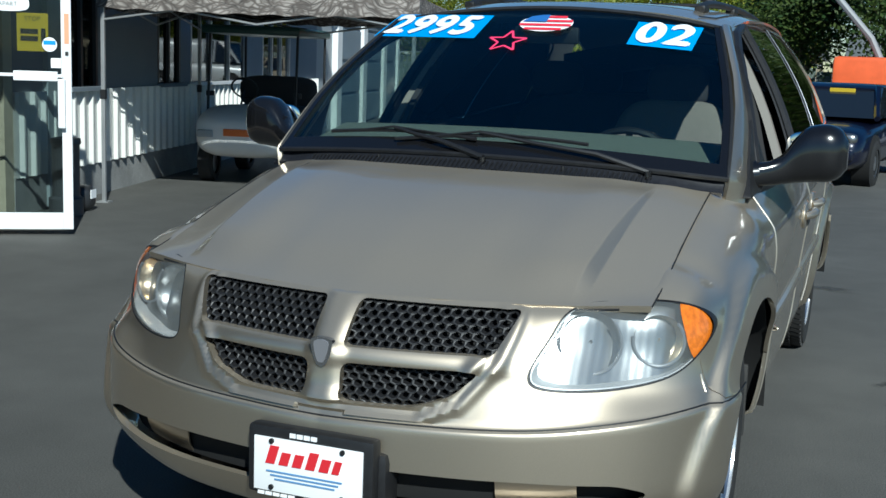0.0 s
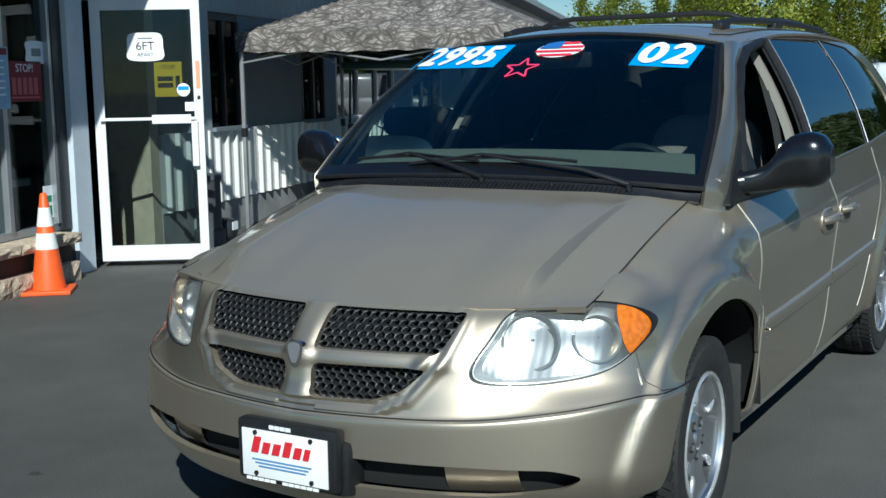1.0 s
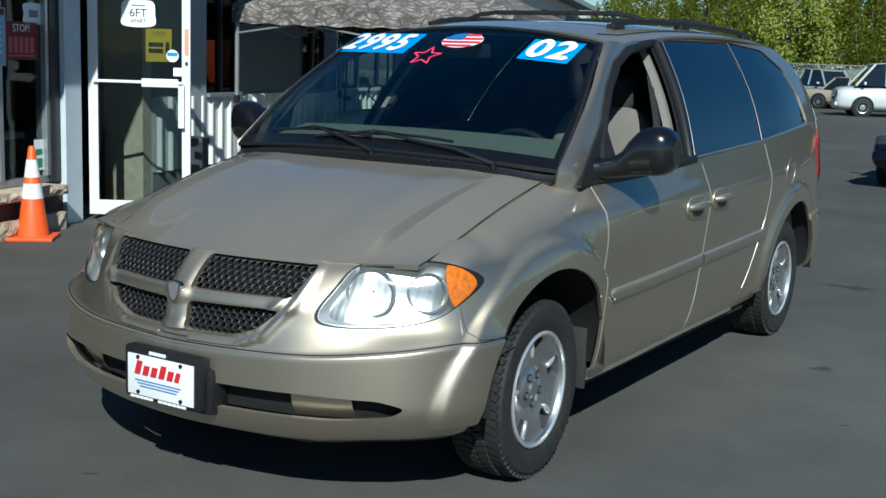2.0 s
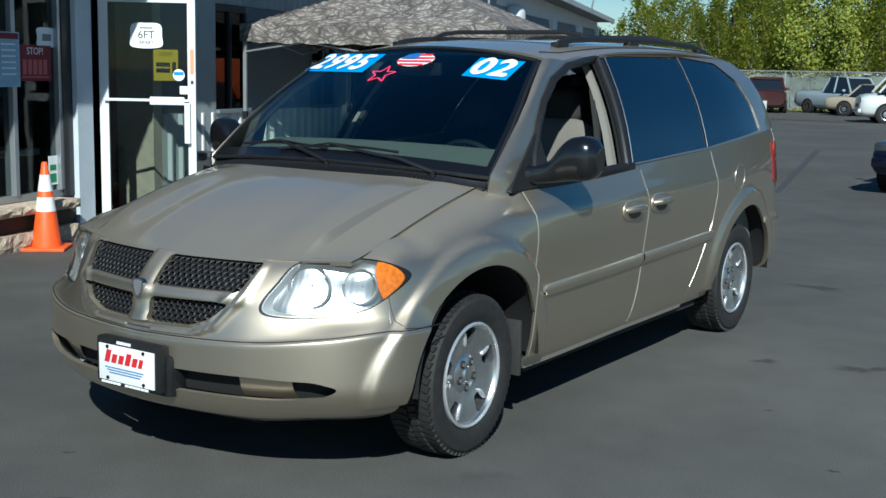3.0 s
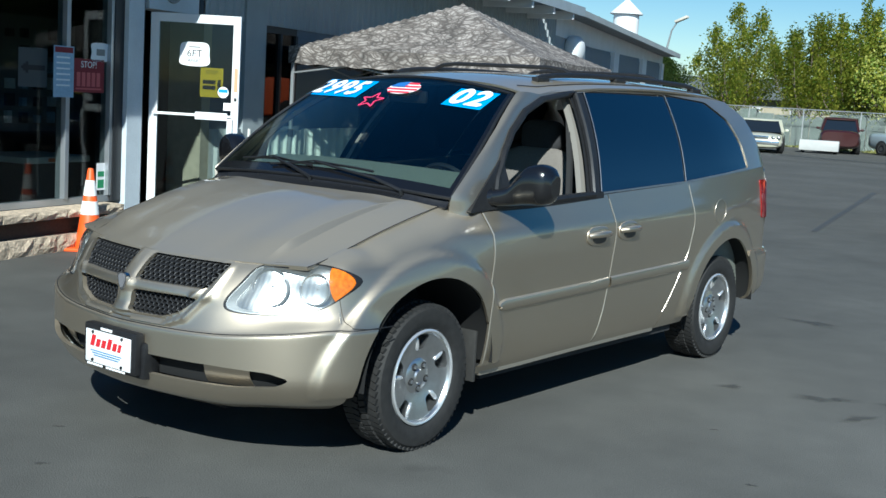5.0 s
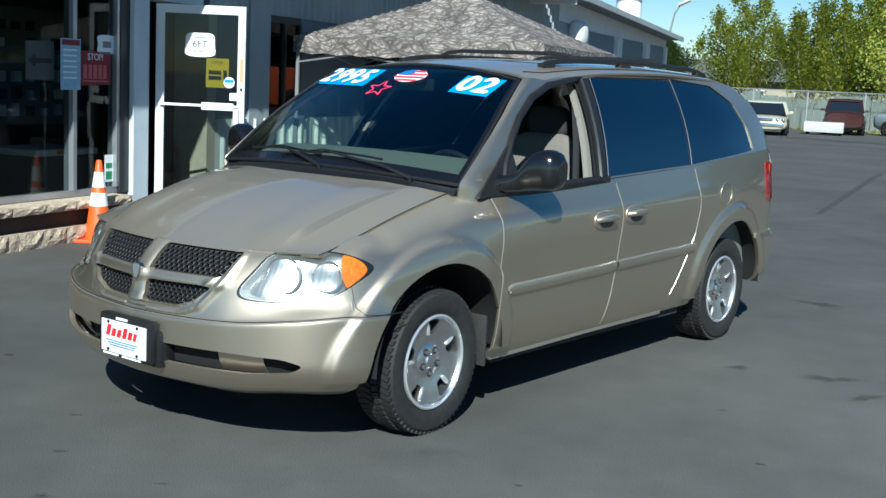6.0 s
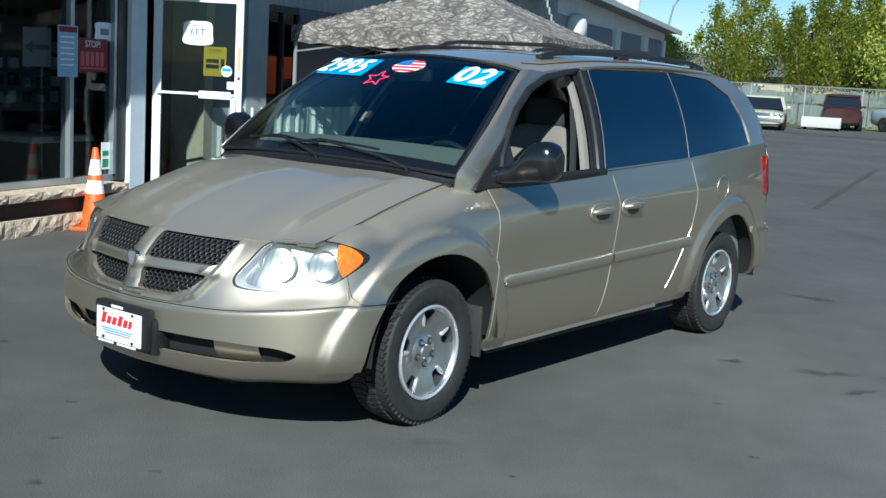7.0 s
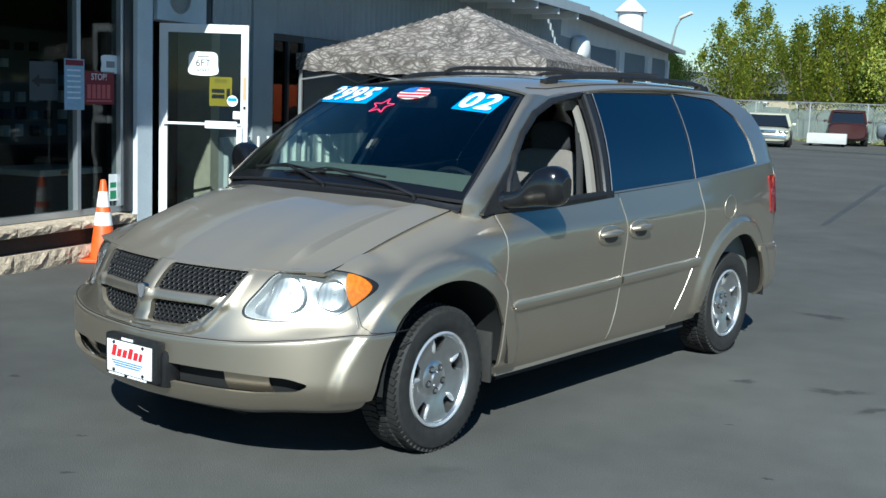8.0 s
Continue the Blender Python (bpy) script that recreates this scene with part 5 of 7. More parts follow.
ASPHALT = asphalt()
SIDING = surface("white painted ribbed steel", (0.74, 0.735, 0.68), 0.5, grain=0.04, stain=0.09, stain_scale=2)
GREY_SIDING = surface("grey painted ribbed siding", (0.33, 0.36, 0.37), 0.55, grain=0.04, stain=0.09, stain_scale=1.2)
GREY_WALL = surface("blue grey painted wall", (0.17, 0.20, 0.23), 0.7, grain=0.06, stain=0.1, stain_scale=1.5, bump=0.1)
PALE_BLUE = surface("pale blue white paint", (0.56, 0.62, 0.66), 0.5, grain=0.04, stain=0.07, stain_scale=4)
TRIM_WHITE = surface("white painted trim", (0.74, 0.75, 0.75), 0.5, stain=0.06, stain_scale=3)
ALU = surface("aluminium window frame", (0.45, 0.47, 0.49), 0.35, 0.7, stain=0.06)
DARK_FRAME = surface("dark bronze frame", (0.035, 0.037, 0.04), 0.4, 0.3)
CONCRETE = surface("grey concrete base", (0.27, 0.27, 0.26), 0.85, grain=0.15, grain_scale=70, stain=0.2, stain_scale=3, bump=0.2)
STONE = surface("tan split face stone", (0.46, 0.37, 0.27), 0.9, grain=0.25, grain_scale=35, stain=0.2, stain_scale=9, bump=0.9, bump_scale=45, vary=0.14)
BROWN = surface("dark brown band", (0.055, 0.04, 0.032), 0.8, grain=0.2, grain_scale=50, bump=0.2)
BEIGE_BOARD = surface("beige painted board", (0.55, 0.47, 0.34), 0.7, grain=0.08, grain_scale=12, stain=0.1)
# the shop's dimness is put into this one dark grey
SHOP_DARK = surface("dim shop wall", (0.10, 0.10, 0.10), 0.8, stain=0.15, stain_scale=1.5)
DARK_GLASS = glass("dark window glass", (0.6, 0.7, 0.75), 0.35)
W = pose(-5.53, 3.39, 0, 0, 0, 105.66)       # x along the front, y into the building


def setting(name, bm, mat, label, category, smooth=0, m=W):
    if m is not None and isinstance(bm, bmesh.types.BMesh):
        bm.transform(m)
    return tagged(part(name, bm, mat, smooth=smooth), label, category, kind="structure")


def bit(name, bm, mat, parent, label="", smooth=0, m=W):
    if m is not None:
        bm.transform(m)
    return part(name, bm, mat, parent, label, smooth)


bm = bmesh.new()
q = [bm.verts.new(p) for p in ((-600, -600, 0), (600, -600, 0), (600, 600, 0), (-600, 600, 0))]
bm.faces.new(q)
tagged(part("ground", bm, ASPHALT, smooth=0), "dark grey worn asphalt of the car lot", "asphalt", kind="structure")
rnd = random.Random(7)


def blot(name, x, y, r, ratio, turn, mat, label):
    """A soft stain: rings of an uneven outline that thin out towards the rim."""
    k = 36
    ph = [rnd.uniform(0, 6.3) for _ in range(4)]
    verts, fade = [(0.0, 0.0, 0.0)], [1.0]
    for q, f in ((0.35, 0.95), (0.65, 0.6), (0.85, 0.22), (1.12, 0.0)):
        for i in range(k):
            a = 2 * math.pi * i / k
            rr = q * r * (1 + 0.24 * math.sin(2 * a + ph[0]) + 0.18 * math.sin(3 * a + ph[1]) + 0.14 * math.sin(5 * a + ph[2]) + 0.10 * math.sin(9 * a + ph[3]))
            verts.append((rr * math.cos(a), rr * math.sin(a) * ratio, 0.0))
            fade.append(f)
    faces = [(0, 1 + i, 1 + (i + 1) % k) for i in range(k)]
    for j in range(3):
        o = 1 + j * k
        faces += [(o + i, o + k + i, o + k + (i + 1) % k, o + (i + 1) % k) for i in range(k)]
    me = mesh_of(verts, faces)
    me.attributes.new("fade", "FLOAT", "POINT").data.foreach_set("value", fade)
    me.transform(pose(x, y, 0.004, 0, 0, turn))
    o = tagged(part(name, me, mat, smooth=0), label, "stain", kind="structure")
    o.visible_shadow = False


def soft_stain(name, color):
    m, n, l, b = nodes_of(name)
    b.inputs["Base Color"].default_value, b.inputs["Roughness"].default_value = (*color, 1), 0.7
    at = n.new("ShaderNodeAttribute")
    at.attribute_name = "fade"
    t = n.new("ShaderNodeTexNoise")
    t.inputs["Scale"].default_value, t.inputs["Detail"].default_value = 9, 6
    l.new(n.new("ShaderNodeTexCoord").outputs["Object"], t.inputs["Vector"])
    r = n.new("ShaderNodeMapRange")
    r.inputs[1].default_value, r.inputs[2].default_value, r.inputs[3].default_value, r.inputs[4].default_value = 0.3, 0.65, 0.25, 0.95
    l.new(t.outputs[0], r.inputs[0])
    k = n.new("ShaderNodeMath")
    k.operation = "MULTIPLY"
    l.new(at.outputs["Fac"], k.inputs[0]), l.new(r.outputs[0], k.inputs[1])
    l.new(k.outputs[0], b.inputs["Alpha"])
    return m


OIL_SOFT = soft_stain("soaked in oil", (0.030, 0.031, 0.030))
OIL = surface("oil stained asphalt", (0.060, 0.060, 0.056), 0.62, grain=0.35, grain_scale=150, stain=0.2, stain_scale=3, bump=0.4, bump_scale=130)
blot("oil_stain", 1.86, 2.52, 0.17, 0.5, 40, OIL_SOFT, "dark oil stain on the asphalt")
blot("oil_stain", 2.35, 2.75, 0.24, 0.5, 35, OIL_SOFT, "dark oil stain on the asphalt")
blot("oil_stain", 2.15, 2.25, 0.14, 0.4, 60, OIL_SOFT, "dark oil stain on the asphalt")
blot("oil_stain", 0.9, 4.9, 0.20, 0.6, 10, OIL_SOFT, "dark oil stain on the asphalt")
blot("oil_stain", 1.35, 2.35, 0.10, 0.5, 60, OIL_SOFT, "dark oil stain on the asphalt")
for x, y, r in ((0.0, -1.35, 0.035), (-0.4, -1.0, 0.03), (0.6, -1.3, 0.03), (1.6, -0.3, 0.025), (-1.6, -0.6, 0.04), (2.2, 0.7, 0.03), (1.7, 1.4, 0.025), (0.4, -1.7, 0.05), (2.9, 0.6, 0.03)):
    blot("drip_stain", x, y, r, 0.6, 30, OIL_SOFT, "small dark drip on the asphalt")
bm = bmesh.new()
bm.faces.new([bm.verts.new(p) for p in ((-1.88, 12.2, 0.004), (-1.79, 12.2, 0.004), (-4.26, 22.5, 0.004), (-4.40, 22.5, 0.004))])
tagged(part("skid_mark", bm, OIL, smooth=0), "dark tyre mark on the asphalt", "tyre mark", kind="structure")
bm = bmesh.new()
bm.faces.new([bm.verts.new(p) for p in ((-40, 43.0, 0.005), (20, 39.5, 0.005), (20, 40.6, 0.005), (-40, 44.4, 0.005))])
tagged(part("asphalt_seam", bm, OIL, smooth=0), "dark resurfaced strip across the lot", "asphalt", kind="structure")

# shop front: ledge of stone, windows, pilaster, doorway
ledge = setting("ledge", boxes(((-7.0, -0.13, 0.0), (-0.58, 0.18, 0.33)), ((-0.58, -0.02, 0.0), (-0.34, 0.18, 0.33))), BROWN, "low wall of split face stone with a dark band", "ledge")
cap_rng = random.Random(3)


def rough_stone(L, D, H, seed):
    """A split-face stone: a block with a broken front."""
    r = random.Random(seed)
    bm = bmesh.new()
    nx, nz = max(3, int(L / 0.05)), 3
    rows = []
    for j in range(nz + 1):
        row = []
        for i in range(nx + 1):
            e = min(i, nx - i, 1) * min(j, nz - j, 1)
            row.append(bm.verts.new((L * i / nx, -D + (r.uniform(-0.014, 0.010) if e else 0.012 + r.uniform(-0.004, 0.004)), H * j / nz + (0 if j in (0, nz) else r.uniform(-0.008, 0.008)))))
        rows.append(row)
    for a, b in zip(rows, rows[1:]):
        for i in range(nx):
            bm.faces.new((a[i], a[i + 1], b[i + 1], b[i]))
    back = [bm.verts.new((L * x, 0, H * z)) for x, z in ((0, 0), (1, 0), (1, 1), (0, 1))]
    bm.faces.new(rows[-1] + [back[2], back[3]])
    bm.faces.new([rows[0][k] for k in range(nx, -1, -1)] + [back[0], back[1]])
    bm.faces.new([back[0]] + [r_[0] for r_ in rows] + [back[3]])
    bm.faces.new([back[1], back[2]] + [r_[-1] for r_ in rows[::-1]])
    bmesh.ops.recalc_face_normals(bm, faces=bm.faces)
    me = bpy.data.meshes.new("stone")
    bm.to_mesh(me)
    bm.free()
    finish(me, STONE, 0)
    return me


caps = [rough_stone(0.395, 0.25, 0.075, k) for k in range(4)]
blocks = [rough_stone(0.295, 0.20, 0.15, 10 + k) for k in range(4)]
k = 0
for stock, L, z, name in ((caps, 0.40, 0.305, "cap_stone"), (blocks, 0.30, 0.0, "base_stone")):
    s = -0.57 - L
    while s > -6.6:
        o = new(name, stock[k % 4])
        o.parent = ledge
        o.matrix_basis = W @ pose(s, 0.0 if z else -0.02, z)
        s -= L
        k += 1
for nm, (s0, s1, d0, d1, z0, z1), mat in (("pilaster", (-0.34, -0.10, -0.06, 0.2, 0, 3.28), PALE_BLUE), ("jamb", (-0.10, -0.01, 0.0, 0.2, 0, 3.28), DARK_FRAME), ("window_post", (-0.48, -0.34, -0.01, 0.2, 0.38, 3.28), DARK_FRAME)):
    setting(nm, boxes(((s0, d0, z0), (s1, d1, z1), 0.004)), mat, {"pilaster": "pale blue painted pilaster between window and door", "jamb": "dark door jamb beside the pilaster", "window_post": "dark window post beside the pilaster"}[nm], nm.replace("_", " "))
shop_window = setting("window_1", boxes(((-6.9, 0.02, 0.38), (-0.48, 0.10, 0.44)), ((-6.9, 0.02, 2.62), (-0.48, 0.10, 2.70))), ALU, "large shop window with aluminium frame and posters", "window")
posts = [-0.495, -1.12, -2.35, -3.55, -4.75, -5.95]
for p in posts:
    bit("mullion", boxes(((p - 0.026, 0.0, 0.44), (p + 0.026, 0.11, 2.62), 0.004)), ALU, shop_window)
for a, b in zip(posts[1:], posts):
    o = bit("pane", boxes(((a + 0.026, 0.05, 0.44), (b - 0.026, 0.058, 2.62))), STORE_GLASS, shop_window)
    o.visible_shadow = False
setting("wall_shop_upper", boxes(((-7, 0, 2.70), (-0.48, 0.2, 3.28)), ((-0.01, 0, 2.90), (1.15, 0.2, 3.28))), GREY_WALL, "blue grey wall over the shop window", "wall")
# posters on the inside of the glass
RED_SIGN = surface("red paper sign", (0.22, 0.02, 0.03), 0.7)
BLUE_PAPER = surface("pale blue poster", (0.35, 0.50, 0.62), 0.7, grain=0.1, grain_scale=30)
YELLOW = surface("yellow sign", (0.52, 0.37, 0.015), 0.6)
INK = surface("black ink", (0.01, 0.01, 0.012), 0.6)


def sign(name, label, m, w, h, mat, category="sign", poly=None):
    """A thin printed board in the plane of m, facing its -y side."""
    t = thing(name, label, category)
    t.matrix_basis = m
    bm = bmesh.new()
    if poly:
        me = prism(poly, "y", -0.0015, 0.0015)
        bm.from_mesh(me)
    else:
        box(bm, (-w / 2, -0.0015, -h / 2), (w / 2, 0.0015, h / 2))
    bm.transform(m)
    part("board", bm, mat, t, smooth=0)
    return t


def print_on(t, m, specs, mat, name="print"):
    """Bars of print on a sign: (x0, z0, x1, z1)."""
    for a in specs:
        bm = boxes(((a[0], -0.0035, a[1]), (a[2], -0.0012, a[3])))
        bm.transform(m)
        part(name, bm, mat, t, smooth=0)


def word_on(t, m, text, size, x, z, mat):
    me = text_mesh(text, size, 0.0006)
    me.transform(m @ Matrix.Translation((x, -0.003, z)) @ Matrix.Rotation(math.pi / 2, 4, "X"))
    part("lettering", me, mat, t, smooth=0)


m = W @ pose(-0.785, 0.045, 1.575)
t = sign("stop_sign", "dark red paper stop sign with white print on shop glass", m, 0.44, 0.31, RED_SIGN)
word_on(t, m, "STOP!", 0.085, 0, 0.10, STICKER_WHITE)
print_on(t, m, [(-0.17 + 0.07 * k, -0.10, -0.12 + 0.07 * k, 0.03) for k in range(5)] + [(-0.18, -0.13, 0.18, -0.115)], surface("dim red print", (0.55, 0.12, 0.12), 0.7))
m = W @ pose(-1.19, -0.006, 1.60)
t = sign("blue_poster", "pale blue and red notice taped to shop glass", m, 0.27, 0.46, BLUE_PAPER)
print_on(t, m, [(-0.12, 0.17, 0.12, 0.22)], RED_SIGN)
print_on(t, m, [(-0.10, 0.12 - 0.05 * k, 0.08, 0.135 - 0.05 * k) for k in range(6)], STICKER_WHITE)
m = W @ pose(-0.62, 0.045, 1.80)
t = sign("round_notice", "small white rounded distancing notice on shop glass", m, 0.25, 0.2, STICKER_WHITE, poly=smooth_loop([(-0.12, -0.08), (0.12, -0.08), (0.125, 0), (0.12, 0.08), (-0.12, 0.08), (-0.125, 0)], 4))
print_on(t, m, [(-0.06, -0.03, 0.06, 0.03)], CONCRETE)
m = W @ pose(-1.53, 0.045, 1.62)
t = sign("arrow_sign", "dark arrow sign on shop glass", m, 0.36, 0.34, surface("grey sign", (0.055, 0.065, 0.065), 0.6))
print_on(t, m, [(-0.06, -0.022, 0.15, 0.022), (-0.09, -0.05, -0.06, 0.05), (-0.12, -0.03, -0.09, 0.03), (-0.145, -0.012, -0.12, 0.012)], INK)
m = W @ pose(-0.58, 0.045, 0.62)
t = sign("green_notice", "green and white card low on shop glass", m, 0.12, 0.26, STICKER_WHITE)
print_on(t, m, [(-0.045, -0.11, 0.045, -0.03), (-0.045, 0.0, 0.045, 0.05)], surface("green ink", (0.03, 0.25, 0.10), 0.6))

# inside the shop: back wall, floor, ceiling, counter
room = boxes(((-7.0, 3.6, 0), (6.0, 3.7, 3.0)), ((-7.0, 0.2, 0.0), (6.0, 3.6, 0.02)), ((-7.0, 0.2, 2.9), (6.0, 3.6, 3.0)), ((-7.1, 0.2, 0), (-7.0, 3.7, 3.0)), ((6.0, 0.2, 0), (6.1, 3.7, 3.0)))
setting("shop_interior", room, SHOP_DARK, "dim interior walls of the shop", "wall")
desk = thing("counter", "pale shop counter with a dark front", "counter", tuple(W @ Vector((-0.85, 0.65, 0))))
bit("counter_top", boxes(((-1.30, 0.30, 0.74), (-0.42, 0.95, 0.80), 0.01)), surface("pale laminate", (0.80, 0.78, 0.72), 0.4), desk)
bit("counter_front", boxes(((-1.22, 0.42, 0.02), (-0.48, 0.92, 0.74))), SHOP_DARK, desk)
bit("orange_panel", boxes(((-1.02, 0.292, 0.752), (-0.80, 0.299, 0.788))), surface("orange strip", (0.7, 0.16, 0.03), 0.5), desk)
rack_t = thing("wall_display", "dim wall display with small hanging goods", "display", tuple(W @ Vector((0.8, 2.2, 0))))
bit("display_board", boxes(((0.15, 2.2, 0.9), (1.6, 2.24, 2.2))), surface("pegboard", (0.20, 0.19, 0.17), 0.8), rack_t)
rr = random.Random(12)
for i in range(6):
    for j in range(6):
        if rr.random() < 0.8:
            s0, z0 = 0.22 + 0.23 * i, 1.0 + 0.19 * j
            bit("packet", boxes(((s0, 2.15, z0), (s0 + 0.07 + 0.05 * rr.random(), 2.2, z0 + 0.08 + 0.06 * rr.random()))), (INK, STICKER_WHITE, BLUE_PAPER, BROWN)[rr.randrange(4)], rack_t)

# white box with a round vent over the doorway
vent = setting("door_transom", boxes(((-0.01, -0.05, 2.27), (0.84, 0.2, 2.90), 0.006)), PALE_BLUE, "white panel with a round vent over the doorway", "transom")
bm = bmesh.new()
lathe(bm, [(-0.015, 0.17), (-0.03, 0.165), (-0.03, 0.145), (-0.012, 0.14), (-0.012, 0.001)], axis="z", seg=32)
bm.transform(W @ pose(0.36, -0.045, 2.52, 90) @ Matrix.Scale(-1, 4, (0, 0, 1)))
part("round_vent", bm, CONCRETE, vent)
setting("door_return", boxes(((1.0, -0.01, 0.0), (1.16, 0.42, 2.3))), BEIGE_BOARD, "beige painted side of the doorway", "door frame")
setting("corner_post", boxes(((1.78, -0.05, 0.0), (2.22, 0.1, 3.28), 0.004)), surface("grey post paint", (0.30, 0.34, 0.35), 0.6, stain=0.08), "pale blue grey corner post", "post")

# the open shop door, standing out from the wall
DOOR = pose(-5.50, 3.44, 0.05, 0, 0, math.degrees(math.atan2(3.955 - 3.44, -4.755 + 5.50)))
DW, DH = 0.905, 2.19
door = thing("shop_door", "open glass shop door in a white aluminium frame with signs", "door")
door.matrix_basis = DOOR
leaf = lambda *specs: boxes(*specs)
for nm, lo, hi in (("door_stile", (0, -0.022, 0), (0.085, 0.022, DH)), ("door_stile", (DW - 0.075, -0.022, 0), (DW, 0.022, DH)), ("door_rail", (0.085, -0.022, 0), (DW - 0.075, 0.022, 0.13)), ("door_rail", (0.085, -0.022, DH - 0.085), (DW - 0.075, 0.022, DH))):
    bit(nm, boxes((lo, hi, 0.003)), TRIM_WHITE, door, m=DOOR)
o = bit("door_glass", boxes(((0.085, -0.004, 0.13), (DW - 0.075, 0.004, DH - 0.085))), STORE_GLASS, door, m=DOOR)
o.visible_shadow = False
bar = bit("push_bar", boxes(((0.05, -0.06, 1.19), (DW - 0.06, -0.04, 1.215), 0.004)), TRIM_WHITE, door, m=DOOR)
bit("push_pad", boxes(((0.48, -0.065, 1.16), (DW - 0.10, -0.04, 1.235), 0.006)), TRIM_WHITE, door, m=DOOR)
bit("door_handle", boxes(((DW - 0.10, -0.075, 0.80), (DW - 0.045, -0.022, 1.18), 0.008)), TRIM_WHITE, door, "white upright handle", m=DOOR)
bit("lock", boxes(((DW - 0.045, -0.03, 1.36), (DW - 0.02, -0.02, 1.39), 0.004)), DARK_METAL, door, m=DOOR)
bit("orange_label", boxes(((DW - 0.05, -0.0245, 1.45), (DW - 0.015, -0.0215, 1.68))), surface("orange and white label", (0.75, 0.35, 0.2), 0.6), door, m=DOOR)
m = DOOR @ pose(0.445, -0.008, 1.80)
t = sign("distance_sign", "white rounded distancing sign on the door glass", m, 0.3, 0.24, STICKER_WHITE, poly=smooth_loop([(-0.13, -0.105), (0.13, -0.105), (0.148, 0), (0.13, 0.105), (0, 0.118), (-0.13, 0.105), (-0.148, 0)], 5))
word_on(t, m, "6FT", 0.10, 0, 0.005, INK)
word_on(t, m, "APART", 0.045, 0, -0.065, INK)
print_on(t, m, [(-0.06, 0.065, 0.06, 0.078)], CONCRETE)
m = DOOR @ pose(0.62, 0.012, 1.53)
t = sign("yellow_sign", "yellow warning sign behind the door glass", m, 0.23, 0.29, YELLOW)
word_on(t, m, "STOP", 0.05, 0, 0.10, INK)
print_on(t, m, [(-0.09, -0.07, 0.04, -0.03), (-0.09, -0.015, 0.04, 0.025), (0.06, -0.08, 0.095, 0.03)], INK)
m = DOOR @ pose(0.745, -0.008, 1.44)
t = sign("round_sticker", "round blue and white sticker on the door glass", m, 0.1, 0.1, STICKER_WHITE, poly=[(0.055 * math.cos(a), 0.055 * math.sin(a)) for a in np.linspace(0, 2 * math.pi, 24, endpoint=False)])
print_on(t, m, [(-0.045, -0.002, 0.045, 0.03)], STICKER_BLUE)
m = DOOR @ pose(0.79, -0.008, 1.30)
sign("white_card", "small white card on the door glass", m, 0.075, 0.075, STICKER_WHITE)

# ribbed wainscot, wall with windows, ribbed upper wall
def ribbed(s0, s1, z0, z1, period, depth, out, back=0.02):
    """A ribbed steel sheet on the wall, out metres proud of it."""
    bm = bmesh.new()
    xs = []
    s, k = s0, 0
    while s < s1:
        for f, d in ((0.0, 0), (0.34, 0), (0.46, 1), (0.60, 1), (0.72, 0)):
            xs.append((min(s + f * period, s1), d))
        s += period
    front = [[bm.verts.new((x, -out - depth * d, z)) for x, d in xs] for z in (z0, z1)]
    rear = [[bm.verts.new((x, -out + back, z)) for x, d in (xs[0], xs[-1])] for z in (z0, z1)]
    for i in range(len(xs) - 1):
        bm.faces.new((front[0][i], front[0][i + 1], front[1][i + 1], front[1][i]))
    bm.faces.new(front[1] + [rear[1][1], rear[1][0]])
    bm.faces.new(front[0][::-1] + [rear[0][0], rear[0][1]])
    bm.faces.new((rear[0][0], rear[0][1], rear[1][1], rear[1][0]))
    return bm


setting("wainscot", ribbed(1.16, 13.6, 0.33, 1.075, 0.215, 0.035, 0.03), SIDING, "white ribbed steel wainscot on the shop wall", "siding")
setting("wall_base", boxes(((1.16, -0.02, 0.0), (13.6, 0.2, 0.34))), CONCRETE, "grey concrete base of the shop wall", "wall")
setting("wall_upper_siding", ribbed(1.0, 13.6, 2.28, 3.28, 0.16, 0.02, 0.02), GREY_SIDING, "grey ribbed siding under the eave", "siding")
OPEN = [(2.28, 3.02), (4.84, 5.60), (6.05, 8.6), (9.6, 11.4)]
specs, s = [((1.16, 0, 0.34), (13.6, 0.2, 1.07))], 1.16
for a, b in OPEN:
    specs.append(((s, 0, 1.07), (a, 0.2, 2.28)))
    s = b
specs += [((s, 0, 1.07), (13.6, 0.2, 2.28)), ((1.0, 0, 2.28), (13.6, 0.2, 3.28))]
setting("wall_shop", boxes(*specs), GREY_WALL, "blue grey painted shop wall with windows", "wall")
for i, (a, b) in enumerate(OPEN):
    w = setting(f"window_{i + 2}", boxes(((a, 0.0, 2.20), (b, 0.09, 2.28))), DARK_FRAME if i < 2 else ALU, "dark shop side window with a pale sill", "window")
    bit("window_sill", boxes(((a - 0.05, -0.09, 1.06), (b + 0.05, 0.09, 1.10))), GREY_WALL if i < 2 else TRIM_WHITE, w)
    n = 2 if i < 2 else 3
    for k in range(n + 1):
        x = a + (b - a) * k / n
        bit("mullion", boxes(((x - 0.025, -0.005, 1.10), (x + 0.025, 0.09, 2.20))), DARK_FRAME if i < 2 else ALU, w)
    for k in range(n):
        x0, x1 = a + (b - a) * k / n + 0.025, a + (b - a) * (k + 1) / n - 0.025
        bit("pane", boxes(((x0, 0.03, 1.10), (x1, 0.036, 2.20))), DARK_GLASS, w)

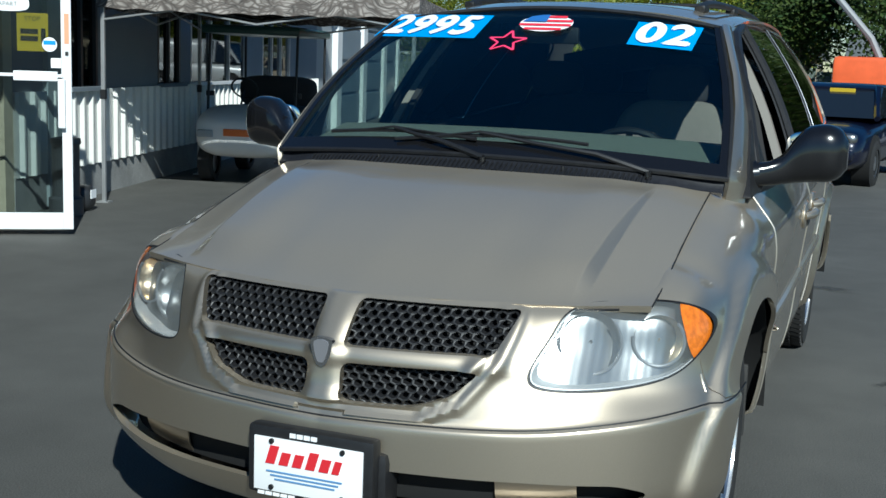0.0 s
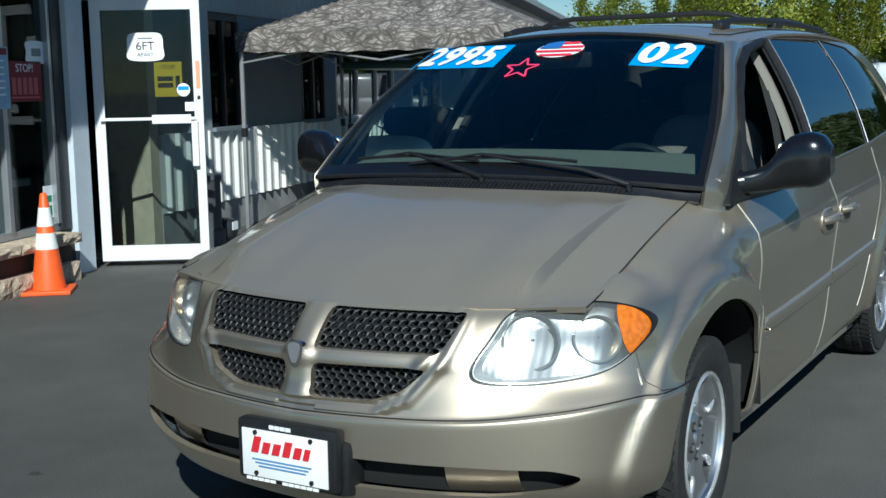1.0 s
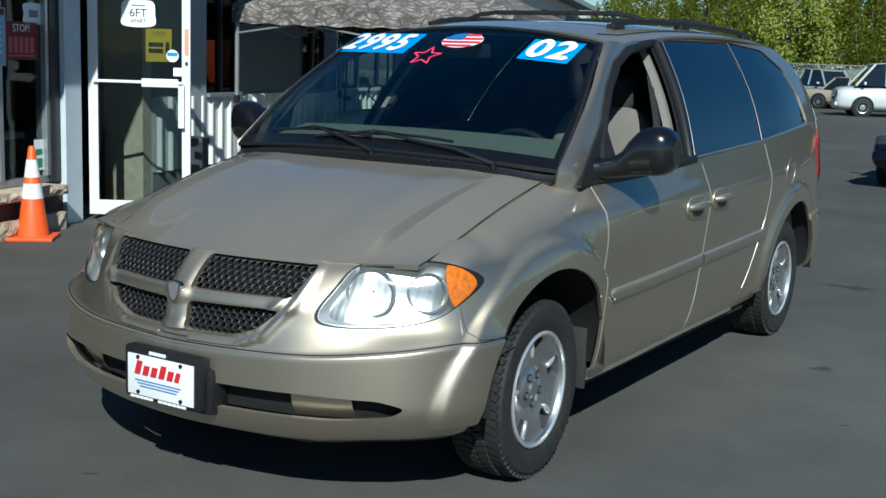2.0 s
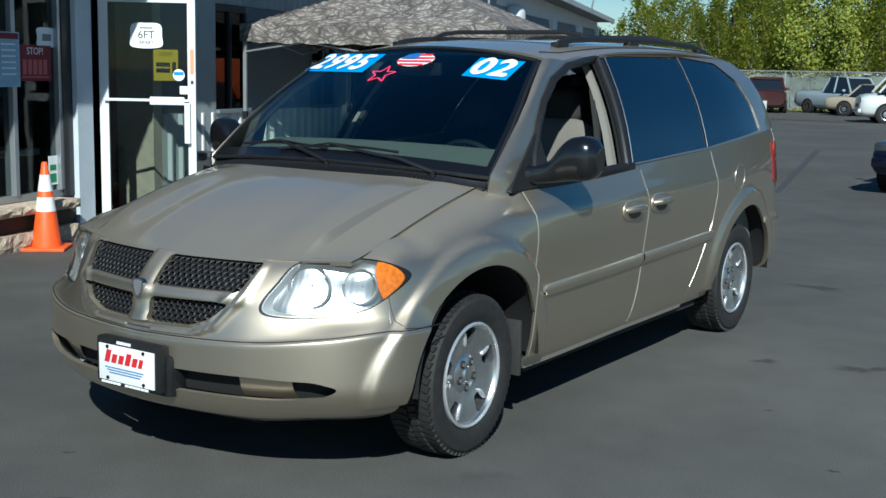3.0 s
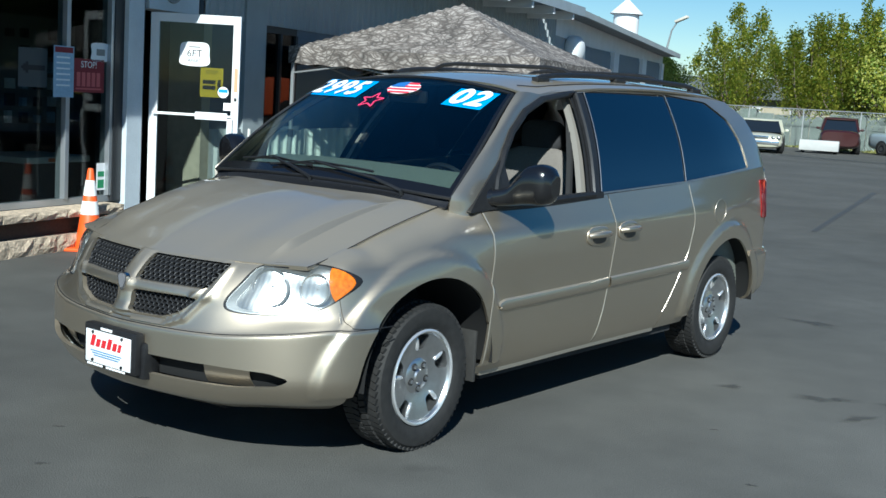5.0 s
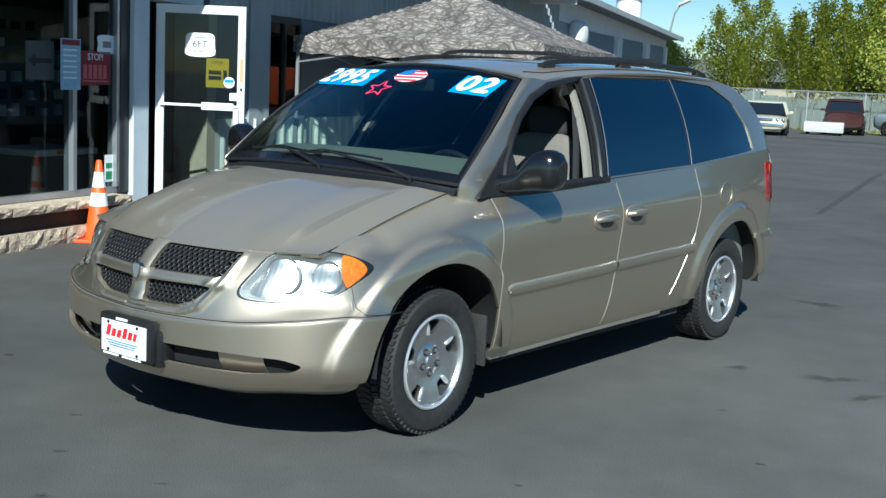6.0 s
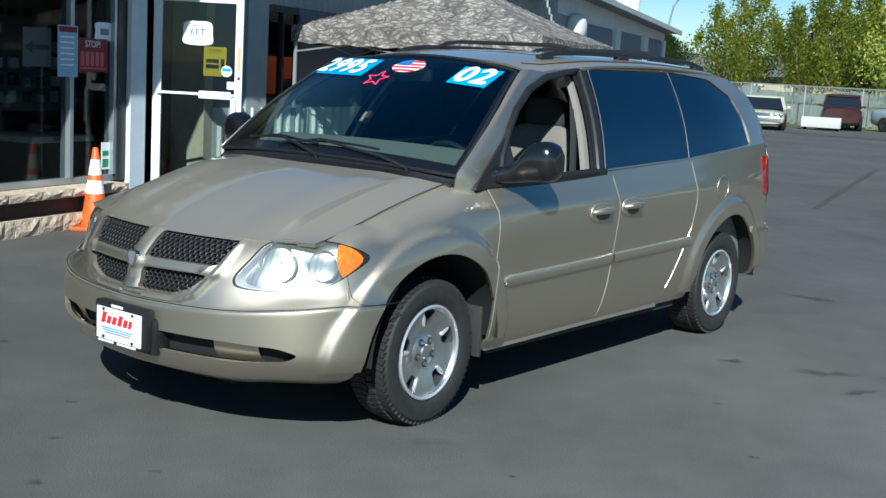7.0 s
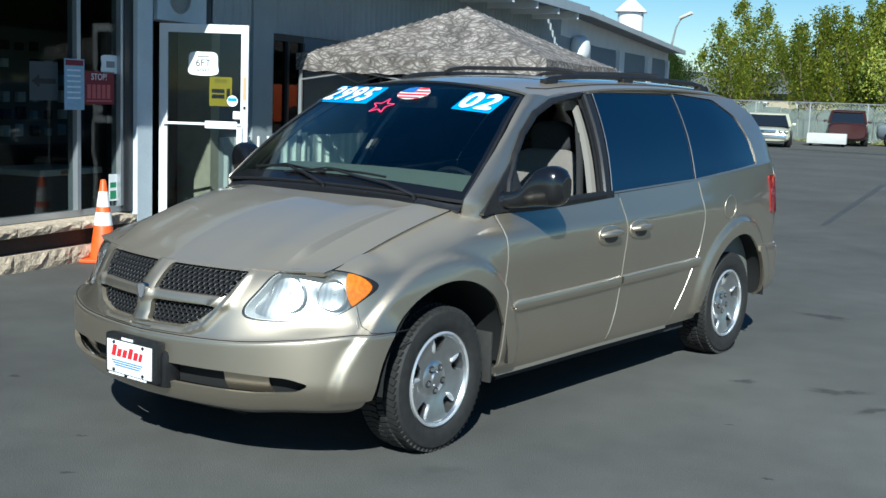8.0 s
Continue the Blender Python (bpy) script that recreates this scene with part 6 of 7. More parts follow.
# eave roof with rafter tails
eave = setting("shop_roof", boxes(((-7.5, -0.93, 3.29), (12.4, 9, 3.34))), GREY_WALL, "low roof with a deep eave over the shop front", "roof")
ROOFING = surface("grey roofing", (0.22, 0.23, 0.24), 0.8, grain=0.2, stain=0.15)
bit("roofing", boxes(((-7.5, -0.93, 3.344), (12.4, 9, 3.40))), ROOFING, eave)
bit("fascia_board", boxes(((-7.5, -0.965, 3.25), (12.4, -0.93, 3.42))), surface("blue grey fascia", (0.33, 0.38, 0.42), 0.5, stain=0.1), eave)
s = -6.6
while s < 12.4:
    bit("rafter_tail", boxes(((s, -0.93, 3.14), (s + 0.09, 0.0, 3.288))), TRIM_WHITE, eave)
    s += 1.22

# garages further along
garage = setting("wall_garage", boxes(((13.6, 0.02, 0), (24.1, 9, 3.08))), GREY_SIDING, "grey garage building with three doors", "wall")
def sloped(n0, n1, lo, hi):
    """A roof slab along the garages, falling gently to their far end."""
    bm = boxes(((12.5, n0, lo), (24.3, n1, hi)))
    for v in bm.verts:
        v.co.z -= (v.co.x - 12.5) * 0.033
    return bm


g_roof = setting("garage_roof", sloped(-0.45, 9.3, 3.46, 3.53), ROOFING, "flat garage roof with pale edge", "roof")
bit("roof_edge", sloped(-0.50, -0.45, 3.43, 3.55), GREY_SIDING, g_roof)
bit("garage_frieze", sloped(0.0, 0.3, 3.0, 3.456), TRIM_WHITE, g_roof)
for i, (a, b) in enumerate(((15.7, 18.2), (18.85, 21.25), (21.9, 23.8))):
    d = setting(f"door_{i + 2}", boxes(((a, -0.02, 0), (b, 0.02, 2.86))), surface("dark garage door", (0.17, 0.21, 0.25), 0.5, stain=0.1) if i == 0 else bpy.data.materials["dark garage door"], "dark grey sectional garage door", "garage door")
    for k in range(4):
        bit("door_panel", boxes(((a + 0.05, -0.05, 0.05 + 0.7 * k), (b - 0.05, -0.02, 0.68 + 0.7 * k), 0.01)), bpy.data.materials["dark garage door"], d)
for a in (15.2, 18.3, 21.35, 23.82):
    setting("garage_post", boxes(((a, -0.10, 0), (a + (0.48 if a < 23 else 0.26), 0.02, 2.86))), TRIM_WHITE, "white post between the garage doors", "post")
cup = thing("roof_vent", "white round roof ventilator with a cone cap", "vent", tuple(W @ Vector((23.2, 0.9, 3.15))))
cw = pose(*(W @ Vector((23.2, 0.9, 3.15))))
bm = bmesh.new()
lathe(bm, [(0, 0.36), (0.98, 0.36), (0.98, 0.30)], axis="z", seg=28)
bm.transform(cw)
part("vent_drum", bm, TRIM_WHITE, cup)
bm = bmesh.new()
lathe(bm, [(1.00, 0.46), (1.03, 0.46), (1.40, 0.06), (1.40, 0.001)], axis="z", seg=28)
bm.transform(cw)
part("vent_cap", bm, TRIM_WHITE, cup)
bm = bmesh.new()
superball(bm, (0, 0, 0), (0.34, 0.20, 0.30), 0.8, 20, 12)
bm.transform(W @ pose(14.75, -0.12, 2.72))
tagged(part("dome_lamp", bm, TRIM_WHITE), "white rounded lamp cover on the garage corner", "lamp")

# canopy tent beside the wall
def camo():
    m, n, l, b = nodes_of("branch camouflage cloth")
    co = n.new("ShaderNodeTexCoord").outputs["Object"]
    wv = n.new("ShaderNodeTexNoise")
    wv.inputs["Scale"].default_value, wv.inputs["Detail"].default_value = 1.6, 3
    l.new(co, wv.inputs["Vector"])
    ad = n.new("ShaderNodeMix")
    ad.data_type = "VECTOR"
    ad.inputs[0].default_value = 0.35
    l.new(co, ad.inputs[4]), l.new(wv.outputs[1], ad.inputs[5])
    cols = None
    for scale, lo, hi, dark in ((13.0, 0.0, 0.16, (0.06, 0.052, 0.047, 1)), (30.0, 0.0, 0.22, (0.12, 0.10, 0.088, 1))):
        v = n.new("ShaderNodeTexVoronoi")
        v.feature = "DISTANCE_TO_EDGE"
        v.inputs["Scale"].default_value = scale
        st = n.new("ShaderNodeMapping")
        st.inputs["Scale"].default_value = (0.6, 0.6, 1.5)
        l.new(ad.outputs[1], st.inputs[0])
        l.new(st.outputs[0], v.inputs["Vector"])
        r = n.new("ShaderNodeMapRange")
        r.inputs[1].default_value, r.inputs[2].default_value = lo, hi
        l.new(v.outputs["Distance"], r.inputs[0])
        mx = n.new("ShaderNodeMix")
        mx.data_type = "RGBA"
        l.new(r.outputs[0], mx.inputs[0])
        mx.inputs[6].default_value = dark
        if cols is None:
            mx.inputs[7].default_value = (0.35, 0.315, 0.285, 1)
        else:
            l.new(cols, mx.inputs[7])
        cols = mx.outputs[2]
    t = n.new("ShaderNodeTexNoise")
    t.inputs["Scale"].default_value, t.inputs["Detail"].default_value = 4, 5
    l.new(co, t.inputs["Vector"])
    r = n.new("ShaderNodeMapRange")
    r.inputs[1].default_value, r.inputs[2].default_value, r.inputs[3].default_value, r.inputs[4].default_value = 0.35, 0.65, 0.65, 1.2
    l.new(t.outputs[0], r.inputs[0])
    mx = n.new("ShaderNodeMix")
    mx.data_type, mx.blend_type = "RGBA", "MULTIPLY"
    mx.inputs[0].default_value = 1
    l.new(cols, mx.inputs[6]), l.new(r.outputs[0], mx.inputs[7])
    l.new(mx.outputs[2], b.inputs["Base Color"])
    b.inputs["Roughness"].default_value = 0.85
    return m


CAMO = camo()
TS, TN, TL, TZ, TP = 2.37, 0.29, 3.05, 2.06, 2.73
tent = thing("canopy_tent", "grey brown branch camouflage canopy tent on grey legs", "canopy tent", tuple(W @ Vector((TS + TL / 2, -TN - TL / 2, 0))))
TM = W @ pose(TS, -TN, 0)


def canopy(u, v):
    """u, v from -1 to 1 over the square roof; it sags between the ridges."""
    a = max(abs(u), abs(v))
    z = TZ + (TP - TZ) * (1 - a) ** 1.06
    e = min(abs(u), abs(v)) / max(a, 1e-6)
    z -= 0.07 * (1 - e) * a * (1 - a) * 2 + 0.02 * (1 - e) * a
    return (u + 1) * TL / 2, -(v + 1) * TL / 2, z


me = shell(canopy, np.linspace(-1, 1, 41), np.linspace(-1, 1, 41), 0.004, flip=True)
me.transform(TM)
part("tent_roof", me, CAMO, tent, smooth=25)
for k, (dx, dy) in enumerate(((1, 0), (0, -1), (1, 0), (0, -1))):
    x0, y0 = ((0, 0.012), (-0.012, 0), (0, -TL - 0.012), (TL + 0.012, 0))[k]
    def val(u, t, x0=x0, y0=y0, dx=dx, dy=dy):
        w = 0.012 * math.sin(u * 23) * t
        return x0 + dx * u * TL + w * dy, y0 + dy * u * TL + w * dx, TZ - 0.20 * t + (0.008 * math.sin(u * 60) if t == 1 else 0) - 0.02 * math.sin(math.pi * u)
    me = shell(val, np.linspace(-0.004, 1.004, 60), [0, 0.3, 0.36, 0.7, 1.0], 0.004)
    me.transform(TM)
    part("valance", me, CAMO, tent)
STEEL = surface("grey tent steel", (0.42, 0.43, 0.43), 0.4, 0.6, stain=0.1)
for x, y in ((0.03, -0.03), (TL - 0.03, -0.03), (0.03, -TL + 0.03), (TL - 0.03, -TL + 0.03)):
    leg_ = bit("tent_leg", boxes(((x - 0.018, y - 0.018, 0), (x + 0.018, y + 0.018, TZ), 0.003)), STEEL, tent, m=TM)
    bit("leg_foot", boxes(((x - 0.06, y - 0.06, 0), (x + 0.06, y + 0.06, 0.012))), STEEL, leg_, m=TM)
    bit("leg_slider", boxes(((x - 0.026, y - 0.026, 1.0), (x + 0.026, y + 0.026, 1.09), 0.004)), BLACK_TRIM, leg_, m=TM)
for y in (-0.03, -TL + 0.03):
    x = 0.03 if y > -1 else TL - 0.03
    for a, b in ((1.75, 1.98), (1.98, 1.75)):
        for k, (p, q) in enumerate((((0.03, y, a), (TL / 2, y, b)), ((TL / 2, y, b), (TL - 0.03, y, a)), ((x, -0.03, a), (x, -TL / 2, b)), ((x, -TL / 2, b), (x, -TL + 0.03, a)))):
            bm = bmesh.new()
            cyl(bm, p, q, 0.011, seg=6)
            bit("truss_bar", bm, STEEL, tent, m=TM)
weight = thing("weight_bag", "dark weight bag with white label beside the tent leg", "weight bag", tuple(W @ Vector((1.75, -0.35, 0))))
bm = bmesh.new()
superball(bm, (1.75, -0.35, 0.12), (0.13, 0.13, 0.12), 0.7)
bit("bag", bm, DARK_FRAME, weight, smooth=40)
bit("label_tag", boxes(((1.68, -0.485, 0.12), (1.80, -0.478, 0.20))), STICKER_WHITE, weight)
can = thing("trash_can", "dark grey waste bin beside the doorway", "waste bin", tuple(W @ Vector((1.45, -0.35, 0))))
bm = bmesh.new()
lathe(bm, [(0.0, 0.001), (0.0, 0.15), (0.15, 0.15), (0.17, 0.12), (0.62, 0.12), (0.64, 0.135), (0.68, 0.13), (0.70, 0.02), (0.70, 0.001)], axis="z", seg=24, at=(1.45, -0.35, 0))
bit("bin_body", bm, surface("dark grey plastic", (0.06, 0.065, 0.07), 0.5), can, smooth=40)

# traffic cone
CONE = surface("orange cone rubber", (0.85, 0.11, 0.015), 0.5, stain=0.1, stain_scale=8)
REFLECT = surface("white reflective sleeve", (0.82, 0.82, 0.80), 0.35, stain=0.06, stain_scale=10)
CX, CY = -4.93, 2.36
cone = thing("traffic_cone", "orange traffic cone with two white sleeves by the ledge", "traffic cone", (CX, CY, 0))
bm = boxes(((-0.18, -0.18, 0), (0.18, 0.18, 0.03), 0.01))
bm.transform(pose(CX, CY, 0, 0, 0, 40))
part("cone_base", bm, CONE, cone)
for nm, z0, z1, mat, out in (("cone_body", 0.03, 0.74, CONE, 0), ("sleeve", 0.33, 0.45, REFLECT, 0.003), ("sleeve", 0.50, 0.64, REFLECT, 0.003)):
    bm = bmesh.new()
    rad = lambda z: 0.125 - (z - 0.03) / 0.71 * 0.10
    prof = [(z0, 0.001)] if out == 0 else [(z0, rad(z0) - 0.002)]
    prof += [(z0, rad(z0) + out), (z1, rad(z1) + out)] + ([(z1 + 0.008, rad(z1) * 0.7), (z1 + 0.008, 0.001)] if out == 0 else [(z1, rad(z1) - 0.002)])
    lathe(bm, prof, axis="z", seg=28, at=(CX, CY, 0))
    part(nm, bm, mat, cone)

# ---- golf cart, parked cars, fence, houses, trees ----
def wheel_simple(m, r, w, parent, hub=RIM):
    bm = bmesh.new()
    lathe(bm, [(-w / 2, r * 0.62), (-w / 2, r * 0.9), (-w / 2 + 0.02, r), (w / 2 - 0.02, r), (w / 2, r * 0.9), (w / 2, r * 0.62)], seg=24)
    bm.transform(m)
    t = part("wheel", bm, RUBBER, parent)
    bm = bmesh.new()
    lathe(bm, [(-w / 2 + 0.03, 0.001), (-w / 2 + 0.03, r * 0.62), (w / 2 - 0.01, r * 0.64), (w / 2 - 0.03, r * 0.5), (w / 2 - 0.015, r * 0.2), (w / 2 - 0.01, 0.001)], seg=20)
    bm.transform(m)
    part("rim", bm, hub, t)


CART = surface("white golf cart plastic", (0.80, 0.79, 0.76), 0.35, coat=0.3, stain=0.04)
CARTM = W @ pose(5.6, -1.1, 0, 0, 0, 90)        # nose towards the street end
cart = thing("golf_cart", "white golf cart with dark green top under the tent", "golf cart", tuple(CARTM.translation))
def cart_bit(name, bm, mat, label="", smooth=40):
    bm.transform(CARTM)
    return part(name, bm, mat, cart, label, smooth)
bm = bmesh.new()
vs = superball(bm, (0, 0, 0), (0.56, 0.42, 0.30), 0.6)
for v in vs:
    if v.co.z > 0 and v.co.y > 0:
        v.co.z *= 1 - 0.35 * v.co.y / 0.42
bm.transform(pose(0, 0.88, 0.60))
cart_bit("cart_nose", bm, CART)
bm = boxes(((-0.54, -1.15, 0.30), (0.54, 0.9, 0.42), 0.03))
cart_bit("cart_floor", bm, CART)
bm = bmesh.new()
superball(bm, (0, -0.75, 0.60), (0.56, 0.45, 0.26), 0.5)
cart_bit("cart_rear", bm, CART)
bm = bmesh.new()
superball(bm, (0, -0.30, 0.78), (0.50, 0.28, 0.09), 0.5)
superball(bm, (0, -0.60, 1.02), (0.50, 0.08, 0.20), 0.5)
cart_bit("cart_seat", bm, DARK_SEAT)
GREEN_TOP = surface("dark green cart top", (0.015, 0.06, 0.055), 0.45, coat=0.2)
cart_bit("cart_top", boxes(((-0.58, -1.0, 1.70), (0.58, 0.80, 1.80), 0.04)), GREEN_TOP)
for x in (-0.52, 0.52):
    for y0, y1 in ((0.72, 0.62), (-0.92, -0.92)):
        bm = bmesh.new()
        tube(bm, [(x, y0, 0.62), (x, y1, 1.72)], 0.016, 8)
        cart_bit("top_post", bm, BLACK_TRIM)
    for y in (0.78, -0.75):
        wheel_simple(CARTM @ pose(x * 0.92, y, 0.22, 0, 0, 0 if x > 0 else 180), 0.22, 0.17, cart)
    cart_bit("cart_headlight", boxes(((x * 0.72 - 0.09, 1.22, 0.54), (x * 0.72 + 0.09, 1.31, 0.62), 0.015)), surface("grey lamp", (0.35, 0.36, 0.36), 0.2))
    cart_bit("cart_mirror", boxes(((x - 0.05, 0.60, 0.98), (x + 0.05, 0.63, 1.04), 0.01)), BLACK_TRIM)
cart_bit("orange_reflector", boxes(((-0.16, 1.28, 0.56), (0.16, 1.315, 0.64), 0.01)), surface("orange cart panel", (0.75, 0.17, 0.03), 0.4))
bm = bmesh.new()
tube(bm, [(0.22, 0.42, 0.80), (0.22, 0.22, 1.05)], 0.015, 6)
ring = [Vector((0.22, 0.20, 1.07)) + Vector((0.16 * math.cos(a), 0.10 * math.sin(a), 0.12 * math.sin(a))) for a in np.linspace(0, 6.283, 20)]
tube(bm, ring, 0.012, 6)
cart_bit("cart_steering_wheel", bm, BLACK_TRIM)


def section_body(L, ys, half, bottom, top, n=14, e=4.0):
    """A lofted car body: at each y a rounded box section of half width, bottom and top."""
    bm, rows = bmesh.new(), []
    for y, w, b, t in zip(ys, half, bottom, top):
        row = []
        for k in range(2 * n):
            a = math.pi * 2 * k / (2 * n)
            f = lambda c: math.copysign(abs(c) ** (2 / e), c)
            row.append(bm.verts.new((w * f(math.cos(a)), y, (b + t) / 2 + (t - b) / 2 * f(math.sin(a)))))
        rows.append(row)
    for a, b in zip(rows, rows[1:]):
        for k in range(2 * n):
            bm.faces.new((a[k], a[(k + 1) % (2 * n)], b[(k + 1) % (2 * n)], b[k]))
    bm.faces.new(rows[0][::-1]), bm.faces.new(rows[-1])
    bmesh.ops.recalc_face_normals(bm, faces=bm.faces)
    return bm


def make_car(name, label, m, color, L=4.6, Wd=1.78, H=1.45, cabin=(0.30, 0.42, 0.80, 0.92), deck=0.94, belt_z=0.92, wheel_r=0.31, style="sedan", chrome=False, category="car"):
    """A parked car, nose at -y, centred on its base. cabin: where the glass starts, the roof starts, the roof ends and the glass ends, along the length."""
    mat = surface(name + " paint " + label.split()[0], color, 0.3, 0.25, 0.8, grain=0.03)
    car = thing(name, label, category, group="parked cars")
    car.matrix_basis = m

    def cp(nm, bm, mt, lb="", smooth=40, parent=None):
        bm.transform(m)
        return part(nm, bm, mt, parent or car, lb, smooth)
    y0 = -L / 2
    hw = Wd / 2
    ys = [y0, y0 + 0.04, y0 + 0.16, y0 + 0.35, y0 + L * 0.30, y0 + L * 0.5, y0 + L * 0.75, y0 + L - 0.3, y0 + L - 0.08, y0 + L]
    hood_z = belt_z - 0.10
    tops = [0.60, 0.68, 0.74, 0.80, hood_z + 0.03, belt_z, belt_z + 0.02, deck, deck - 0.05, deck - 0.2]
    if style == "van":
        tops = [0.78, 0.98, 1.06, 1.10, 1.16, 1.18, 1.18, 1.18, 1.16, 1.05]
    if style == "truck":
        tops = [0.75, 0.92, 1.0, 1.03, 1.06, 1.08, 1.08, 1.08, 1.06, 1.0]
    cp("body", section_body(L, ys, [hw * k for k in (0.80, 0.88, 0.94, 0.97, 1, 1, 1, 0.97, 0.92, 0.85)], [0.34, 0.26, 0.22, 0.20, 0.20, 0.20, 0.20, 0.24, 0.28, 0.36], tops), mat)
    a, b, c, d = [y0 + L * k for k in cabin]
    z0 = (1.05 if style == "truck" else belt_z) - 0.04
    cy = [a, b, c, d]
    bm = bmesh.new()
    lo = [(hw * 0.93, a, z0), (hw * 0.95, (a + b) / 2 + 0.2, z0), (hw * 0.95, c, z0), (hw * 0.90, d, z0)]
    hi = [(hw * 0.74, b - 0.03, H - 0.05), (hw * 0.77, b + 0.25, H - 0.02), (hw * 0.77, c - 0.1, H - 0.02), (hw * 0.72, c, H - 0.05)]
    rows = []
    for sx in (1, -1):
        rows.append([[bm.verts.new((sx * p[0], p[1], p[2])) for p in lo], [bm.verts.new((sx * p[0], p[1], p[2])) for p in hi]])
    for (l_, h_) in rows:
        for k in range(3):
            bm.faces.new((l_[k], l_[k + 1], h_[k + 1], h_[k]))
    (l1, h1), (l2, h2) = rows
    bm.faces.new((l1[0], h1[0], h2[0], l2[0])), bm.faces.new((l1[3], h1[3], h2[3], l2[3]))
    for k in range(3):
        bm.faces.new((h1[k], h1[k + 1], h2[k + 1], h2[k]))
        bm.faces.new((l1[k], l1[k + 1], l2[k + 1], l2[k]))
    cp("cabin_glass", bm, surface("dark car glass", (0.012, 0.016, 0.022), 0.05, coat=0.5) if "dark car glass" not in bpy.data.materials else bpy.data.materials["dark car glass"], smooth=0)
    bm = section_body(0, [b - 0.10, b, b + 0.25, c - 0.15, c + 0.02, c + 0.10], [hw * k for k in (0.70, 0.76, 0.79, 0.79, 0.75, 0.68)], [H - 0.09, H - 0.07, H - 0.06, H - 0.06, H - 0.07, H - 0.10], [H - 0.05, H - 0.01, H + 0.01, H + 0.01, H - 0.01, H - 0.06], e=3)
    cp("roof", bm, mat)
    for sx in (1, -1):
        for p, q in ((lo[0], hi[0]), (lo[3], hi[3]), ((hw * 0.955, (b + c) / 2, z0), (hw * 0.78, (b + c) / 2, H - 0.03))):
            bm = bmesh.new()
            tube(bm, [(sx * p[0], p[1], p[2]), (sx * q[0], q[1], q[2])], 0.045, 6)
            cp("pillar", bm, mat)
        for y in (y0 + L * 0.19, y0 + L * 0.80):
            wheel_simple(m @ pose(sx * (hw - 0.075), y, wheel_r, 0, 0, 0 if sx > 0 else 180), wheel_r, 0.2, car)
            # black disc round the wheel stands for the shade inside the arch
            bm = bmesh.new()
            cyl(bm, (sx * (hw - 0.24), y, wheel_r + 0.02), (sx * (hw + 0.004), y, wheel_r + 0.02), wheel_r * 1.18, seg=24)
            cp("wheel_arch", bm, DARK_VOID)
        lz = 0.66 if style != "truck" else 0.82
        bm = bmesh.new()
        superball(bm, (sx * hw * 0.66, y0 + 0.10, lz), (hw * 0.22, 0.09, 0.075), 0.6, 16, 10)
        if not chrome:
            cp("headlight", bm, REFLECTOR)
        else:
            bm.free()
            for k in (0.60, 0.82):
                bm = bmesh.new()
                superball(bm, (sx * hw * k, y0 + 0.04, lz - 0.02), (0.085, 0.06, 0.085), 0.9, 16, 10)
                cp("headlight", bm, REFLECTOR)
        bm = bmesh.new()
        superball(bm, (sx * (hw + 0.09), a + 0.30, z0 + 0.10), (0.09, 0.05, 0.06), 0.7, 14, 8)
        cp("mirror", bm, mat)
    bm = boxes(((-hw * 0.42, y0 - 0.01, 0.58), (hw * 0.42, y0 + 0.08, 0.72), 0.02)) if style != "truck" else boxes(((-hw * 0.42, y0 - 0.02, 0.72), (hw * 0.42, y0 + 0.08, 0.93), 0.02))
    gr = cp("grille", bm, CHROME if chrome else BLACK_TRIM)
    if chrome:
        for k in range(3):
            cp("grille_slot", boxes(((-hw * 0.39, y0 - 0.014, 0.595 + 0.04 * k), (hw * 0.39, y0 + 0.02, 0.612 + 0.04 * k))), DARK_METAL, parent=gr)
    bm = boxes(((-hw * 0.86, y0 - 0.06, 0.38), (hw * 0.86, y0 + 0.1, 0.52), 0.04))
    cp("bumper", bm, CHROME if chrome else mat)
    return car


# near dark blue car and its stickers
BLUE_AT = pose(0.32, 15.0, 0, 0, 0, -9)
blue = make_car("hatchback", "dark blue hatchback with price stickers on its windshield", BLUE_AT, (0.004, 0.006, 0.02), L=4.4, Wd=1.74, H=1.37, cabin=(0.24, 0.42, 0.86, 0.97), deck=1.0, belt_z=0.95)
for nm, x, z, w, h, mat in (("sticker", -0.46, 1.27, 0.34, 0.085, surface("pale figures", (0.5, 0.75, 0.8), 0.5)), ("sticker", -0.33, 1.19, 0.26, 0.035, YELLOW), ("sticker", 0.18, 1.26, 0.36, 0.09, YELLOW)):
    y = -2.2 + 4.4 * (0.24 + (0.42 - 0.24) * (z - 0.91) / 0.41) - 0.035
    bm = boxes(((x - w / 2, y - 0.006, z - h / 2), (x + w / 2, y + 0.012, z + h / 2), 0.004))
    bm.transform(BLUE_AT)
    part(nm, bm, mat, blue, smooth=0)
make_car("station_wagon", "silver station wagon parked in the back row", pose(5.2, 22.5, 0, 0, 0, 62), (0.42, 0.41, 0.42), L=4.8, H=1.6, cabin=(0.24, 0.36, 0.90, 0.98), deck=1.0)
make_car("small_car", "bright blue small car in the back row", pose(6.4, 20.0, 0, 0, 0, 20), (0.02, 0.09, 0.32), L=4.2, H=1.48, cabin=(0.24, 0.40, 0.86, 0.97), deck=0.98)
loader = thing("loader", "orange machine with a grey boom behind the cars", "loader", (1.3, 33, 0))
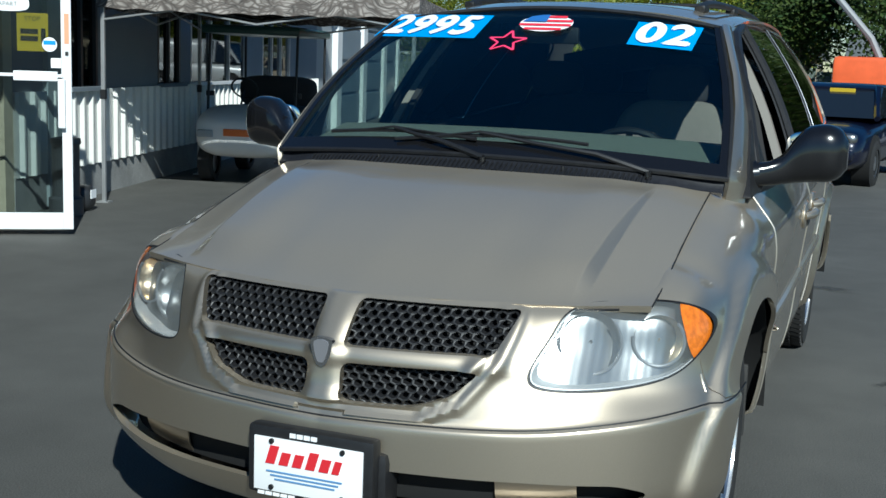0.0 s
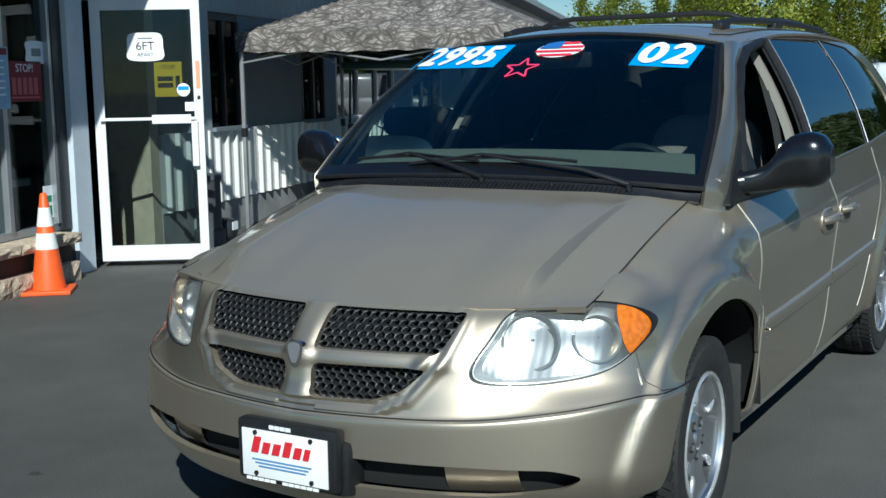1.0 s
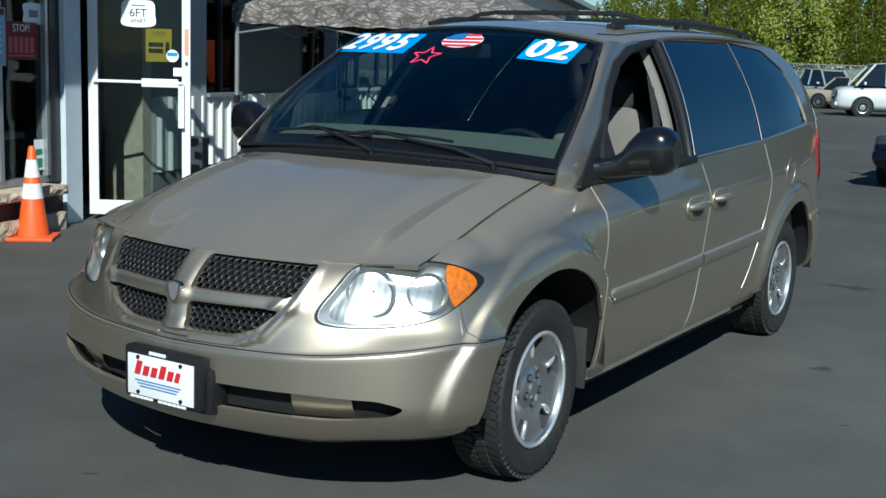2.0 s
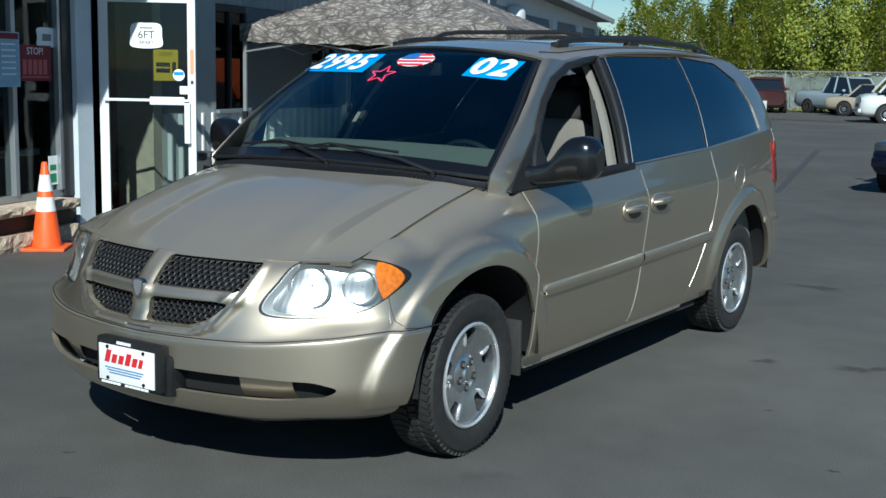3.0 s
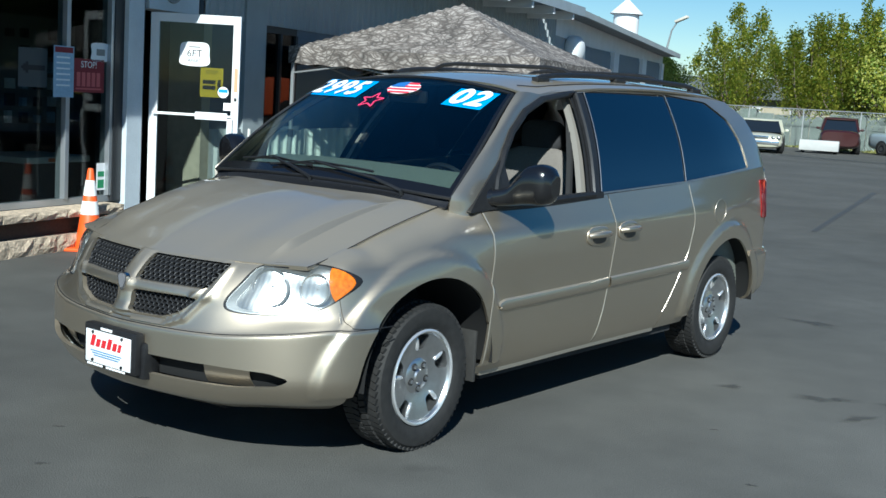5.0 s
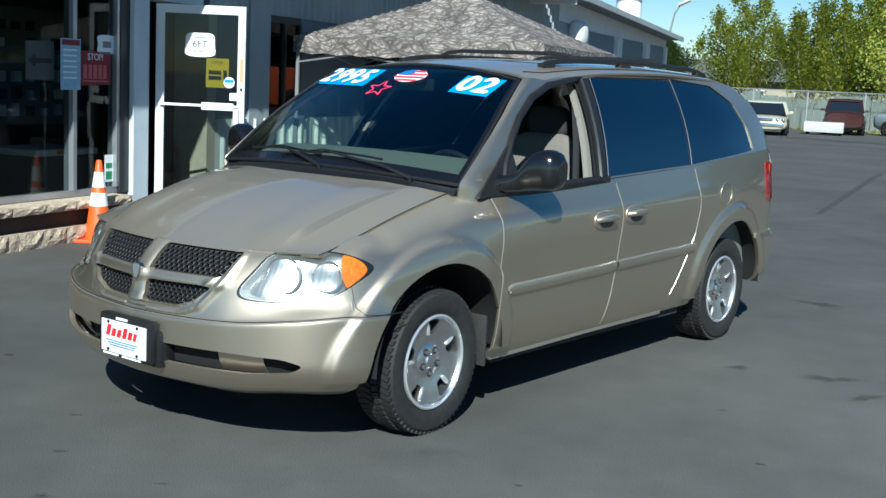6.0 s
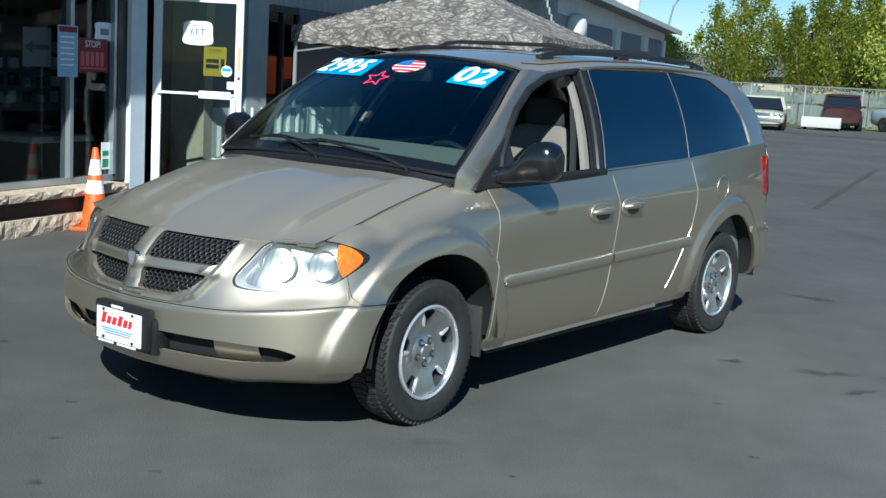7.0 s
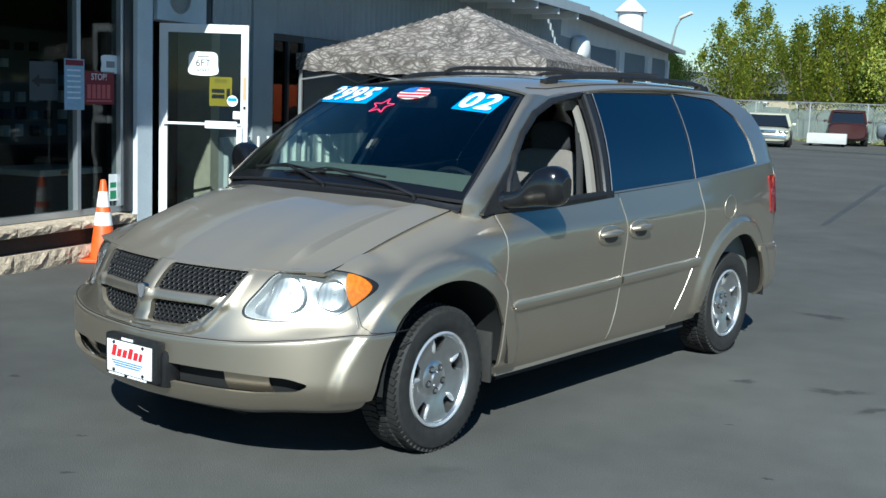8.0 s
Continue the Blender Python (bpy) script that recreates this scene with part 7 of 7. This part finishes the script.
for nm, spec, mat in (("loader_body", ((-0.8, 32, 0.5), (4.2, 34, 2.05), 0.15), surface("orange machine paint", (0.75, 0.12, 0.03), 0.5, stain=0.1)), ("loader_cab", ((2.0, 32.2, 2.05), (3.6, 33.8, 2.9), 0.1), BLACK_TRIM)):
    part(nm, boxes(spec), mat, loader)
bm = bmesh.new()
tube(bm, [(0.5, 33, 1.9), (0.15, 33, 2.6), (-2.0, 33, 5.0)], 0.10, 8)
part("boom", bm, surface("grey boom paint", (0.22, 0.23, 0.24), 0.5), loader)
for x in (0.1, 3.3):
    wheel_simple(pose(x, 32.1, 0.55, 0, 0, -90), 0.55, 0.4, loader, RUBBER)

# cars at the far fence
make_car("old_sedan", "cream old sedan with chrome grille at the fence", pose(-16.6, 45.0, 0, 0, 0, 21), (0.62, 0.60, 0.46), L=5.3, Wd=2.0, H=1.42, belt_z=0.90, cabin=(0.30, 0.40, 0.68, 0.78), deck=0.88, chrome=True)
red = make_car("pickup", "dark red pickup seen from behind a white trailer", pose(-15.6, 52.0, 0, 0, 0, 200), (0.05, 0.012, 0.011), L=5.0, Wd=1.85, H=1.65, cabin=(0.30, 0.38, 0.56, 0.62), style="truck", category="pickup")
trailer = thing("trailer", "low white box trailer on the asphalt", "trailer", (-15.0, 48.6, 0))
bm = boxes(((-0.85, -0.6, 0.12), (0.85, 0.6, 0.58), 0.03))
bm.transform(pose(-15.2, 48.4, 0, 0, 0, 18))
part("trailer_box", bm, surface("weathered white trailer paint", (0.48, 0.48, 0.46), 0.6, stain=0.12, stain_scale=2), trailer)
for x in (-0.7, 0.7):
    wheel_simple(pose(-15.2, 48.4, 0, 0, 0, 18) @ pose(x, 0, 0.2), 0.2, 0.14, trailer, RUBBER)
make_car("pickup", "pale blue grey pickup truck at the fence", pose(-11.9, 52.5, 0, 0, 0, 60), (0.35, 0.42, 0.45), L=5.2, Wd=1.9, H=1.75, cabin=(0.28, 0.38, 0.58, 0.63), style="truck", category="pickup")
make_car("old_sedan", "tan old sedan parked beside the pickup", pose(-9.5, 50.0, 0, 0, 0, 80), (0.50, 0.42, 0.30), L=5.0, Wd=1.85, H=1.42, belt_z=0.90, cabin=(0.30, 0.40, 0.68, 0.78), deck=0.88, chrome=True)
vanm = pose(-6.4, 43.2, 0, 0, 0, -68)
cargo = make_car("cargo_van", "white cargo van parked side on", vanm, (0.74, 0.76, 0.74), L=5.0, Wd=1.95, H=2.0, belt_z=1.18, cabin=(0.13, 0.27, 0.42, 0.44), deck=1.05, wheel_r=0.34, style="van", category="van")
bm = section_body(0, [-0.35, -0.25, 2.1, 2.4], [0.88, 0.93, 0.93, 0.88], [0.9, 0.9, 0.9, 0.9], [1.98, 2.06, 2.06, 1.98], e=5)
bm.transform(vanm)
part("cargo_body", bm, bpy.data.materials["cargo_van paint white"], cargo)

# chain-link fence: posts, rails and wire
FENCE = surface("galvanised fence steel", (0.40, 0.41, 0.40), 0.5, 0.5)
fence = thing("fence", "grey chain link fence along the far edge of the lot", "fence", (-10, 55, 0))
x = -34.0
while x < 20:
    bm = bmesh.new()
    cyl(bm, (x, 56 + 0.1 * x * 0, 0), (x, 56, 2.0), 0.035, seg=8)
    part("fence_post", bm, FENCE, fence)
    x += 3.0
bm = bmesh.new()
cyl(bm, (-34, 56, 1.98), (20, 56, 1.98), 0.025, seg=6)
part("fence_rail", bm, FENCE, fence)
bm = bmesh.new()
for k in range(330):
    for sg in (1, -1):
        x = -34 + k * 0.16
        cyl(bm, (x, 56, 0.03), (x + sg * 1.9, 56 + 0.004 * sg, 1.95), 0.0032, seg=3, caps=False)
tagged(part("fence_wire", bm, FENCE, fence), kind="stuff")

# low houses behind the fence
PALE_ROOF = surface("weathered roof", (0.13, 0.14, 0.135), 0.6, stain=0.08, stain_scale=0.5)
TAN_WALL = surface("tan house wall", (0.44, 0.38, 0.26), 0.8, stain=0.1, stain_scale=0.6)


def house_far(label, x0, x1, y, h, ridge, depth=8):
    t = thing("house", label, "house", ((x0 + x1) / 2, y, 0))
    part("wall", boxes(((x0, y, 0), (x1, y + depth, h))), TAN_WALL, t, smooth=0)
    bm = bmesh.new()
    v = [bm.verts.new(p) for p in ((x0 - 0.4, y - 0.5, h), (x1 + 0.4, y - 0.5, h), (x1 + 0.4, y + depth / 2, ridge), (x0 - 0.4, y + depth / 2, ridge), (x0 - 0.4, y + depth + 0.5, h), (x1 + 0.4, y + depth + 0.5, h))]
    for f in ((0, 1, 2, 3), (3, 2, 5, 4), (0, 3, 4), (1, 5, 2), (0, 4, 5, 1)):
        bm.faces.new([v[i] for i in f])
    part("roof", bm, PALE_ROOF, t, smooth=0)
    x = x0 + 1.0
    while x < x1 - 1.5:
        w = part("window", boxes(((x, y - 0.06, 0.9), (x + 1.2, y - 0.002, 2.0))), TRIM_WHITE, t, smooth=0)
        part("pane", boxes(((x + 0.08, y - 0.07, 0.98), (x + 1.12, y - 0.061, 1.92))), bpy.data.materials["dark car glass"], w, smooth=0)
        x += 3.1
    return t


house_far("low tan house with dark roof behind the fence", -34, -20.5, 66, 2.5, 3.9)
house_far("long tan building with dark roof behind the fence", -19.5, -4, 68, 2.4, 3.7)
house_far("tan building with dark roof behind the trees", -2, 14, 70, 2.6, 4.2)

# grey green boards put in for the shaded band behind the fence, weeds below
WALL_BOARD = surface("grey green boards", (0.12, 0.155, 0.13), 0.8, grain=0.1, grain_scale=4, stain=0.2, stain_scale=0.7)
boards = tagged(part("wall_far", boxes(((-34, 57.0, 0), (20, 57.08, 0.10))), WALL_BOARD, smooth=0), "grey green boards put in for the shaded band behind the fence", "wall", kind="structure")
wr = random.Random(17)
x = -34.0
stock = []
for k in range(5):
    bm = boxes(((0, 0, 0.10), (0.96, 0.05, 1.62 + 0.06 * k), 0.006))
    me = bpy.data.meshes.new("board")
    bm.to_mesh(me)
    bm.free()
    stock.append(finish(me, WALL_BOARD, 0))
while x < 19:
    o = new("board", stock[wr.randrange(5)])
    o.parent = boards
    o.matrix_basis = pose(x, 57.0 + wr.uniform(0, 0.02), 0)
    x += 1.0
verts, faces = [], []
for k in range(5200):
    x, y = wr.uniform(-34, 19), 55.4 + wr.gauss(0, 0.28)
    h, w = wr.uniform(0.08, 0.42) * (0.6 + 0.4 * math.sin(x * 1.7)), wr.uniform(0.02, 0.05)
    lx, ly, i = wr.uniform(-0.1, 0.1), wr.uniform(-0.1, 0.1), len(verts)
    verts += [(x - w, y, 0), (x + w, y, 0), (x + w * 0.5 + lx, y + ly, h), (x - w * 0.5 + lx, y + ly, h)]
    faces.append((i, i + 1, i + 2, i + 3))
weeds = surface("dry weeds", (0.20, 0.20, 0.06), 0.8, grain=0.3, grain_scale=3)
tagged(part("weeds", mesh_of(verts, faces), weeds, smooth=0), "yellow green weeds along the fence foot", "weeds", kind="stuff")

# street lamp
lampm = thing("street_lamp", "grey street lamp with a flat lamp head", "street lamp", (-29.5, 60, 0))
bm = bmesh.new()
tube(bm, [(-29.5, 60, 0), (-29.35, 60, 5.0), (-29.1, 60, 6.2), (-28.75, 60, 6.75)], [0.10, 0.07, 0.05, 0.04], 8)
part("lamp_pole", bm, STEEL, lampm)
head_bm = boxes(((-0.1, -0.16, -0.08), (0.75, 0.16, 0.08), 0.05))
head_bm.transform(pose(-28.8, 60, 6.75, 0, -22))
part("lamp_head", head_bm, surface("pale lamp head", (0.6, 0.56, 0.48), 0.5), lampm)

# trees
BARK = surface("grey brown bark", (0.16, 0.125, 0.095), 0.9, grain=0.3, grain_scale=12, bump=0.5, bump_scale=20)


def leaf_mat(name, color, warm):
    m, n, l, b = nodes_of(name)
    g = n.new("ShaderNodeNewGeometry")
    mx = n.new("ShaderNodeMix")
    mx.data_type = "RGBA"
    mx.inputs[6].default_value, mx.inputs[7].default_value = (*color, 1), (*warm, 1)
    l.new(g.outputs["Random Per Island"], mx.inputs[0])
    l.new(mx.outputs[2], b.inputs["Base Color"])
    b.inputs["Roughness"].default_value = 0.55
    tr = n.new("ShaderNodeBsdfTranslucent")
    l.new(mx.outputs[2], tr.inputs[0])
    ms = n.new("ShaderNodeMixShader")
    ms.inputs[0].default_value = 0.45
    l.new(b.outputs[0], ms.inputs[1]), l.new(tr.outputs[0], ms.inputs[2])
    l.new(ms.outputs[0], n["Material Output"].inputs[0])
    return m


LEAF = leaf_mat("fresh green leaves", (0.12, 0.21, 0.02), (0.48, 0.46, 0.07))
LEAF_DARK = leaf_mat("dark green leaves", (0.03, 0.07, 0.015), (0.10, 0.14, 0.03))


def tree(label, seed, h, r, base, n_limbs, n_leaves, leaf, leaf_size, upright=1.0):
    """A tree at the origin: tapered trunk, limbs, and a crown of leaf clumps with gaps."""
    R = random.Random(seed)
    t = thing("tree", label, "tree", group="trees")
    bm = bmesh.new()
    lean = (R.uniform(-0.2, 0.2), R.uniform(-0.2, 0.2))
    tube(bm, [(0, 0, -0.05), (lean[0] * 0.3, lean[1] * 0.3, h * 0.3), (lean[0], lean[1], h * 0.62), (lean[0] * 1.3, lean[1] * 1.3, h * 0.9)], [h * 0.022, h * 0.017, h * 0.010, h * 0.003], 8)
    part("trunk", bm, BARK, t)
    tips = []
    for k in range(n_limbs):
        z0 = base + (h * 0.72 - base) * (k + R.random()) / n_limbs
        a = R.uniform(0, 6.283)
        f = 1 - 0.55 * ((z0 - base) / (h - base)) ** 1.5
        ln = r * f * R.uniform(0.7, 1.1)
        rise = ln * R.uniform(0.8, 1.9) * upright
        p0 = Vector((lean[0] * z0 / h, lean[1] * z0 / h, z0 * 0.85))
        p1 = p0 + Vector((math.cos(a) * ln * 0.6, math.sin(a) * ln * 0.6, rise * 0.5))
        p2 = p0 + Vector((math.cos(a) * ln, math.sin(a) * ln, rise))
        bm = bmesh.new()
        tube(bm, [p0, p0.lerp(p1, 0.7), p1.lerp(p2, 0.25)], [h * 0.008, h * 0.005, h * 0.002], 6)
        part("limb", bm, BARK, t)
        for q in (0.45, 0.6, 0.75, 0.9, 1.05):
            tips.append((p0.lerp(p2, q) if q > 0.6 else p0.lerp(p1, q / 0.6), 0.20 * r + 0.15 * r * R.random()))
    for k in range(n_limbs // 2):
        tips.append((Vector((lean[0] + R.uniform(-0.2, 0.2) * r, lean[1] + R.uniform(-0.2, 0.2) * r, h * R.uniform(0.75, 0.98))), 0.18 * r))
    verts, faces = [], []
    for i in range(n_leaves):
        c, s = tips[R.randrange(len(tips))]
        d = Vector((R.gauss(0, 1), R.gauss(0, 1), R.gauss(0, 1.15))) * s * 0.62
        p = c + d
        if p.z > h:
            p.z = h - R.random() ** 2 * 1.6
        q = min(max((p.z - 0.6 * base) / (h - 0.6 * base), 0.0), 1.0)
        az = math.atan2(p.y, p.x)
        lobes = 1 + 0.30 * math.sin(3 * az + 1.1 * p.z + seed) + 0.24 * math.sin(5 * az - 1.9 * p.z + 2 * seed) + 0.12 * math.sin(2.6 * p.z + az)
        lim, far = r * 1.12 * lobes * (math.sin(math.pi * q ** 0.72) + 0.03) ** 0.62, math.hypot(p.x, p.y)
        if far > lim:                                   # an oval crown with an uneven edge
            k = lim / far * R.uniform(0.45, 1.2)
            p.x, p.y = p.x * k, p.y * k
        if q > 0.6:                                     # a broken top
            p.z -= h * 0.20 * (q - 0.6) / 0.4 * (0.5 + 0.5 * math.sin(4 * az + seed)) * R.random()
        u = Vector((R.gauss(0, 1), R.gauss(0, 1), R.gauss(0, 1))).normalized()
        v = u.orthogonal().normalized()
        z = leaf_size * R.uniform(0.6, 1.4)
        k = len(verts)
        verts += [p - u * z, p + v * z * 0.55, p + u * z, p - v * z * 0.55]
        faces.append((k, k + 1, k + 2, k + 3))
    part("crown", mesh_of(verts, faces), leaf, t, smooth=0)
    return t


def plume_tree(label, seed, h, r, n_leaves, leaf, leaf_size):
    """A many-stemmed upright tree: leaders that part low down, each with a ragged plume of leaves and gaps between."""
    R = random.Random(seed)
    t = thing("tree", label, "tree", group="trees")
    bm = bmesh.new()
    tube(bm, [(0, 0, -0.05), (0.03, 0.02, h * 0.10), (0.05, 0.0, h * 0.22)], [h * 0.024, h * 0.020, h * 0.015], 8)
    part("trunk", bm, BARK, t)
    tufts = []
    count = 12
    for k in range(count):
        a = 6.283 * (k + R.uniform(-0.35, 0.35)) / count * 2
        out = r * (0.12 + 0.80 * (k / (count - 1)) ** 0.7) * R.uniform(0.85, 1.1)
        top = h * (1.0 - 0.42 * (out / r) ** 1.6) * R.uniform(0.90, 1.02)
        z0 = h * R.uniform(0.09, 0.20)
        c, q = math.cos(a) * out, math.sin(a) * out
        path = [Vector((c * f, q * f, z0 + (top - z0) * g)) for f, g in ((0.02, 0), (0.45, 0.16), (0.82, 0.42), (1.0, 0.72), (1.04, 1.0))]
        bm = bmesh.new()
        tube(bm, path, [h * 0.009, h * 0.007, h * 0.004, h * 0.002, h * 0.0007], 6)
        part("limb", bm, BARK, t)
        for m_ in range(26):
            g = 0.20 + 0.80 * (m_ + R.random()) / 26
            x = g * 4
            i0 = min(int(x), 3)
            p = path[i0].lerp(path[i0 + 1], x - i0)
            wide = r * 0.34 * math.sin(math.pi * min(1.0, 0.12 + 0.88 * g)) ** 0.6 * (1.15 - 0.45 * g)
            b = R.uniform(0, 6.283)
            d = wide * R.uniform(0.15, 1.15)
            tip = p + Vector((math.cos(b) * d, math.sin(b) * d, d * R.uniform(0.3, 1.1)))
            tufts.append((tip, R.uniform(0.15, 0.30) * (1.2 - 0.55 * g), R.uniform(0.5, 1.5)))
    weights = [w for _, _, w in tufts]
    picks = R.choices(range(len(tufts)), weights, k=n_leaves)
    verts, faces = [], []
    for i in picks:
        c, sz, _ = tufts[i]
        p = c + Vector((R.gauss(0, sz), R.gauss(0, sz), R.gauss(0, sz * 1.5)))
        u = Vector((R.gauss(0, 1), R.gauss(0, 1), R.gauss(0, 1))).normalized()
        v = u.orthogonal().normalized()
        z = leaf_size * R.uniform(0.6, 1.4)
        k = len(verts)
        verts += [p - u * z, p + v * z * 0.6, p + u * z, p - v * z * 0.6]
        faces.append((k, k + 1, k + 2, k + 3))
    part("crown", mesh_of(verts, faces), leaf, t, smooth=0)
    return t


poplar = [plume_tree("upright young tree in fresh green leaf beyond the fence", 21 + k, h, r, 15500, LEAF, 0.080) for k, (h, r) in enumerate(((7.7, 2.6), (7.6, 2.1), (7.8, 2.3)))]
TR = random.Random(5)
spots = [(-23.5, 57.6), (-19.4, 57.5), (-17.1, 58.2), (-14.2, 58.0), (-11.2, 58.4), (-8.0, 59.6), (-5.0, 57.8), (-36.0, 62.0)]
for i, (x, y) in enumerate(spots):
    mm = pose(x, y, 0, 0, 0, TR.uniform(0, 360))
    if i < 3:
        poplar[i].matrix_basis = mm
    else:
        copy_thing(poplar[i % 3], mm)
oak = [tree("broad dark green tree behind the parked cars", 41 + k, h, r, 1.2, 26, 22000, LEAF_DARK, 0.105, 0.9) for k, (h, r) in enumerate(((8.5, 3.6), (7.6, 3.2)))]
spots = [(0.5, 46), (5.0, 44), (9.5, 46), (-3.2, 50), (13.5, 42), (3.0, 52), (17, 40), (8, 53), (-7.2, 66), (26, 62), (34, 58), (46, 52), (56, 32), (58, 5), (52, -20), (36, -42), (-29.5, 60), (-25.5, 72)]
for i, (x, y) in enumerate(spots):
    mm = pose(x, y, 0, 0, 0, TR.uniform(0, 360)) @ Matrix.Scale(0.55 if i > 10 else 1.0, 4)
    if i < 2:
        oak[i].matrix_basis = mm
    else:
        copy_thing(oak[i % 2], mm)
